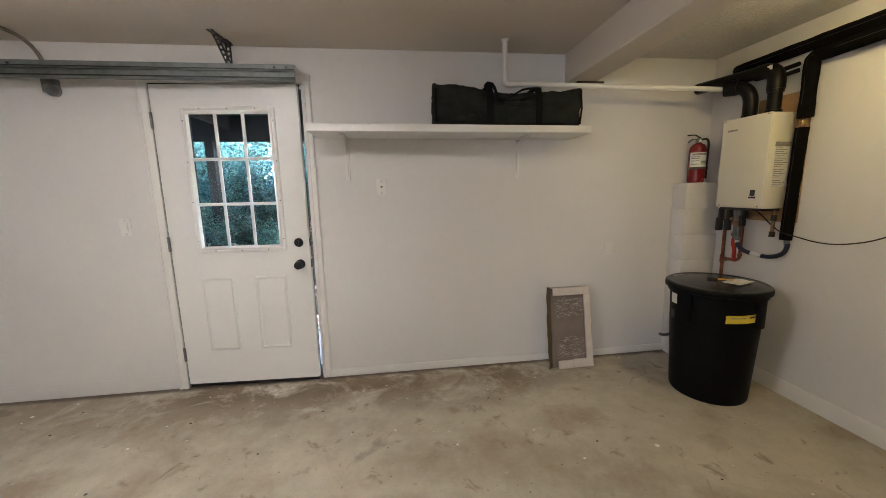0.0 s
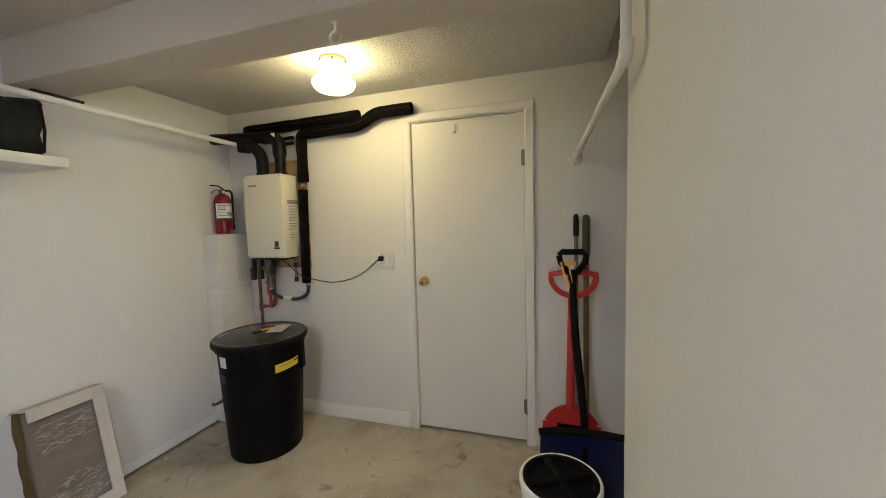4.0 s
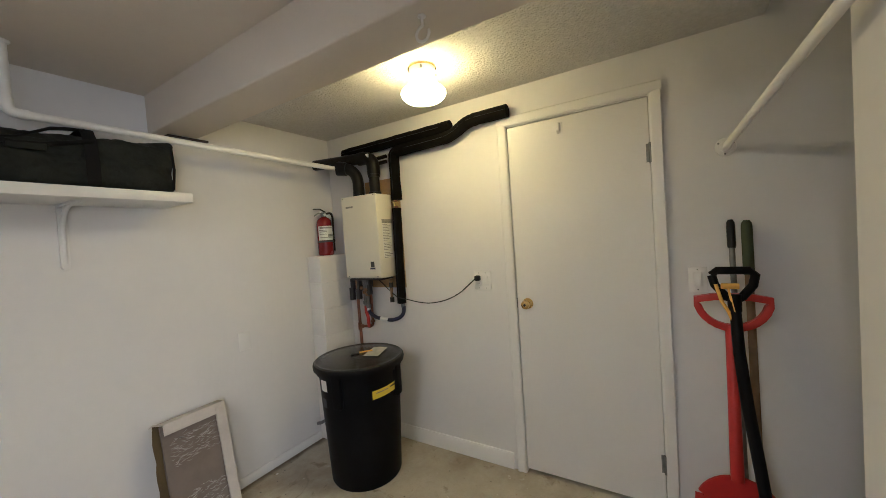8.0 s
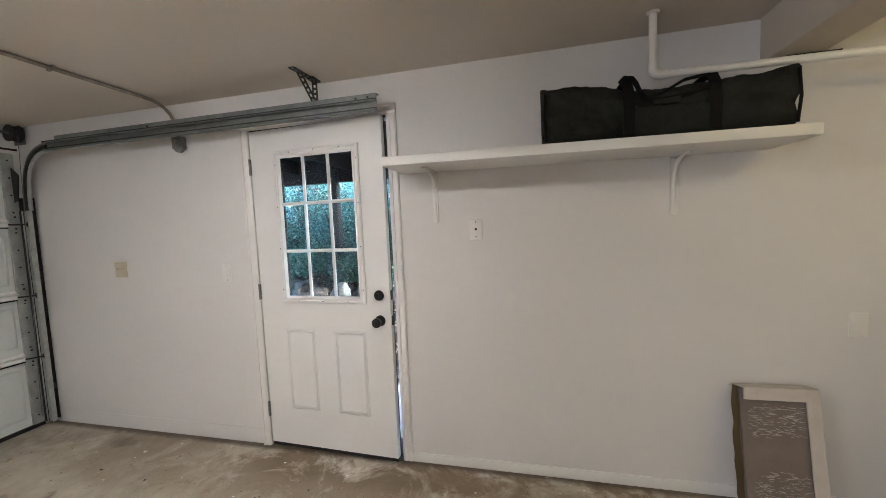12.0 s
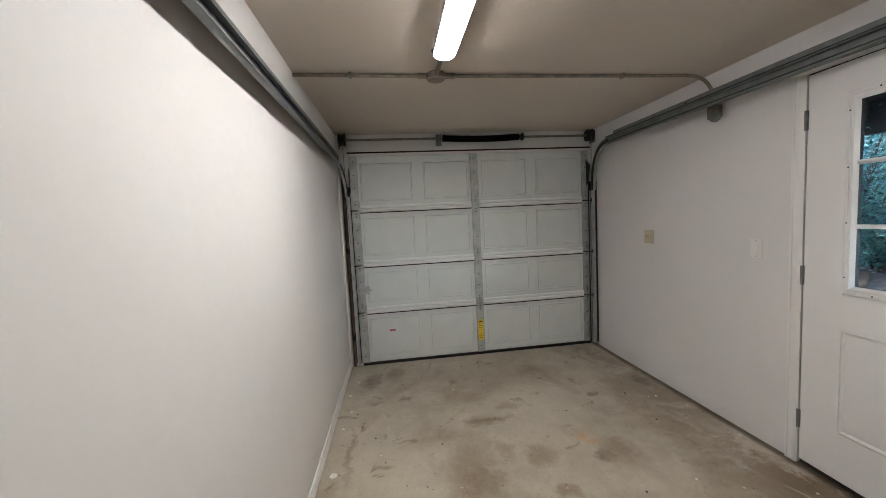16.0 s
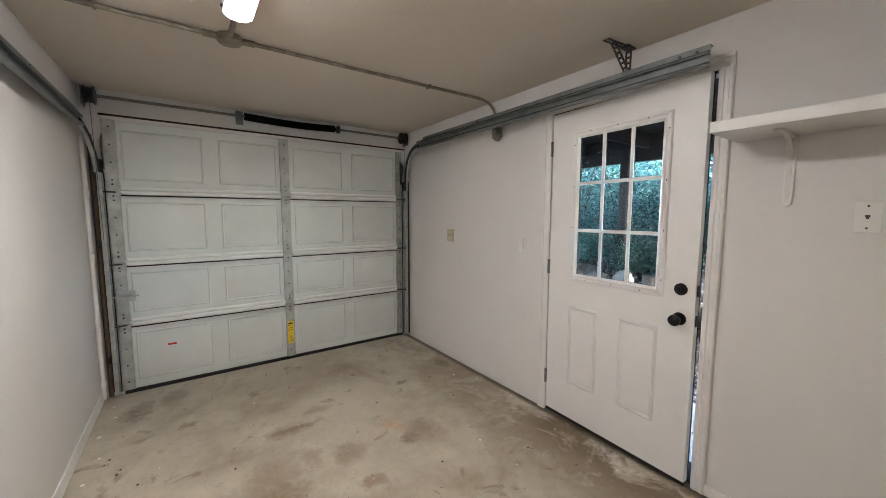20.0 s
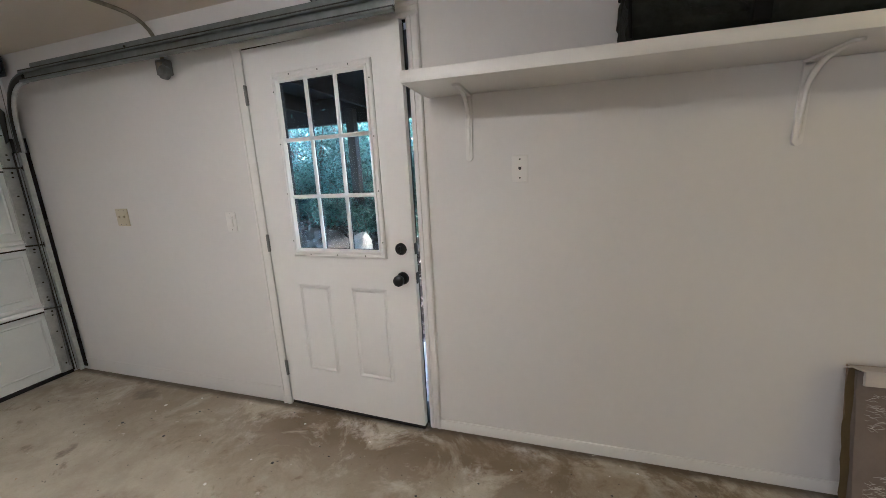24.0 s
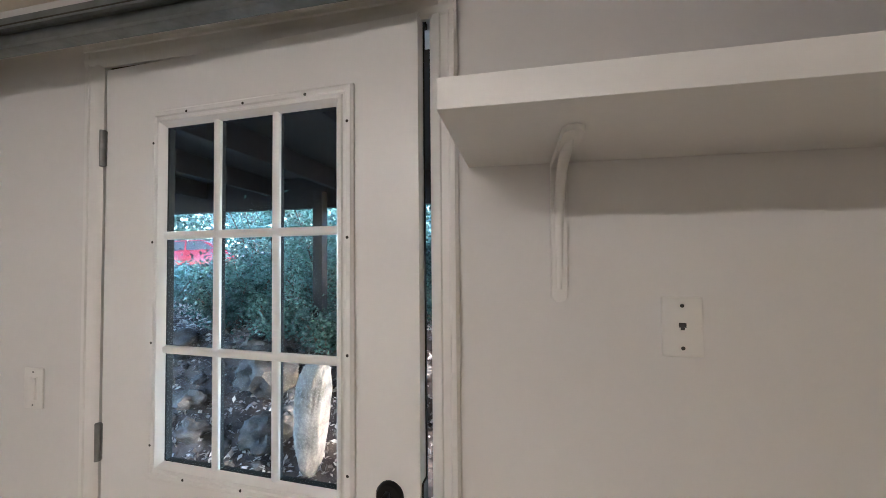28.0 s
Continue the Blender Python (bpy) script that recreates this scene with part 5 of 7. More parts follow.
# ---- white drain pipes ----
def wall_pipe():
    t = thing("drain_pipe", "white PVC pipe dropping from the ceiling and running along the wall", "pipe")
    x, y, z = 1.030, 2.615, 2.040
    r = 0.0160
    end = Vector((2.578, 2.572, 2.010))
    elbow = Vector((x, y, z))
    way = (end - elbow).normalized()
    bm = bmesh.new()
    tube(bm, [(x, y, CEIL_W), (x, y, z + 0.03)], r, 14)
    part("drop", bm, PVC, t)
    bm = bmesh.new()
    tube(bm, [(x, y, z + 0.052)] + arc(elbow, (x, y, z + 0.03), elbow + way * 0.03, 6) + [elbow + way * 0.054], r + 0.003, 14)
    part("elbow", bm, PVC, t)
    bm = bmesh.new()
    tube(bm, [elbow + way * 0.03, elbow + way * 0.8, end], r, 14)
    part("run", bm, PVC, t)
    bm = bmesh.new()
    lathe(bm, [(r, 0), (0.025, 0), (0.026, -0.003), (r + 0.003, -0.009)], (x, y, CEIL_W - 0.0006), 18)
    part("ceiling_ring", bm, PVC, t)
    s = thing("wood_shim", "dark wooden shim under the beam by the wall", "shim")
    bm = bmesh.new()
    box(bm, 1.60, 1.80, 2.755, 2.815, BEAM_Z - 0.012, BEAM_Z - 0.0008, bevel=0.001, seg=1)
    part("strip", bm, POSTWOOD, s)


wall_pipe()


def hand_pipe():
    t = thing("angled_pipe", "white PVC pipe from the beam to the wall with flanges", "pipe")
    top, el, end = Vector((1.640, 0.232, BEAM_Z)), Vector((1.625, 0.230, 1.866)), Vector((EAST, 0.302, 1.772))
    r = 0.0145
    bm = bmesh.new()
    tube(bm, [top, el + (top - el) * 0.1], r, 16)
    part("drop", bm, PVC, t)
    d1, d2 = (top - el).normalized(), (end - el).normalized()
    bm = bmesh.new()
    tube(bm, [el + d1 * 0.045] + arc(el, el + d1 * 0.03, el + d2 * 0.03, 6) + [el + d2 * 0.045], r + 0.004, 16)
    part("elbow", bm, PVC, t)
    bm = bmesh.new()
    tube(bm, [el + d2 * 0.03, end], r, 16)
    part("run", bm, PVC, t)
    bm = bmesh.new()
    lathe(bm, [(r, -0.022), (r + 0.008, -0.020), (r + 0.010, -0.008), (0.040, -0.006), (0.042, -0.0005), (r, -0.0005)], tuple(top), 24)
    part("flange", bm, PVC, t)
    bm = bmesh.new()
    lathe(bm, [(r, 0.022), (r + 0.008, 0.020), (r + 0.010, 0.008), (0.038, 0.005), (0.040, 0.0005), (r, 0.0005)], n=24)
    bmesh.ops.transform(bm, matrix=Matrix.Translation(end) @ pose(0, 0, 0, 0, -90, 0), verts=bm.verts)
    part("flange", bm, PVC, t)
    for a in (0.6, 2.7, 4.8):
        bm = bmesh.new()
        tube(bm, [(EAST - 0.005, end.y + 0.031 * math.cos(a), end.z + 0.031 * math.sin(a)), (EAST - 0.009, end.y + 0.031 * math.cos(a), end.z + 0.031 * math.sin(a))], 0.004, 8)
        part("screw", bm, DULLSTEEL, t)


hand_pipe()


def beam_hook():
    t = thing("screw_hook", "white screw hook under the beam", "hook")
    bm = bmesh.new()
    c = Vector((1.60, 1.12, BEAM_Z))
    pts = [c, c + Vector((0, 0, -0.030))] + [c + Vector((0, 0.022 * math.sin(a), -0.052 + 0.022 * math.cos(a))) for a in [k * 5.0 / 12 for k in range(13)]]
    tube(bm, pts, 0.0045, 8)
    part("hook", bm, PVC, t)
    bm = bmesh.new()
    lathe(bm, [(0, 0), (0.012, -0.0005), (0.012, -0.004), (0.006, -0.006)], tuple(c), 12)
    part("collar", bm, PVC, t)


beam_hook()


# ---- painted block pier ----
def pier():
    t = thing("block_pier", "low white painted masonry pier in the corner", "pier")
    x0, x1, y0, y1 = 2.462, EAST - 0.001, 2.695, NORTH - 0.001
    bm = bmesh.new()
    box(bm, x0 + 0.004, x1, y0 + 0.004, y1, 0, 1.378)
    part("core", bm, BLOCK, t)
    n = 7
    h = 1.382 / n
    rnd = random.Random(4)
    for k in range(n):
        z0, z1 = k * h + 0.0015, (k + 1) * h - 0.0015
        split = [(x0, x1)]
        for a, b in split:
            bm = bmesh.new()
            j = rnd.uniform(-0.002, 0.002)
            box(bm, a, b - 0.0005, y0 + j, y1 - 0.002, z0, z1, bevel=0.004, seg=2)
            part("block", bm, BLOCK, t)


pier()


# ---- fire extinguisher ----
def extinguisher():
    t = thing("fire_extinguisher", "red fire extinguisher with black hose standing on the pier", "fire extinguisher", at=pose(2.588, 2.764, 1.383, 0, 0, -12))
    bm = bmesh.new()
    lathe(bm, [(0, 0.0), (0.050, 0.0), (0.0555, 0.006), (0.0565, 0.02), (0.0565, 0.235), (0.052, 0.262), (0.038, 0.282), (0.020, 0.292), (0.017, 0.300), (0, 0.300)], n=32)
    part("cylinder", bm, EXTRED, t)
    bm = bmesh.new()
    a0, a1 = radians(190), radians(325)
    n = 16
    vs = []
    for k in range(n + 1):
        a = a0 + (a1 - a0) * k / n
        vs.append([bm.verts.new((0.0572 * math.cos(a), 0.0572 * math.sin(a), z)) for z in (0.115, 0.222)])
    for a, b in zip(vs, vs[1:]):
        bm.faces.new((a[0], b[0], b[1], a[1]))
    lab = part("label", bm, LABELWHITE, t, "white instruction label")
    bm = bmesh.new()
    lathe(bm, [(0.0566, 0.098), (0.0571, 0.099), (0.0571, 0.112), (0.0566, 0.113)], n=32)
    part("band", bm, INK, t, "black strap band")
    for z, h2, f0, f1 in ((0.208, 0.012, 0.1, 0.9), (0.190, 0.006, 0.08, 0.5), (0.178, 0.006, 0.08, 0.5), (0.150, 0.020, 0.55, 0.92), (0.160, 0.005, 0.08, 0.48), (0.135, 0.005, 0.08, 0.92)):
        bm = bmesh.new()
        vs = []
        for k in range(9):
            a = a0 + (a1 - a0) * (f0 + (f1 - f0) * k / 8)
            vs.append([bm.verts.new((0.0576 * math.cos(a), 0.0576 * math.sin(a), q)) for q in (z - h2 / 2, z + h2 / 2)])
        for a, b in zip(vs, vs[1:]):
            bm.faces.new((a[0], b[0], b[1], a[1]))
        part("text_bar", bm, GREYINK, lab)
    bm = bmesh.new()
    lathe(bm, [(0.017, 0.292), (0.020, 0.296), (0.020, 0.318), (0.015, 0.328), (0, 0.330)], n=16)
    part("valve", bm, GALV, t, "grey metal valve")
    for nm, pts in (("carry_handle", [(0.012, 0, 0.316), (-0.045, -0.008, 0.322), (-0.080, -0.012, 0.300)]), ("squeeze_lever", [(0.016, 0, 0.328), (-0.03, -0.006, 0.352), (-0.085, -0.012, 0.350)])):
        bm = bmesh.new()
        tube(bm, pts, 0.009, 8, flat=0.5)
        part(nm, bm, BLACKMETAL if nm == "squeeze_lever" else GALV, t, "black lever" if nm == "squeeze_lever" else "grey handle")
    bm = bmesh.new()
    pts = [(0.016, 0.0, 0.316), (0.045, 0.0, 0.322)] + arc((0.078, 0, 0.315), (0.055, 0, 0.322), (0.074, 0, 0.26), 5) + [(0.070, 0, 0.12), (0.068, 0, 0.03)]
    tube(bm, pts, [0.008] * 8 + [0.008, 0.011][:len(pts) - 8] if len(pts) > 8 else 0.008, 10)
    part("hose", bm, RUBBER, t, "black rubber hose")
    bm = bmesh.new()
    box(bm, 0.045, 0.080, -0.008, 0.008, 0.10, 0.118, bevel=0.003)
    part("hose_clip", bm, RUBBER, t)
    bm = bmesh.new()
    lathe(bm, [(0, 0), (0.010, 0), (0.010, 0.006), (0, 0.006)], n=14)
    bmesh.ops.transform(bm, matrix=pose(0, -0.018, 0.308, 90, 0, 0), verts=bm.verts)
    part("gauge", bm, LABELWHITE, t)


extinguisher()


# ---- tankless water heater with its vents and pipes ----
HX, HY0, HY1, HZ0, HZ1 = 2.566, 2.204, 2.538, 1.206, 1.788


def heater():
    b = thing("backing_board", "bare plywood mounting board on the wall", "board")
    bm = bmesh.new()
    box(bm, EAST - 0.014, EAST - 0.0005, 2.135, 2.45, 1.118, 1.905, bevel=0.001, seg=1)
    part("board", bm, PLY, b)
    t = thing("water_heater", "cream enamel tankless water heater mounted on the wall", "water heater")
    bm = bmesh.new()
    box(bm, HX + 0.006, EAST - 0.015, HY0, HY1, HZ0, HZ1, bevel=0.006)
    part("casing", bm, CREAM, t)
    bm = bmesh.new()
    box(bm, HX - 0.004, HX + 0.010, HY0 + 0.001, HY1 - 0.001, HZ0 + 0.004, HZ1 + 0.003, bevel=0.006, seg=3)
    fp = part("front_panel", bm, CREAM, t)
    for y, z in ((HY0 + 0.02, HZ1 - 0.006), (HY1 - 0.02, HZ1 - 0.006), (HY0 + 0.03, HZ0 + 0.014), (HY1 - 0.03, HZ0 + 0.014)):
        bm = bmesh.new()
        tube(bm, [(HX - 0.003, y, z), (HX - 0.007, y, z)], 0.004, 8)
        part("screw", bm, DULLSTEEL, fp)
    bm = bmesh.new()
    box(bm, HX - 0.005, HX - 0.0042, HY1 - 0.115, HY1 - 0.045, HZ1 - 0.078, HZ1 - 0.066)
    part("emblem", bm, GREYINK, fp, "small grey emblem")
    bm = bmesh.new()
    box(bm, HX - 0.005, HX - 0.0042, HY0 + 0.055, HY0 + 0.088, HZ0 + 0.080, HZ0 + 0.118)
    part("badge", bm, INK, fp, "small dark badge")
    bm = bmesh.new()
    box(bm, HX - 0.005, HX - 0.0042, HY0 + 0.048, HY0 + 0.095, HZ0 + 0.064, HZ0 + 0.076)
    part("badge", bm, BLUEHOSE, fp)
    # rating labels on the side
    for z0, z1, mt in ((1.585, 1.612, GREYINK), (1.46, 1.582, LABELWHITE), (1.395, 1.455, LABELWHITE), (1.34, 1.39, LABELWHITE)):
        bm = bmesh.new()
        box(bm, HX + 0.040, HX + 0.150, HY0 - 0.0012, HY0 - 0.0004, z0, z1)
        lb = part("side_label", bm, mt, t, "printed rating label")
        if mt is LABELWHITE:
            n = int((z1 - z0) / 0.011)
            for k in range(n):
                bm = bmesh.new()
                zz = z0 + 0.006 + 0.011 * k
                box(bm, HX + 0.045, HX + 0.095 + 0.045 * ((k * 7) % 5) / 5, HY0 - 0.0018, HY0 - 0.0013, zz - 0.0018, zz + 0.0018)
                part("text_bar", bm, GREYINK, lb)
    bm = bmesh.new()
    box(bm, HX + 0.014, EAST - 0.03, HY0 + 0.02, HY1 - 0.02, HZ0 - 0.016, HZ0, bevel=0.003)
    part("bottom_tray", bm, DARKSTEEL, t, "dark underside")
    # vents on top
    for y, x in ((2.285, 2.655), (2.432, 2.645)):
        bm = bmesh.new()
        lathe(bm, [(0.034, 0), (0.044, 0.0), (0.044, 0.022), (0.036, 0.026)], (x, y, HZ1), 20)
        part("vent_collar", bm, ABS, t, "black vent collar")


heater()


def vents():
    t = thing("vent_pipe", "black plastic vent pipes and tee above the water heater", "vent pipe")
    bm = bmesh.new()
    tube(bm, [(2.655, 2.285, HZ1 + 0.001), (2.655, 2.285, 2.00)], 0.037, 18)
    part("riser", bm, ABS, t)
    bm = bmesh.new()
    tube(bm, [(2.655, 2.285, 1.935)] + arc((2.655, 2.285, 2.055), (2.655, 2.285, 1.985), (2.650, 2.365, 2.062), 7) + [(2.648, 2.41, 2.062)], 0.046, 18)
    part("tee", bm, ABS, t)
    bm = bmesh.new()
    lathe(bm, [(0.034, -0.02), (0.043, -0.018), (0.043, 0.018), (0.034, 0.02)], (2.655, 2.285, 1.935), 18)
    part("hub", bm, ABS, t)
    bm = bmesh.new()
    tube(bm, [(2.648, 2.38, 2.064), (2.625, 2.60, 2.070), (2.605, 2.832, 2.080)], 0.039, 18)
    part("outlet_run", bm, ABS, t)
    bm = bmesh.new()
    tube(bm, [(2.645, 2.432, HZ1 + 0.001), (2.645, 2.432, 1.865)] + arc((2.645, 2.436, 1.985), (2.645, 2.432, 1.890), (2.608, 2.505, 2.004), 8) + [(2.585, 2.545, 2.008)], 0.041, 18)
    part("intake_elbow", bm, ABS, t)
    bm = bmesh.new()
    tube(bm, [(2.610, 2.502, 2.003), (2.576, 2.562, 2.010)], 0.050, 18)
    part("intake_mouth", bm, ABS, t)
    for z in (2.012, 2.048):
        bm = bmesh.new()
        tube(bm, [(2.68, 2.27, z), (2.68, 2.185, z + 0.004)], 0.013, 10)
        part("clamp_bolt", bm, ABS, t)
    bm = bmesh.new()
    box(bm, 2.612, 2.616, 2.285, 2.315, 2.052, 2.078)
    part("tag", bm, WHITETAG, t, "small white tag")


vents()


def foam_pipe(name, label, pts, r, seed):
    t = thing(name, label, "pipe insulation")
    bm = bmesh.new()
    rnd = random.Random(seed)
    dense = []
    P = [Vector(p) for p in pts]
    for a, b in zip(P, P[1:]):
        n = max(2, int((b - a).length / 0.05))
        dense += [a.lerp(b, k / n) for k in range(n)]
    dense.append(P[-1])
    rs = [r * rnd.uniform(0.96, 1.04) for _ in dense]
    tube(bm, dense, rs, 16)
    part("sleeve", bm, FOAM, t)
    bm = bmesh.new()
    off = Vector((-r * 0.98, 0, 0))
    tube(bm, [p + off for p in dense], 0.0018, 6)
    part("seam", bm, RUBBER, t)


foam_pipe("foam_insulated_pipe", "straight black foam insulated pipe along the wall", [(2.704, 2.610, 2.140), (2.704, 2.14, 2.146), (2.704, 1.668, 2.152)], 0.037, 1)
foam_pipe("foam_insulated_pipe", "bent black foam insulated pipe under the ceiling", [(2.700, 2.132, 1.74), (2.700, 2.132, 2.035)] + [tuple(p) for p in arc((2.700, 2.132, 2.074), (2.700, 2.132, 2.040), (2.700, 2.092, 2.074), 4)] + [(2.690, 1.90, 2.076), (2.684, 1.735, 2.078)] + [tuple(p) for p in arc((2.684, 1.655, 2.080), (2.684, 1.72, 2.079), (2.686, 1.595, 2.116), 5)] + [tuple(p) for p in arc((2.688, 1.535, 2.152), (2.686, 1.590, 2.120), (2.690, 1.470, 2.152), 5)] + [(2.692, 1.283, 2.154)], 0.037, 2)
foam_pipe("foam_insulated_pipe", "vertical black foam insulated pipe beside the heater", [(2.705, 2.158, 1.012), (2.702, 2.148, 1.40), (2.700, 2.140, 1.685)], 0.032, 3)


def smooth(pts):
    """Points of a smooth curve through the given ones."""
    P = [Vector(p) for p in pts]
    d = []
    for i in range(len(P) - 1):
        p0, p1, p2, p3 = P[max(i - 1, 0)], P[i], P[i + 1], P[min(i + 2, len(P) - 1)]
        for q in (0, 0.25, 0.5, 0.75):
            d.append(0.5 * ((2 * p1) + (p2 - p0) * q + (2 * p0 - 5 * p1 + 4 * p2 - p3) * q * q + (3 * p1 - p0 - 3 * p2 + p3) * q ** 3))
    return d + [P[-1]]


def plumbing():
    t = thing("copper_piping", "copper pipes and valves under the water heater", "pipes")

    def run(nm, pts, r, mt, lab=""):
        bm = bmesh.new()
        tube(bm, pts, r, 10)
        return part(nm, bm, mt, t, lab)

    zt = HZ0 - 0.014
    px, my, ry = 2.685, 2.565, 2.430
    run("pipe", [(px, my, zt), (px, my, 0.99), (px + 0.008, my + 0.002, 0.60)], 0.0115, COPPER)
    run("pipe", [(px, ry, zt), (px, ry, 0.87)] + [tuple(p) for p in arc((px, ry, 0.832), (px, ry, 0.866), (px, ry + 0.034, 0.830), 4)] + [(px, my, 0.822)], 0.0105, COPPER)
    for p, q in (((px, my, 0.850), (px, my, 0.796)), ((px, my - 0.034, 0.8235), (px, my, 0.822)), ((px, ry, 0.878), (px, ry, 0.862)), ((px, ry + 0.030, 0.8305), (px, ry + 0.048, 0.8295))):
        run("pipe_fitting", [p, q], 0.0145, COPPER, "soldered copper fitting")
    run("pipe", [(2.700, 2.140, 1.68), (2.700, 2.140, 1.75)], 0.012, COPPER)
    run("union", [(2.700, 2.140, 1.700), (2.700, 2.140, 1.728)], 0.019, BRASS, "brass union")
    # isolating valves with hexagon nuts, hanging from the heater's ports
    for y, x, z0, mt in ((2.540, 2.672, 1.075, OLDBRASS), (2.463, 2.660, 0.985, DULLSTEEL), (2.432, 2.656, 0.960, DULLSTEEL)):
        run("valve_body", [(x, y, zt), (x, y, z0)], 0.0115, mt, "tarnished valve")
        for k in range(3):
            z = zt - 0.022 - (zt - z0 - 0.050) * k / 2
            bm = bmesh.new()
            tube(bm, [(x, y, z + 0.011), (x, y, z - 0.011)], 0.0185, 6)
            part("hex_nut", bm, OLDBRASS if k % 2 else mt, t, "tarnished hexagon nut")
    bm = bmesh.new()
    tube(bm, [(2.660, 2.463, 1.120), (2.660, 2.500, 1.122)], [0.012, 0.014], 10)
    part("valve_branch", bm, OLDBRASS, t, "tarnished brass branch")
    bm = bmesh.new()
    tube(bm, [(2.656, 2.432, 1.105), (2.625, 2.425, 1.112)], [0.012, 0.015], 10)
    part("valve_branch", bm, OLDBRASS, t, "tarnished brass branch")
    for y, z0, z1, w in ((2.585, 1.030, 1.125, 0.017), (2.518, 1.038, 1.118, 0.017), (2.408, 1.075, 1.150, 0.014)):
        bm = bmesh.new()
        box(bm, 2.636, 2.672, y - w, y + w, z0, z1, bevel=0.006)
        box(bm, 2.645, 2.690, y - w * 0.6, y + w * 0.6, z1 - 0.02, zt, bevel=0.003, seg=1)
        part("valve_lever", bm, INK, t, "black lever sleeve")
    run("drain_pipe", [(2.662, 2.208, zt), (2.662, 2.208, 1.045)], 0.0105, OLDBRASS, "tarnished drain pipe")
    run("drain_nipple", [(2.662, 2.208, 1.060), (2.662, 2.208, 1.026)], 0.0155, DARKSTEEL)
    run("drain_collar", [(2.662, 2.208, 1.165), (2.662, 2.208, 1.130)], 0.0150, DARKSTEEL)
    bm = bmesh.new()
    tube(bm, smooth([(2.660, 2.463, 0.990), (2.658, 2.462, 0.950), (2.655, 2.446, 0.905), (2.660, 2.450, 0.865), (2.680, 2.466, 0.832)]), 0.0125, 12)
    part("red_hose", bm, RED, t, "short red hose")
    run("white_cap", [(2.656, 2.432, 0.985), (2.656, 2.432, 0.955)], 0.0135, WHITETAG, "white cap")
    h = thing("flexible_hose", "dark blue flexible hose with a white tag", "hose")
    bm = bmesh.new()
    tube(bm, smooth([(2.656, 2.432, 0.962), (2.657, 2.424, 0.940), (2.662, 2.385, 0.912), (2.668, 2.345, 0.900), (2.672, 2.300, 0.894), (2.680, 2.235, 0.892), (2.690, 2.180, 0.908), (2.698, 2.150, 0.935), (2.703, 2.142, 0.972), (2.704, 2.143, 0.990)]), 0.0135, 12)
    part("hose", bm, BLUEHOSE, h)
    bm = bmesh.new()
    tube(bm, [(2.670, 2.335, 0.8985), (2.673, 2.300, 0.8940), (2.677, 2.268, 0.8925)], 0.0152, 12)
    part("tag", bm, WHITETAG, h, "white tag")
    bm = bmesh.new()
    tube(bm, [(2.704, 2.145, 0.978), (2.705, 2.152, 1.016)], 0.0145, 12)
    part("coupling", bm, GALV, h)
    c = thing("power_cord", "thin black power cord from heater to outlet", "cord")
    bm = bmesh.new()
    pts = [(2.66, 2.36, 1.195), (2.655, 2.30, 1.175), (2.66, 2.22, 1.105), (2.658, 2.15, 1.062), (2.70, 2.10, 1.040), (2.728, 2.02, 1.018), (2.732, 1.92, 1.016), (2.732, 1.80, 1.042), (2.732, 1.70, 1.088), (2.728, 1.62, 1.148), (2.722, 1.575, 1.182), (2.722, 1.556, 1.188)]
    tube(bm, smooth(pts), 0.0035, 8)
    part("cord", bm, RUBBER, c)
    bm = bmesh.new()
    box(bm, EAST - 0.042, EAST - 0.008, 1.540, 1.572, 1.172, 1.204, bevel=0.006)
    part("plug", bm, RUBBER, c, "black plug")


plumbing()


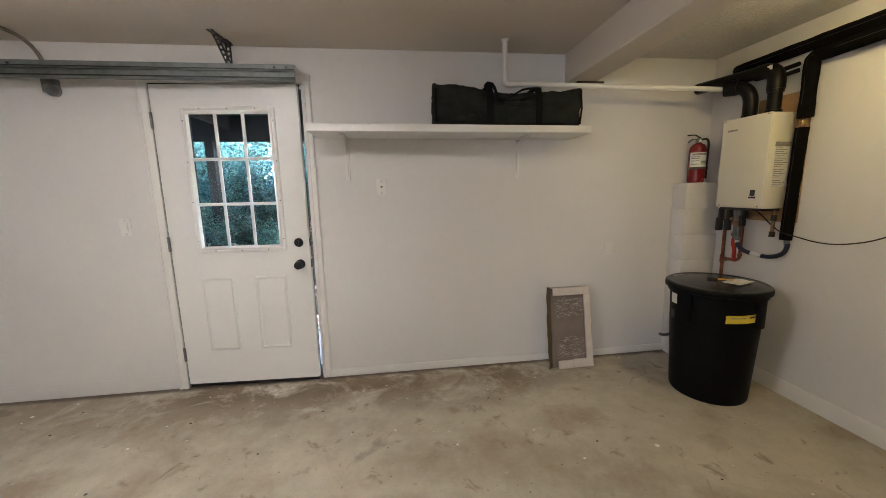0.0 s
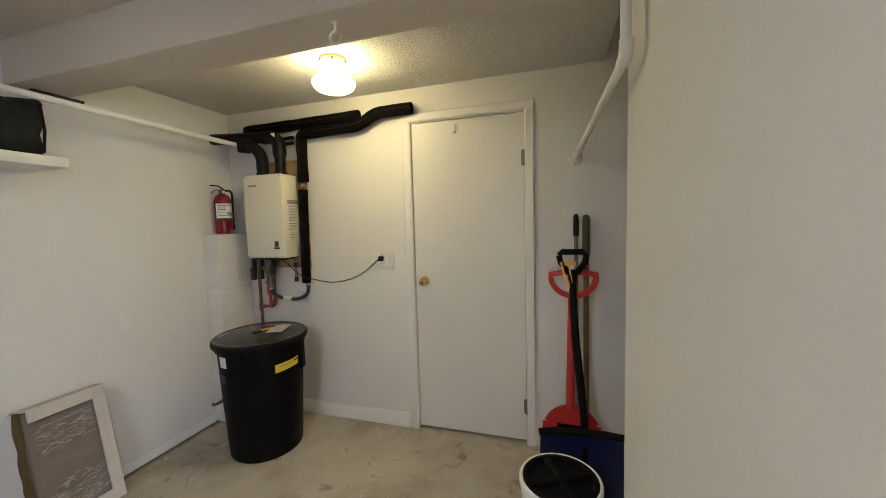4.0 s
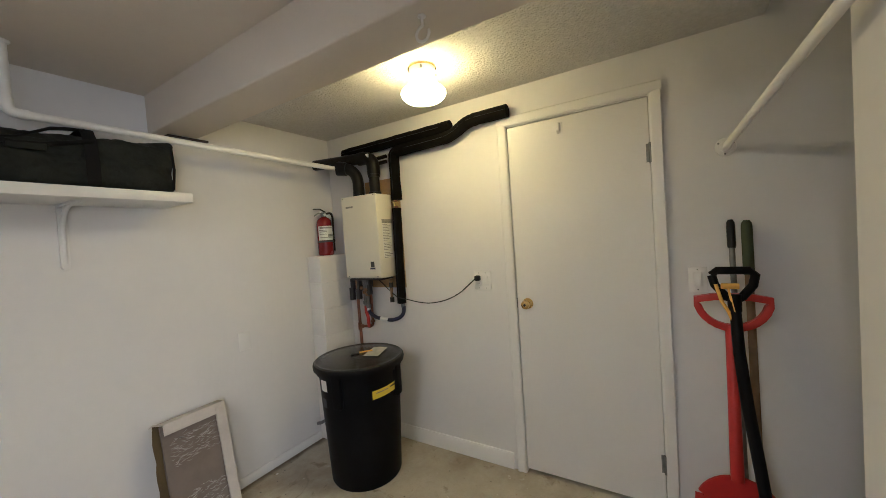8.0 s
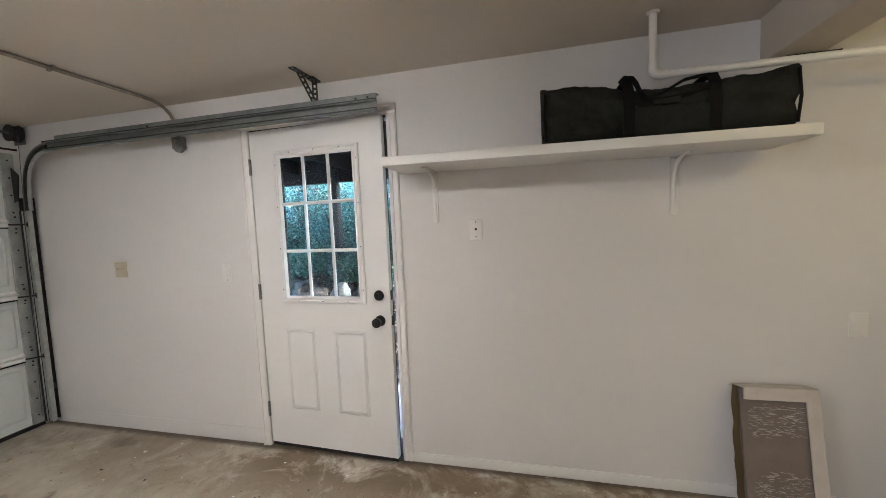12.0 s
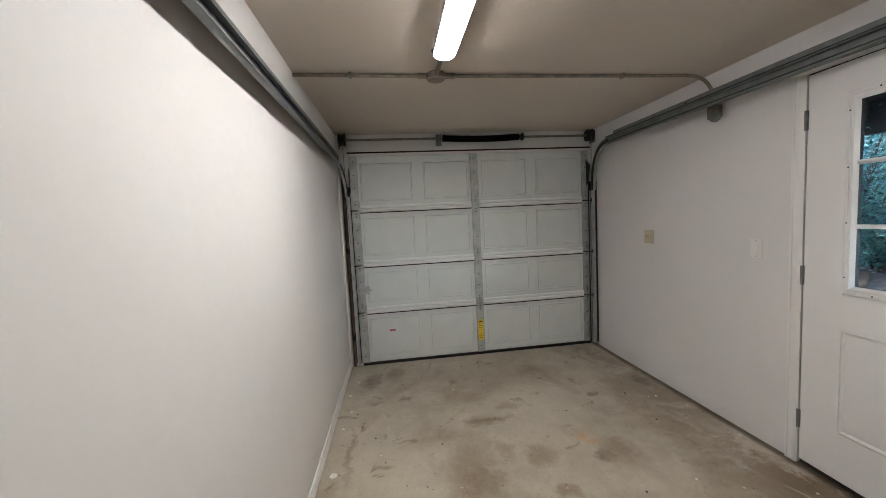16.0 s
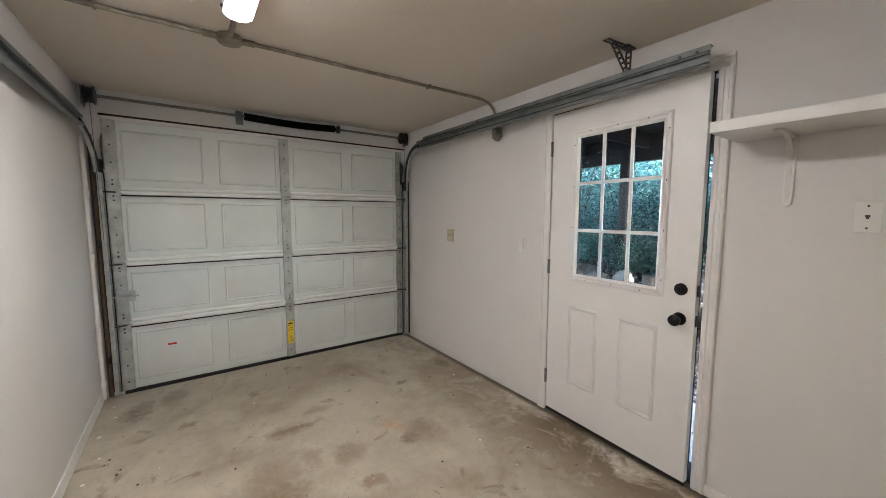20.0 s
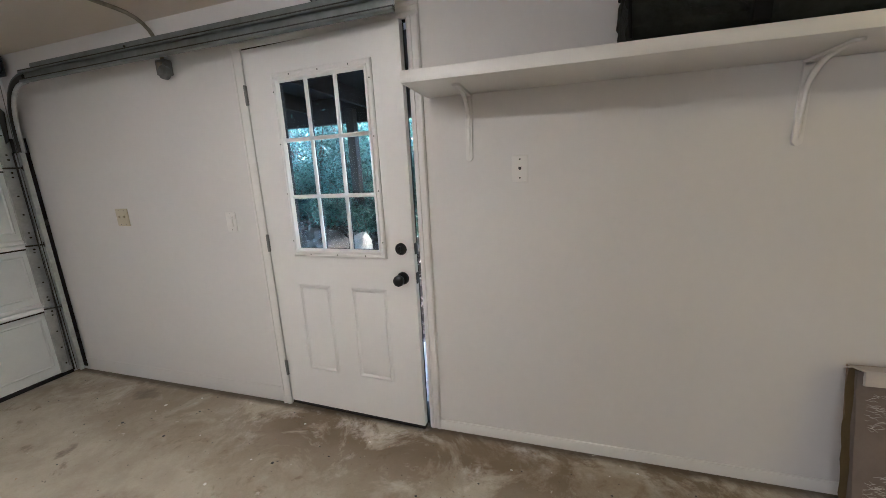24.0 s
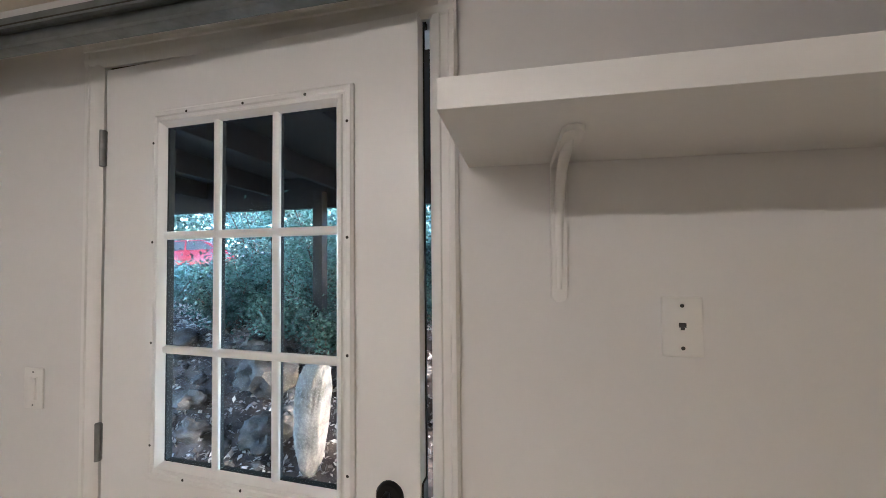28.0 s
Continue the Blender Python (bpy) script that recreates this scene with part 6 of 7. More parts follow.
# ---- black bin with lid ----
def bin_():
    S = Matrix.Diagonal((0.955, 0.955, 1.022, 1.0))
    t = thing("trash_can", "round black plastic utility bin with a dusty lid", "bin", at=pose(2.335, 2.240, 0))
    bm = bmesh.new()
    lathe(bm, [(0, 0.006), (0.205, 0.006), (0.222, 0.0), (0.228, 0.012), (0.250, 0.40), (0.262, 0.655), (0.262, 0.662), (0.276, 0.664), (0.280, 0.690), (0.280, 0.704), (0.262, 0.704), (0.255, 0.66), (0.220, 0.03), (0, 0.02)], n=56)
    bmesh.ops.transform(bm, matrix=S, verts=bm.verts)
    part("body", bm, BINPLASTIC, t)
    bm = bmesh.new()
    lathe(bm, [(0.284, 0.688), (0.290, 0.690), (0.293, 0.706), (0.290, 0.722), (0.278, 0.729), (0.262, 0.724), (0.245, 0.727), (0.12, 0.738), (0, 0.740)], n=56)
    bmesh.ops.transform(bm, matrix=S, verts=bm.verts)
    lid = part("lid", bm, LIDPLASTIC, t, "dusty black lid")
    bm = bmesh.new()
    lathe(bm, [(0.284, 0.687), (0.294, 0.690), (0.2965, 0.706), (0.293, 0.720), (0.288, 0.724), (0.288, 0.700)], n=56)
    bmesh.ops.transform(bm, matrix=S, verts=bm.verts)
    part("rim", bm, BINPLASTIC, lid)
    for a in (radians(194), radians(14), radians(283), radians(103)):
        bm = bmesh.new()
        box(bm, 0.250, 0.288, -0.030, 0.030, 0.505, 0.690, bevel=0.008)
        bmesh.ops.transform(bm, matrix=pose(0, 0, 0, 0, 0, math.degrees(a)), verts=bm.verts)
        bmesh.ops.transform(bm, matrix=S, verts=bm.verts)
        part("handle_fin", bm, BINPLASTIC, t)

    def decal(nm, a0, a1, z0, z1, mt, lab, tilt=0.0, lift=0.0015):
        bm = bmesh.new()
        vs = []
        n = 10
        for k in range(n + 1):
            a = radians(a0 + (a1 - a0) * k / n)
            col = []
            for z in (z0, z1):
                zz = z + tilt * (k / n - 0.5)
                rr = 0.228 + (zz - 0.012) * (0.262 - 0.228) / 0.643 + lift + 0.0065
                col.append(bm.verts.new((rr * math.cos(a), rr * math.sin(a), zz)))
            vs.append(col)
        for a, b in zip(vs, vs[1:]):
            bm.faces.new((a[0], b[0], b[1], a[1]))
        bmesh.ops.transform(bm, matrix=S, verts=bm.verts)
        return part(nm, bm, mt, t, lab)

    decal("warning_label", 239, 282, 0.540, 0.590, YELLOW, "yellow warning sticker", tilt=0.012)
    decal("text_bar", 267, 281, 0.573, 0.582, INK, "", tilt=0.004, lift=0.0022)
    decal("text_bar", 244, 263, 0.568, 0.573, GREYINK, "", tilt=0.004, lift=0.0022)
    decal("label", 163, 176, 0.590, 0.655, LABELWHITE, "white paper label")
    decal("hand_hole", 161, 171, 0.490, 0.545, INK, "dark hand hole")
    # odds and ends lying on the lid
    p = thing("paper_sheet", "crumpled grey paper lying on the bin lid", "paper", at=pose(2.40, 2.155, 0.7555, 0, 0, 20))
    bm = bmesh.new()
    n = 8
    grid = [[bm.verts.new((-0.09 + 0.18 * i / n, -0.05 + 0.10 * j / n, 0.004 + 0.004 * noise.noise(Vector((i * 0.7, j * 0.7, 2))))) for j in range(n + 1)] for i in range(n + 1)]
    for i in range(n):
        for j in range(n):
            bm.faces.new((grid[i][j], grid[i + 1][j], grid[i + 1][j + 1], grid[i][j + 1]))
    part("sheet", bm, GREYPAPER, p)
    k = thing("paint_brush", "small brush with a wooden handle on the bin lid", "brush", at=pose(2.335, 2.235, 0.7575, 0, 0, -35))
    bm = bmesh.new()
    tube(bm, [(0, 0, 0.004), (0.04, 0, 0.005), (0.075, 0, 0.0045), (0.085, 0, 0.004)], [0.006, 0.0045, 0.006, 0.003], 8)
    part("handle", bm, ORANGEWOOD, k)
    bm = bmesh.new()
    box(bm, -0.055, 0, -0.012, 0.012, 0.0, 0.010, bevel=0.004)
    part("bristles", bm, INK, k)
    sp = thing("pipe_stub", "short copper pipe stub by the pier", "pipe")
    bm = bmesh.new()
    tube(bm, [(2.462, 2.74, 0.185), (2.40, 2.70, 0.190), (2.36, 2.70, 0.192)] + [(2.335, 2.70, 0.202)], 0.011, 10)
    part("pipe", bm, DULLSTEEL, sp)


bin_()


# ---- leaning box lid with a packed panel ----
def leaning_box():
    w, h, d = 0.355, 0.615, 0.070
    t = thing("cardboard_box", "open shallow cardboard box with film-wrapped panel leaning on the wall", "cardboard box", at=pose(1.402, 2.642, 0.004, -10.0, 0, 1))
    rnd = random.Random(9)

    def board(nm, x0, x1, y0, y1, z0, z1, mt, lab=""):
        bm = bmesh.new()
        box(bm, x0, x1, y0, y1, z0, z1)
        bmesh.ops.subdivide_edges(bm, edges=bm.edges, cuts=5, use_grid_fill=True)
        for v in bm.verts:
            v.co += Vector((0, 0.004, 0)) * noise.noise(v.co * 9 + Vector((rnd.random(), 0, 0)))
        return part(nm, bm, mt, t, lab)

    board("back", 0.040, w, d - 0.004, d, 0, h, CARD)
    board("panel", 0.046, w - 0.03, 0.024, d - 0.006, 0.012, h - 0.012, CARDGREY, "grey-brown packed panel")
    # rolled edges of the tray
    board("right_edge", w - 0.052, w, 0.0, 0.010, 0.0, h, CARDLIGHT, "pale folded edge")
    board("right_side", w - 0.004, w, 0.0, d, 0.0, h, CARDLIGHT)
    board("top_edge", 0.055, w - 0.052, 0.001, 0.011, h - 0.058, h, CARDLIGHT, "pale folded edge")
    board("top_side", 0.045, w, 0.0, d, h - 0.004, h, CARDLIGHT)
    board("bottom_edge", 0.075, w * 0.55, 0.001, 0.011, 0.0, 0.060, CARDLIGHT, "pale folded edge")
    board("bottom_edge", w * 0.55, w - 0.052, -0.004, 0.006, 0.002, 0.066, CARDLIGHT)
    board("left_side", 0.044, 0.048, 0.040, d, 0.0, h, CARDGREY, "torn brown side")
    # torn flap folded inwards
    bm = bmesh.new()
    n = 14
    a = [bm.verts.new((-0.002 + 0.010 * noise.noise(Vector((k * 0.45, 5, 0))) + 0.016 * (k / n) ** 8, 0.008 + 0.010 * noise.noise(Vector((k * 0.5, 2, 0))), (h + 0.012) * k / n)) for k in range(n + 1)]
    b = [bm.verts.new((0.052 - 0.004 * math.sin(k * 0.9), 0.052 - 0.012 * (k / n), h * k / n)) for k in range(n + 1)]
    a2 = [bm.verts.new(v.co + Vector((0.002, 0.004, 0))) for v in a]
    b2 = [bm.verts.new(v.co + Vector((0.0, 0.004, 0))) for v in b]
    for k in range(n):
        bm.faces.new((a[k], a[k + 1], b[k + 1], b[k]))
        bm.faces.new((a2[k], b2[k], b2[k + 1], a2[k + 1]))
        bm.faces.new((a[k], a2[k], a2[k + 1], a[k + 1]))
        bm.faces.new((b[k], b[k + 1], b2[k + 1], b2[k]))
    part("torn_flap", bm, CARDOLIVE, t, "torn brown flap bent outwards")
    bm = bmesh.new()
    curl = [(-0.004, 0.010, h + 0.004), (0.012, -0.002, h + 0.014), (0.034, -0.006, h + 0.006), (0.058, 0.000, h - 0.004)]
    tube(bm, curl, [0.003, 0.011, 0.012, 0.004], 8, flat=0.35)
    part("torn_corner", bm, CARDLIGHT, t, "torn curled corner")
    # crumpled clear film in two bands: thin ridges
    for z0, z1 in ((0.075, 0.235), (0.385, 0.530)):
        bm = bmesh.new()
        for k in range(150):
            x = rnd.uniform(0.07, w - 0.07)
            z = rnd.uniform(z0, z1)
            ln = rnd.uniform(0.012, 0.04)
            an = rnd.uniform(-0.7, 0.7)
            p0 = Vector((x, 0.0225, z))
            p1 = p0 + Vector((ln * math.cos(an), rnd.uniform(-0.003, 0.001), ln * math.sin(an) * 0.6))
            pm = (p0 + p1) / 2 + Vector((0, -0.002, rnd.uniform(-0.006, 0.006)))
            tube(bm, [p0, pm, p1], [0.0005, 0.0013, 0.0005], 5)
        tagged(part("crumpled_film", bm, PLASTICFILM, t), "clear crumpled plastic film", kind="stuff")


leaning_box()


# ---- tools in the recess ----
def flat_outline(bm, pts, fn, th):
    lo = [bm.verts.new(fn(a, b, 0)) for a, b in pts]
    hi = [bm.verts.new(fn(a, b, th)) for a, b in pts]
    bm.faces.new(lo)
    bm.faces.new(hi[::-1])
    for k in range(len(lo)):
        j = (k + 1) % len(lo)
        bm.faces.new((lo[k], lo[j], hi[j], hi[k]))


def red_pusher():
    t = thing("snow_pusher", "red plastic snow pusher with loop handle leaning on the wall", "snow shovel")
    # loop handle: a flat half ring
    c = Vector((2.582, 0.322, 1.118))
    bm = bmesh.new()
    pts = [c + Vector((0, 0.122, 0.0)), c + Vector((0, 0.06, 0.012)), c + Vector((0, -0.06, 0.012)), c + Vector((0, -0.122, 0.0))]
    pts += [c + Vector((0, -0.120 * math.cos(a), -0.118 * math.sin(a))) for a in [math.pi * k / 14 for k in range(1, 14)]]
    ring = []
    for k, p in enumerate(pts):
        d = (pts[(k + 1) % len(pts)] - pts[k - 1]).normalized()
        n = Vector((1, 0, 0)).cross(d).normalized()
        ring.append([bm.verts.new(p + Vector((x, 0, 0)) + n * q) for x, q in ((-0.013, -0.014), (0.013, -0.014), (0.017, 0), (0.013, 0.014), (-0.013, 0.014), (-0.017, 0))])
    for k in range(len(ring)):
        a, b = ring[k], ring[(k + 1) % len(ring)]
        for j in range(6):
            bm.faces.new((a[j], a[(j + 1) % 6], b[(j + 1) % 6], b[j]))
    part("loop_handle", bm, RED, t)
    bm = bmesh.new()
    tube(bm, [(2.580, 0.330, 1.005), (2.52, 0.336, 0.70), (2.462, 0.342, 0.415)], [0.019, 0.021, 0.023], 12)
    part("shaft", bm, RED, t)
    # round-shouldered blade with a slot
    n = 18
    lean = 0.16

    def fn(a, b, d):
        return (2.405 + lean * b - d, 0.338 + a, 0.012 + b)
    bm = bmesh.new()
    R = 0.155
    outer = [(R * math.cos(math.pi * k / n), 0.255 + 0.165 * math.sin(math.pi * k / n)) for k in range(n + 1)]
    slot_z0, slot_z1, hw = 0.262, 0.322, 0.072
    # build as two side lobes, a top arch and a base, leaving the slot open
    def poly(pts):
        flat_outline(bm, pts, fn, 0.012)
    top = [p for p in outer if p[1] >= slot_z1]
    poly([(hw + 0.04, slot_z1)] + top + [(-hw - 0.04, slot_z1)])
    xr = R * 0.97
    poly([(hw, slot_z0), (xr, slot_z0), (R * 0.94, slot_z1), (hw, slot_z1)])
    poly([(-xr, slot_z0), (-hw, slot_z0), (-hw, slot_z1), (-R * 0.94, slot_z1)])
    poly([(-R, 0.0), (R, 0.0), (R, 0.20), (xr, slot_z0), (-xr, slot_z0), (-R, 0.20)])
    part("blade", bm, RED, t)
    bm = bmesh.new()
    tube(bm, [fn(-R, 0.15, 0.012), fn(R, 0.15, 0.012)], 0.012, 8)
    part("rib", bm, RED, t)
    bm = bmesh.new()
    flat_outline(bm, [(-hw - 0.012, slot_z0 - 0.03), (hw + 0.012, slot_z0 - 0.03), (hw + 0.012, slot_z1 + 0.02), (-hw - 0.012, slot_z1 + 0.02)], lambda a, b, d: (2.424 + lean * b - d, 0.338 + a, 0.012 + b), 0.006)
    part("backing_plate", bm, BINPLASTIC, t, "black plate behind the slot")


red_pusher()


def snow_shovel():
    t = thing("snow_shovel", "snow shovel with black handle and navy blade leaning upright", "snow shovel")
    g = Vector((2.452, 0.331, 1.245))
    bm = bmesh.new()
    pts = [g + Vector((0, 0.066, -0.008)), g + Vector((0, 0.05, 0.010)), g + Vector((0, -0.05, 0.010)), g + Vector((0, -0.066, -0.008)), g + Vector((-0.004, -0.058, -0.045)), g + Vector((-0.008, -0.024, -0.092)), g + Vector((-0.012, 0, -0.105)), g + Vector((-0.008, 0.024, -0.092)), g + Vector((-0.004, 0.058, -0.045)), g + Vector((0, 0.066, -0.008))]
    tube(bm, pts, 0.0155, 10)
    part("grip", bm, BINPLASTIC, t, "black D grip")
    bm = bmesh.new()
    tube(bm, [(2.442, 0.331, 1.165), (2.432, 0.331, 1.10)], [0.024, 0.021], 12)
    part("socket", bm, BINPLASTIC, t)
    bm = bmesh.new()
    pts = [(2.434, 0.331, 1.12), (2.39, 0.329, 0.95), (2.345, 0.318, 0.78), (2.300, 0.300, 0.60), (2.262, 0.288, 0.47), (2.235, 0.288, 0.40), (2.205, 0.29, 0.30)]
    tube(bm, pts, [0.018, 0.019, 0.0195, 0.019, 0.018, 0.018, 0.015], 12)
    part("shaft", bm, BINPLASTIC, t, "black shaft")
    # curved blade
    bm = bmesh.new()
    nz, ny = 12, 10
    y0, y1 = 0.118, 0.498
    lo, hi = [], []
    for i in range(nz + 1):
        v = i / nz
        z = 0.004 + 0.418 * v
        x = 2.120 + 0.085 * v + 0.035 * math.sin(math.pi * v)
        row, row2 = [], []
        for j in range(ny + 1):
            u = j / ny
            w = (u - 0.5) * (1 - 0.06 * v)
            y = (y0 + y1) / 2 + (y1 - y0) * w
            dx = -0.02 * (2 * abs(u - 0.5)) ** 2
            row.append(bm.verts.new((x + dx, y, z + 0.016 * u * v)))
            row2.append(bm.verts.new((x + dx + 0.006, y, z + 0.016 * u * v)))
        lo.append(row)
        hi.append(row2)
    for g2, f in ((lo, 1), (hi, -1)):
        for i in range(nz):
            for j in range(ny):
                q = (g2[i][j], g2[i][j + 1], g2[i + 1][j + 1], g2[i + 1][j])
                bm.faces.new(q if f > 0 else q[::-1])
    for i in range(nz):
        for j in (0, ny):
            bm.faces.new((lo[i][j], lo[i + 1][j], hi[i + 1][j], hi[i][j]))
    for j in range(ny):
        for i in (0, nz):
            bm.faces.new((lo[i][j], lo[i][j + 1], hi[i][j + 1], hi[i][j]))
    part("blade", bm, NAVY, t, "navy blue blade")
    bm = bmesh.new()
    tube(bm, [(2.183, 0.124, 0.446), (2.205, 0.2, 0.440), (2.205, 0.42, 0.430), (2.183, 0.492, 0.426)], 0.017, 10)
    part("top_edge", bm, BINPLASTIC, t, "black rolled edge")
    bm = bmesh.new()
    tube(bm, [(2.150, 0.16, 0.20), (2.150, 0.46, 0.20)], 0.010, 8)
    part("rib", bm, NAVY, t)
    # orange strap looped through the grip
    bm = bmesh.new()
    pts = [(2.430, 0.388, 1.205), (2.420, 0.372, 1.14), (2.416, 0.352, 1.10), (2.414, 0.343, 1.06), (2.416, 0.336, 1.10), (2.428, 0.35, 1.19)]
    tube(bm, pts, 0.006, 8, flat=0.4)
    part("strap", bm, ORANGEWOOD, t, "yellow strap")
    bm = bmesh.new()
    box(bm, 2.428, 2.440, 0.315, 0.372, 1.186, 1.208, bevel=0.004)
    part("tag", bm, ORANGEWOOD, t, "yellow tag")


snow_shovel()


def pole(name, label, top, foot, grip_len, grip_mat, shaft_mat, r, grip_r):
    t = thing(name, label, "broom handle")
    a, b = Vector(top), Vector(foot)
    d = (b - a).normalized()
    bm = bmesh.new()
    tube(bm, [a, a + d * 0.012, a + d * 0.03, a + d * grip_len * 0.9, a + d * grip_len], [grip_r * 0.55, grip_r * 0.9, grip_r, grip_r, grip_r * 0.9], 14)
    part("grip", bm, grip_mat, t)
    bm = bmesh.new()
    tube(bm, [a + d * (grip_len - 0.01), b], r, 12)
    part("shaft", bm, shaft_mat, t)
    return t


pole("long_pole", "grey metal pole with a black grip leaning on the wall", (2.715, 0.300, 1.449), (2.56, 0.300, 0.0), 0.125, BLACKMETAL, DULLSTEEL, 0.011, 0.016)
pole("garden_tool_handle", "wooden tool handle with an olive green grip", (2.712, 0.246, 1.442), (2.58, 0.252, 0.0), 0.235, OLIVE, OLDWOOD, 0.015, 0.020)


def bucket():
    t = thing("bucket", "white plastic bucket with a black screw lid", "bucket", at=pose(1.958, 0.402, 0, 0, 0, 25))
    bm = bmesh.new()
    prof = [(0, 0.004), (0.126, 0.004), (0.132, 0.0), (0.134, 0.01), (0.142, 0.20), (0.146, 0.255), (0.154, 0.262), (0.154, 0.272), (0.147, 0.276), (0.148, 0.290), (0.156, 0.297), (0.156, 0.306), (0.149, 0.311), (0.150, 0.325), (0.160, 0.333), (0.161, 0.352), (0.156, 0.358), (0.148, 0.340), (0, 0.335)]
    lathe(bm, prof, n=48)
    part("pail", bm, BUCKET, t)
    bm = bmesh.new()
    lathe(bm, [(0.160, 0.352), (0.1635, 0.356), (0.1635, 0.372), (0.158, 0.378), (0.150, 0.376)], n=48)
    part("lid_ring", bm, BUCKET, t, "white snap ring")
    bm = bmesh.new()
    lathe(bm, [(0.1495, 0.360), (0.1495, 0.377), (0.143, 0.381), (0.132, 0.379), (0.126, 0.356), (0.03, 0.354), (0.022, 0.376), (0, 0.377)], n=48)
    lid = part("lid", bm, BINPLASTIC, t, "black screw lid")
    for k in range(4):
        bm = bmesh.new()
        box(bm, 0.018, 0.134, -0.014, 0.014, 0.352, 0.377, bevel=0.006)
        bmesh.ops.transform(bm, matrix=pose(0, 0, 0, 0, 0, 90 * k), verts=bm.verts)
        part("spoke", bm, BINPLASTIC, lid)
    bm = bmesh.new()
    pts = [(0.157 * math.cos(a), 0.157 * math.sin(a), 0.285 - 0.165 * math.sin(a * 1.0)) for a in [math.pi * k / 14 for k in range(15)]]
    pts = [(x * 1.02, -abs(y) * 1.03, z) for x, y, z in pts]
    tube(bm, pts, 0.0028, 6)
    part("bail", bm, GALV, t, "wire handle")
    for s in (-1, 1):
        bm = bmesh.new()
        box(bm, s * 0.150 - 0.012, s * 0.150 + 0.012, -0.016, 0.016, 0.268, 0.303, bevel=0.004)
        part("ear", bm, BUCKET, t)


bucket()


def dustpan():
    t = thing("dustpan", "white plastic dustpan standing against the wall", "dustpan", at=pose(1.655, SOUTH + 0.006, 0.0, 0, 0, 0))
    bm = bmesh.new()
    n = 10
    pts = [(-0.11, 0.0), (0.11, 0.0), (0.10, 0.22)] + [(0.10 * math.cos(math.pi * k / n), 0.22 + 0.04 * math.sin(math.pi * k / n)) for k in range(1, n)] + [(-0.10, 0.22)]
    flat_outline(bm, pts, lambda a, b, d: (a, 0.062 - 0.16 * b + d, b), 0.004)
    part("pan", bm, BUCKET, t)
    bm = bmesh.new()
    tube(bm, [(0, 0.026, 0.24), (0.0, 0.020, 0.30), (0.0, 0.016, 0.39)], [0.014, 0.013, 0.016], 10, flat=0.6)
    part("handle", bm, BUCKET, t)


dustpan()


# ---- grit and crumbs on the slab ----
def grit(name, n, seed, region, mt, smin, smax, label):
    rnd = random.Random(seed)
    bm = bmesh.new()
    for _ in range(n):
        x, y = rnd.uniform(*region[0]), rnd.uniform(*region[1])
        if rnd.random() < 0.4:
            y = rnd.choice((rnd.uniform(2.35, 2.8), rnd.uniform(0.25, 0.6)))
        s = rnd.uniform(smin, smax) * (1 if rnd.random() < 0.85 else 1.8)
        k = rnd.randint(4, 6)
        a0 = rnd.random() * 6
        top = [bm.verts.new((x + s * 0.7 * math.cos(a0 + 2 * math.pi * i / k), y + s * 0.55 * math.sin(a0 + 2 * math.pi * i / k), s * 0.35)) for i in range(k)]
        bot = [bm.verts.new((x + s * math.cos(a0 + 2 * math.pi * i / k), y + s * 0.8 * math.sin(a0 + 2 * math.pi * i / k), 0.0006)) for i in range(k)]
        bm.faces.new(top)
        for i in range(k):
            j = (i + 1) % k
            bm.faces.new((bot[i], bot[j], top[j], top[i]))
    return tagged(part(name, bm, mt), label, "debris", kind="stuff")


grit("dark_grit", 280, 3, ((-3.0, 2.2), (0.35, 2.78)), INK, 0.002, 0.006, "dark grit and crumbs scattered on the concrete floor")
grit("pale_chips", 60, 5, ((-3.0, 2.2), (0.25, 2.78)), LABELWHITE, 0.003, 0.009, "pale paint chips scattered on the concrete floor")

c = thing("paint_chip", "white flake of paint lying on the floor", "debris", at=pose(-1.645, 0.268, 0.0005))
bm = bmesh.new()
flat_outline(bm, [(-0.02, -0.012), (0.006, -0.022), (0.024, -0.004), (0.014, 0.018), (-0.012, 0.020)], lambda a, b, d: (a, b, d + 0.1 * abs(a)), 0.003)
part("flake", bm, LABELWHITE, c)

for k, (x, y) in enumerate(((-3.05, 0.27), (-2.86, 0.30), (-2.62, 0.25), (-2.35, 0.29), (-2.12, 0.26), (-1.22, 2.2), (-2.05, 2.62), (1.62, 1.78), (0.95, 1.25))):
    c = thing("paint_chip", "small white flake of paint lying on the floor", "debris", at=pose(x, y, 0.0005, 0, 0, 50 * k))
    bm = bmesh.new()
    q = 0.35 + 0.25 * (k * 7 % 5) / 5
    flat_outline(bm, [(-0.02 * q, -0.012 * q), (0.006 * q, -0.022 * q), (0.024 * q, -0.004 * q), (0.014 * q, 0.018 * q), (-0.012 * q, 0.020 * q)], lambda a, d, e: (a, d, e + 0.1 * abs(a)), 0.002)
    part("flake", bm, LABELWHITE, c)

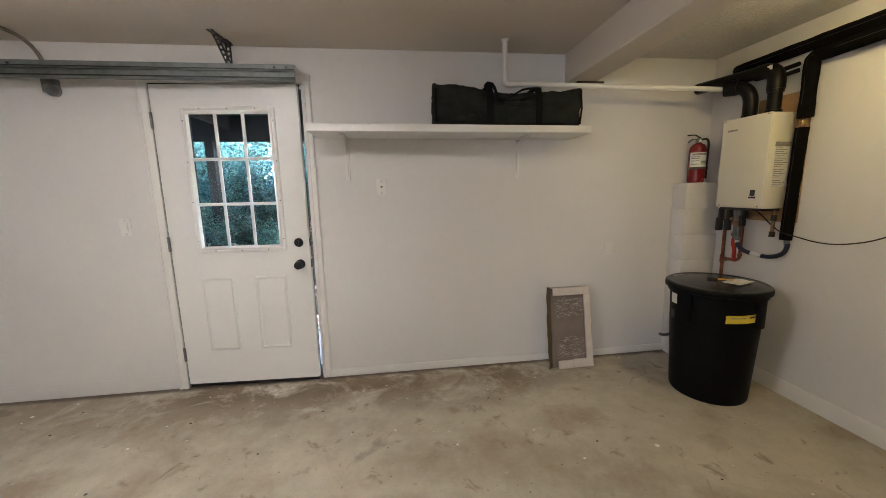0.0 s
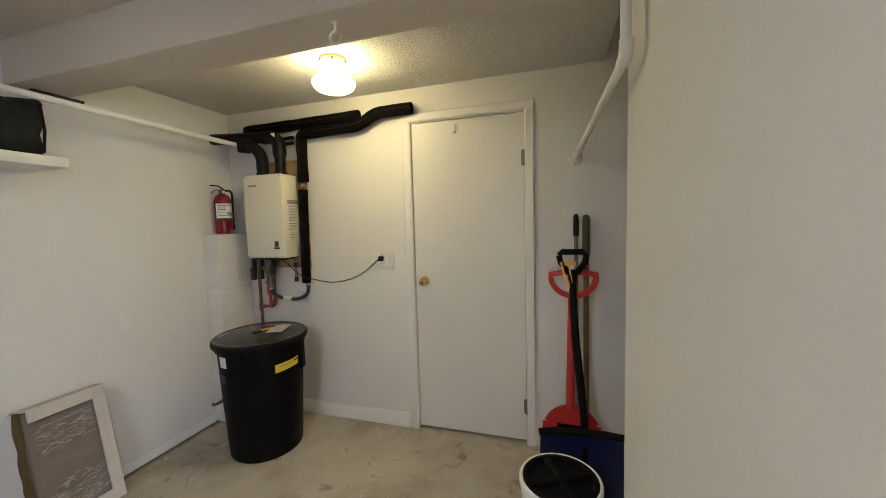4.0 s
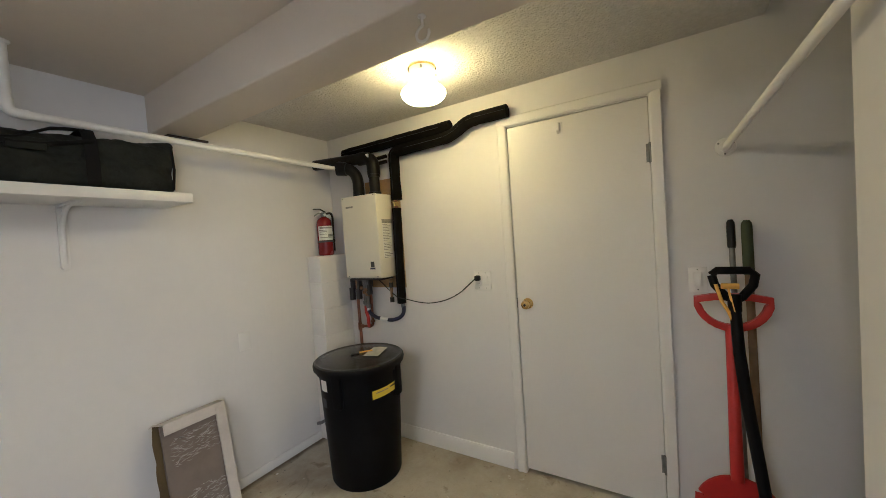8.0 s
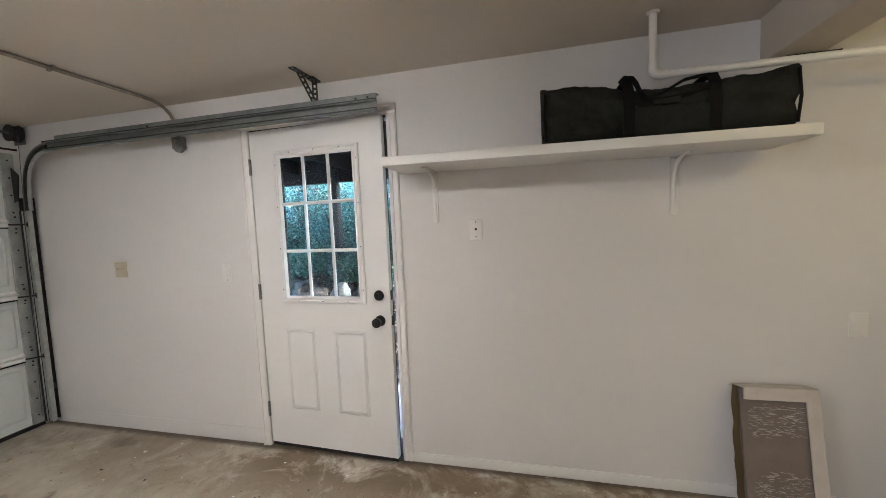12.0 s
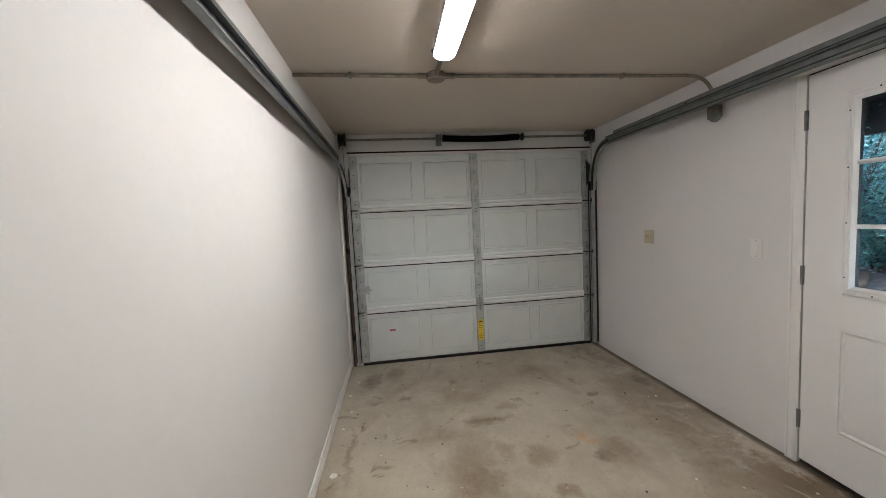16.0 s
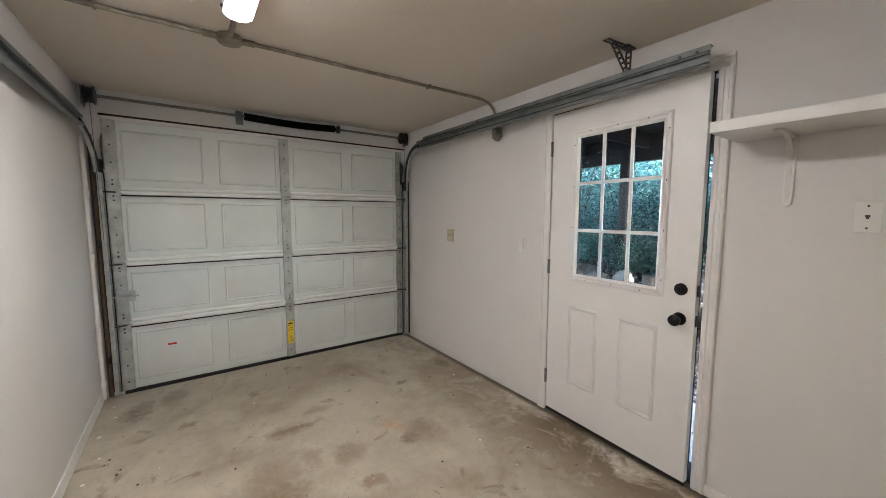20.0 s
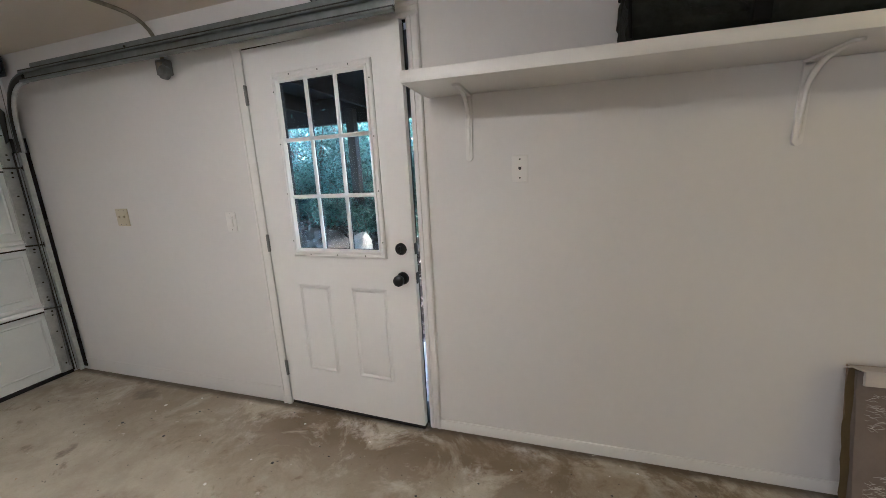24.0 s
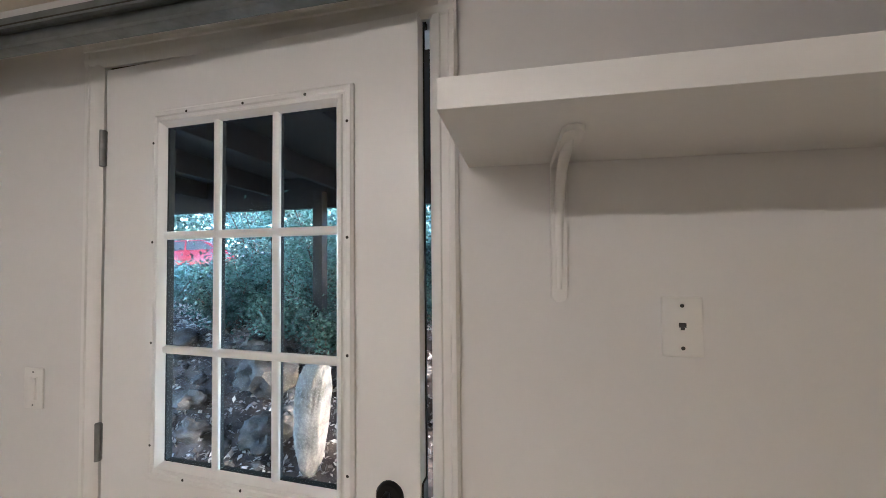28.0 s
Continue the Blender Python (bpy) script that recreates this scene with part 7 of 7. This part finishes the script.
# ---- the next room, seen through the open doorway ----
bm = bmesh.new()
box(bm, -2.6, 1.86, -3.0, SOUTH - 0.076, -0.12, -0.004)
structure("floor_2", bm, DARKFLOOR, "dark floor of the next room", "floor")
bm = bmesh.new()
box(bm, -2.7, -2.6, -3.0, SOUTH - 0.076, -0.12, 2.45)
box(bm, -2.7, -2.1, -3.1, -3.0, -0.12, 2.45)
box(bm, -0.75, 1.79, -3.1, -3.0, -0.12, 2.45)
box(bm, -2.1, -0.75, -3.1, -3.0, -0.12, 0.9)
box(bm, -2.1, -0.75, -3.1, -3.0, 2.05, 2.45)
box(bm, 1.69, 1.79, -3.0, -0.64, -0.12, 2.45)
# unseen slab added behind the opening to keep sky light out
box(bm, -2.2, -0.65, -3.2, -3.1, 0.8, 2.15)
structure("wall_next_room", bm, ROOMWALL, "pale grey walls of the next room", "wall")
bm = bmesh.new()
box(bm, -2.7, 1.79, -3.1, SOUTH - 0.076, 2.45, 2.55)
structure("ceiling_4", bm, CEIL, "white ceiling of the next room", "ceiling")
bm = bmesh.new()
prof = [(0, 0), (0.014, 0), (0.014, 0.10), (0.006, 0.12), (0, 0.12)]
extrude_profile(bm, prof, (-2.6, -2.99, 0), (-2.6, 0.05, 0), (1, 0, 0), (0, 0, 1))
structure("baseboard_5", bm, TRIM, "white baseboard in the next room", "baseboard")
# unseen area lamp added to light the next room; no window opens there
wl = bpy.data.lights.new("next_room_fill", "AREA")
wl.shape, wl.size, wl.size_y, wl.energy, wl.color = "RECTANGLE", 1.35, 1.1, 1.5, (1.0, 0.84, 0.68)
wlo = new("next_room_fill", wl)
wlo.matrix_world = look((-1.425, -3.04, 1.475), (-1.425, 0, 1.3))


def trestle_table():
    t = thing("work_table", "white table top resting on a white trestle in the next room", "table")
    bm = bmesh.new()
    box(bm, -2.35, -1.28, -2.75, -1.35, 0.725, 0.75, bevel=0.003)
    part("tabletop", bm, DOORPAINT, t)
    bm = bmesh.new()
    box(bm, -1.42, -1.30, -2.70, -1.40, 0.60, 0.725, bevel=0.003)
    part("apron", bm, DOORPAINT, t)
    for y in (-1.52, -2.55):
        for s in (-1, 1):
            bm = bmesh.new()
            flat_outline(bm, [(-0.045, 0.0), (0.045, 0.0), (0.035, 0.72), (-0.035, 0.72)], lambda a, b, d: (-1.36 + s * (0.20 - 0.24 * b) + a, y + d, -0.003 + b), 0.045)
            part("leg", bm, DOORPAINT, t)
        bm = bmesh.new()
        box(bm, -1.50, -1.22, y - 0.002, y + 0.02, 0.42, 0.50, bevel=0.002)
        part("cross_bar", bm, DOORPAINT, t)
    c = thing("carton", "orange-brown cardboard carton on the floor of the next room", "box")
    bm = bmesh.new()
    box(bm, -2.45, -1.75, -2.3, -1.0, -0.003, 0.30, bevel=0.004)
    part("carton_body", bm, BOXBROWN, c)
    b = thing("aluminium_bar", "short grey bar lying on the white table", "bar")
    bm = bmesh.new()
    box(bm, -1.75, -1.70, -2.5, -1.75, 0.7505, 0.775, bevel=0.004)
    part("bar", bm, DULLSTEEL, b)
    b = thing("metal_offcut", "small flat metal offcut on the white table", "metal bar")
    bm = bmesh.new()
    box(bm, -1.50, -1.38, -1.75, -1.55, 0.7505, 0.768, bevel=0.003)
    part("bar", bm, DULLSTEEL, b)


trestle_table()


# ---- outside: covered way, bank, shrubs, trees ----
def bank_z(x, y):
    """Height of the ground outside: a rough bank that climbs away from the wall."""
    k = min(1.0, max(0.0, (y - 4.12) / 1.25))
    h = -0.07 + 0.97 * k * k * (3 - 2 * k) + 0.05 * max(0.0, y - 5.4)
    rough = min(1.0, max(0.0, (y - 3.95) / 0.3))
    h += rough * (0.10 * noise.noise(Vector((x * 0.8, y * 0.8, 0))) + 0.045 * noise.noise(Vector((x * 3.1, y * 3.1, 2))) + 0.03 * noise.noise(Vector((x * 8, y * 8, 5))))
    return h


def ground():
    bm = bmesh.new()
    xs = [-400, -60, -20, -12] + [-8 + 0.09 * k for k in range(145)] + [6, 12, 30, 80, 400]
    ys = [NORTH + 0.14 + 0.075 * k for k in range(80)] + [9.5, 11, 14, 20, 40, 120, 500]
    g = [[bm.verts.new((x, y, bank_z(x, y) if y < 60 else bank_z(x, 60))) for y in ys] for x in xs]
    for i in range(len(xs) - 1):
        for j in range(len(ys) - 1):
            bm.faces.new((g[i][j], g[i + 1][j], g[i + 1][j + 1], g[i][j + 1]))
    structure("ground", bm, SOIL, "brown earth bank covered in leaf litter", "ground")
    # the rest of the ground round the house, below the floors
    bm = bmesh.new()
    box(bm, -400, 400, -400, NORTH + 0.14, -0.6, -0.13)
    structure("ground_2", bm, SOIL, "bare earth round the house", "ground")

    bm = bmesh.new()
    box(bm, -6.0, 3.3, NORTH + 0.142, 3.86, -0.12, -0.022, bevel=0.008)
    structure("pavement", bm, PORCHSLAB, "pale concrete walk outside under the porch roof", "pavement")


ground()


def porch():
    t = thing("porch_roof", "dark stained porch roof with joists and edge beam", "porch roof")
    bm = bmesh.new()
    box(bm, -7, 3.5, NORTH + 0.14, 5.35, 2.36, 2.42)
    part("deck", bm, POSTWOOD, t)
    for k in range(13):
        x = -6.6 + 0.8 * k
        bm = bmesh.new()
        box(bm, x, x + 0.045, NORTH + 0.145, 5.28, 2.19, 2.36, bevel=0.003, seg=1)
        part("joist", bm, POSTWOOD, t)
    bm = bmesh.new()
    box(bm, -7, 3.5, 5.28, 5.36, 2.05, 2.36, bevel=0.004, seg=1)
    part("edge_beam", bm, POSTWOOD, t)
    for x in (-1.98, 1.3, -5.2):
        p = thing("porch_post", "dark stained timber porch post on a concrete foot", "post")
        bm = bmesh.new()
        z0 = bank_z(x, 5.2) + 0.05
        box(bm, x - 0.050, x + 0.050, 5.15, 5.25, z0, 2.19, bevel=0.006)
        part("post", bm, POSTWOOD, p)
        bm = bmesh.new()
        box(bm, x - 0.085, x + 0.085, 5.115, 5.285, z0 - 0.35, z0, bevel=0.02)
        part("foot", bm, ROCK, p, "concrete foot")


porch()


def stone(name, label, c, r, seed, mt, squash=(1, 1, 0.7), rugged=1.0):
    bm = bmesh.new()
    bmesh.ops.create_icosphere(bm, subdivisions=4, radius=1.0)
    for v in bm.verts:
        n = 0.42 * noise.noise(v.co * 1.3 + Vector((seed, 0, 0))) + 0.18 * (0.3 - abs(noise.noise(v.co * 2.2 + Vector((0, 0, seed))))) + 0.10 * noise.noise(v.co * 4 + Vector((0, seed, 0))) + 0.035 * noise.noise(v.co * 11)
        v.co = Vector((v.co.x * squash[0], v.co.y * squash[1], v.co.z * squash[2])) * (r * (1 + n * rugged))
    ob = part(name, bm, mt)
    ob.location = c
    tagged(ob, label, "rock", group="boulders on the bank")
    return ob


def standing_boulder():
    """A blunt slab of pale stone, broader at the head than at the foot."""
    bm = bmesh.new()
    bmesh.ops.create_icosphere(bm, subdivisions=5, radius=1.0)
    for v in bm.verts:
        c = Vector([math.copysign(abs(q) ** 0.72, q) for q in v.co])
        n = 1 + 0.10 * noise.noise(v.co * 1.4 + Vector((4, 0, 0))) + 0.05 * noise.noise(v.co * 3.4) + 0.02 * noise.noise(v.co * 9)
        q = (c.z + 1) / 2
        v.co = Vector((c.x * (0.085 + 0.045 * q) + 0.05 * q * q, c.y * 0.10, c.z * 0.40)) * n
    ob = part("boulder", bm, PALEROCK)
    ob.location = (-1.555, 4.36, 0.43)
    tagged(ob, "tall pale boulder standing on the bank", "rock", group="boulders on the bank")


standing_boulder()
rnd = random.Random(21)
for k, (x, y, z, r, q) in enumerate(((-2.25, 4.84, 0.58, 0.215, 1.15), (-2.58, 5.06, 0.72, 0.11, 1.2), (-1.98, 4.52, 0.22, 0.17, 1.0), (-2.85, 4.62, 0.36, 0.10, 1.5), (-2.62, 4.42, 0.22, 0.09, 1.3))):
    stone("boulder", "weathered grey-brown boulder half sunk in the bank", (x, y, z), r, 7.7 + k, ROCK, (q, 1.0, 0.82), 1.35)
rocks = [(-3.4, 5.0, 0.20), (-1.05, 4.9, 0.15), (-2.5, 4.2, 0.07), (-1.2, 4.25, 0.07), (-0.6, 4.7, 0.15)]
rocks += [(rnd.uniform(-3.3, -1.0), rnd.uniform(4.1, 5.1), rnd.uniform(0.025, 0.075)) for _ in range(60)]
for k, (x, y, r) in enumerate(rocks):
    if abs(x + 1.55) < 0.24 and y < 4.75:
        continue
    q = rnd.uniform(0.8, 1.5)
    stone("boulder", "grey weathered stone on the leaf-strewn bank", (x, y, bank_z(x, y) + r * 0.05), r, 3.1 + k, ROCK, (q, 1.0, rnd.uniform(0.5, 0.8)))


def stump():
    t = thing("tree_stump", "grey weathered tree stump beside the pale boulder", "stump")
    x, y = -1.42, 4.86
    z = bank_z(x, y)
    bm = bmesh.new()
    rings = []
    for k in range(9):
        q = k / 8
        rings.append([bm.verts.new((x + (0.15 - 0.03 * q) * (1 + 0.12 * noise.noise(Vector((3 * math.cos(a), 3 * math.sin(a), q)))) * math.cos(a), y + (0.15 - 0.03 * q) * (1 + 0.12 * noise.noise(Vector((3 * math.cos(a), 3 * math.sin(a), q)))) * math.sin(a), z - 0.1 + 0.30 * q)) for a in [2 * math.pi * i / 28 for i in range(28)]])
    for a, d in zip(rings, rings[1:]):
        for i in range(28):
            bm.faces.new((a[i], a[(i + 1) % 28], d[(i + 1) % 28], d[i]))
    bm.faces.new(rings[-1])
    part("trunk", bm, BARK, t)


stump()


def scatter_leaves(name, pts, size, mt, seed, label, cat, kind="", up=0.4):
    """Small folded leaves at the given points, in one mesh."""
    r = random.Random(seed)
    verts, faces = [], []
    for p in pts:
        s = size * r.uniform(0.6, 1.35)
        d = Vector((r.gauss(0, 1), r.gauss(0, 1), r.gauss(0, 0.6))).normalized()
        n = Vector((r.gauss(0, 1), r.gauss(0, 1), r.gauss(up, 0.6))).normalized()
        w = d.cross(n).normalized()
        n = w.cross(d)
        i = len(verts)
        p = Vector(p)
        verts += [p, p + d * s * 0.5 + w * s * 0.28 + n * s * 0.06, p + d * s, p + d * s * 0.5 - w * s * 0.28 + n * s * 0.06]
        faces += [(i, i + 1, i + 2), (i, i + 2, i + 3)]
    me = bpy.data.meshes.new(name)
    me.from_pydata([tuple(v) for v in verts], [], faces)
    me.materials.append(mt)
    ob = new(name, me)
    return tagged(ob, label, cat, kind=kind) if label else ob


pts = []
r2 = random.Random(8)
for _ in range(24000):
    x, y = r2.uniform(-5, 1.2), r2.uniform(3.0, 6.4)
    pts.append((x, y, bank_z(x, y) + 0.012))
scatter_leaves("leaf_litter", pts, 0.052, LITTER, 4, "dry brown leaf litter covering the bank", "leaf litter", "stuff", up=2.0)


def shrub(x, y, h, w, seed, mt, n, size):
    t = thing("shrub", "green leafy shrub growing on the bank" if mt is LEAF else "dark green leafy shrub growing on the bank", "shrub")
    r = random.Random(seed)
    z0 = bank_z(x, y)
    tips = []
    bm = bmesh.new()
    for k in range(9):
        a = r.random() * 6.28
        q = r.uniform(0.2, 1.0) * w
        e = Vector((x + q * math.cos(a), y + q * math.sin(a), z0 + h * r.uniform(0.6, 1.0)))
        b = Vector((x + 0.05 * math.cos(a), y + 0.05 * math.sin(a), z0 - 0.05))
        mid = b.lerp(e, 0.5) + Vector((0, 0, h * 0.12))
        tube(bm, [b, mid, e], [0.016, 0.010, 0.003], 5)
        tips += [b.lerp(mid, 0.6), mid, mid.lerp(e, 0.5), e]
    part("stems", bm, BARK, t)
    P = []
    for _ in range(n):
        c = r.choice(tips)
        P.append((c.x + r.gauss(0, w * 0.22), c.y + r.gauss(0, w * 0.22), max(z0 + 0.03, c.z + r.gauss(0, h * 0.13))))
    ob = scatter_leaves("leaves", P, size, mt, seed + 1, "", "")
    ob.parent = t


shr = [(-1.78, 5.02, 0.34, 0.36), (-2.35, 5.12, 0.36, 0.40), (-1.28, 4.98, 0.30, 0.30), (-2.95, 5.2, 0.45, 0.4), (-3.1, 5.9, 1.7, 0.75), (-2.5, 6.2, 1.5, 0.8), (-4.4, 5.8, 0.45, 0.9), (-1.6, 6.0, 0.9, 0.7), (-0.9, 6.1, 1.0, 0.8), (-0.2, 5.9, 1.1, 0.8), (0.7, 6.2, 1.4, 0.8), (-2.2, 5.55, 0.55, 0.45), (-1.45, 5.5, 0.5, 0.45), (-3.0, 5.5, 0.7, 0.5), (-5.4, 6.2, 0.45, 1.0), (-0.7, 5.45, 0.55, 0.5), (-3.6, 7.2, 1.5, 1.1), (-2.6, 7.6, 2.4, 1.1), (-1.2, 8.0, 2.2, 1.1), (-5.8, 7.8, 0.45, 1.3), (0.3, 7.6, 2.3, 1.2)]
for k, (x, y, h, w) in enumerate(shr):
    shrub(x, y, h, w, 50 + k, LEAF if k % 3 else LEAFDARK, (5200 if h > 0.6 else 3200) if y < 7 else 5200, 0.036 if y < 6 else 0.055)


def tree(x, y, h, spread, seed, n=8500):
    t = thing("tree", "tall broadleaf tree with a thin trunk outside", "tree")
    r = random.Random(seed)
    z0 = bank_z(x, y)
    bm = bmesh.new()
    lean = Vector((r.uniform(-0.4, 0.4), r.uniform(-0.3, 0.3), 0))
    trunk = [Vector((x, y, z0 - 0.1)) + lean * q + Vector((0.05 * math.sin(q * 6 + seed), 0, h * q)) for q in [i / 8 for i in range(9)]]
    tube(bm, trunk, [0.11 * (1 - 0.85 * i / 8) + 0.01 for i in range(9)], 9)
    part("trunk", bm, BARK, t)
    tips = []
    bm = bmesh.new()
    for k in range(16):
        i = r.randint(2, 8)
        b = trunk[i]
        a = r.random() * 6.28
        L = spread * r.uniform(0.5, 1.0)
        e = b + Vector((L * math.cos(a), L * math.sin(a), L * r.uniform(0.0, 0.6)))
        m = b.lerp(e, 0.5) + Vector((0, 0, 0.1 * L))
        tube(bm, [b, m, e], [0.035, 0.02, 0.006], 6)
        tips += [m, m.lerp(e, 0.5), e]
    part("limb", bm, BARK, t)
    P = []
    for _ in range(n):
        c = r.choice(tips)
        P.append((c.x + r.gauss(0, 0.42), c.y + r.gauss(0, 0.42), c.z + r.gauss(0, 0.32)))
    ob = scatter_leaves("crown", P, 0.082, LEAF if seed % 2 else LEAFDARK, seed + 7, "", "")
    ob.parent = t


# last two are unseen, added to the east to dapple the sunlight
for k, (x, y, h, s) in enumerate(((-4.6, 8.8, 6.0, 1.8), (-2.9, 9.4, 6.5, 2.0), (-1.3, 9.0, 6.0, 1.8), (-6.5, 9.8, 6.5, 2.0), (0.6, 9.6, 6.0, 2.0), (-6.9, 11.4, 6.0, 2.0), (-3.8, 12.0, 8.0, 2.6), (-7.2, 13.0, 8.0, 2.8), (-0.6, 12.5, 8.0, 2.6), (-13.5, 11.0, 7.5, 2.6), (2.8, 11.5, 7.5, 2.6), (-5.6, 16.0, 9.5, 3.2), (-1.8, 16.5, 9.5, 3.2), (-10, 17.0, 9.5, 3.4), (-14, 14, 8.5, 3.2), (6.6, 2.6, 6.0, 1.9), (8.9, 2.0, 6.5, 2.1))):
    tree(x, y, h, s, 300 + k)


def parked_car():
    t = thing("car", "red hatchback parked on the road beyond the shrubs", "car", at=pose(-14.6, 15.6, 1.02, 0, 0, 28))
    n = 22
    side = [(-2.0, 0.30), (-2.02, 0.62), (-1.92, 0.86), (-1.2, 0.95), (-0.55, 1.38), (0.75, 1.44), (1.45, 1.02), (1.95, 0.90), (2.05, 0.55), (2.0, 0.30)]
    bm = bmesh.new()
    rings = []
    for w, q in ((-0.84, 0.94), (-0.78, 1.0), (0.78, 1.0), (0.84, 0.94)):
        rings.append([bm.verts.new((x * q, w * (1 - 0.16 * max(0.0, z - 0.9)), 0.3 + (z - 0.3) * q)) for x, z in side])
    for a, b in zip(rings, rings[1:]):
        for k in range(len(side)):
            j = (k + 1) % len(side)
            bm.faces.new((a[k], a[j], b[j], b[k]))
    bm.faces.new(rings[0])
    bm.faces.new(rings[-1][::-1])
    body = part("body", bm, EXTRED, t, "glossy red body")
    for s in (-1, 1):
        bm = bmesh.new()
        flat_outline(bm, [(-1.02, 0.97), (-0.50, 1.33), (0.05, 1.36), (0.05, 0.98)], lambda a, b, d: (a, s * (0.846 - 0.16 * max(0.0, b - 0.9) + d), b), 0.006)
        part("window", bm, INK, body, "dark side window")
        bm = bmesh.new()
        flat_outline(bm, [(0.12, 0.98), (0.12, 1.36), (0.68, 1.38), (1.20, 1.04)], lambda a, b, d: (a, s * (0.846 - 0.16 * max(0.0, b - 0.9) + d), b), 0.006)
        part("window", bm, INK, body, "dark side window")
        for x in (-1.25, 1.3):
            bm = bmesh.new()
            tube(bm, [(x, s * 0.66, 0.31), (x, s * 0.85, 0.31)], 0.31, n)
            wh = part("wheel", bm, RUBBER, t, "black tyre")
            bm = bmesh.new()
            tube(bm, [(x, s * 0.851, 0.31), (x, s * 0.86, 0.31)], 0.19, n)
            part("rim", bm, STILE, wh, "grey rim")
        bm = bmesh.new()
        box(bm, 1.93, 2.06, s * 0.62 - 0.12, s * 0.62 + 0.12, 0.66, 0.80, bevel=0.02)
        part("headlight", bm, WHITETAG, t, "pale headlight")


parked_car()

# far woods: one mass of foliage that closes the view between the trunks
r3 = random.Random(77)
pts = []
for _ in range(46000):
    x = r3.uniform(-26, 9)
    top = 10 + 2.5 * noise.noise(Vector((x * 0.25, 0, 0))) + 1.0 * noise.noise(Vector((x * 0.9, 3, 0)))
    pts.append((x, r3.uniform(18, 23), 0.8 + (top - 0.8) * r3.random() ** 0.8))
scatter_leaves("far_woods", pts, 0.32, LEAFDARK, 78, "distant green woods behind the trees", "woods", "stuff")
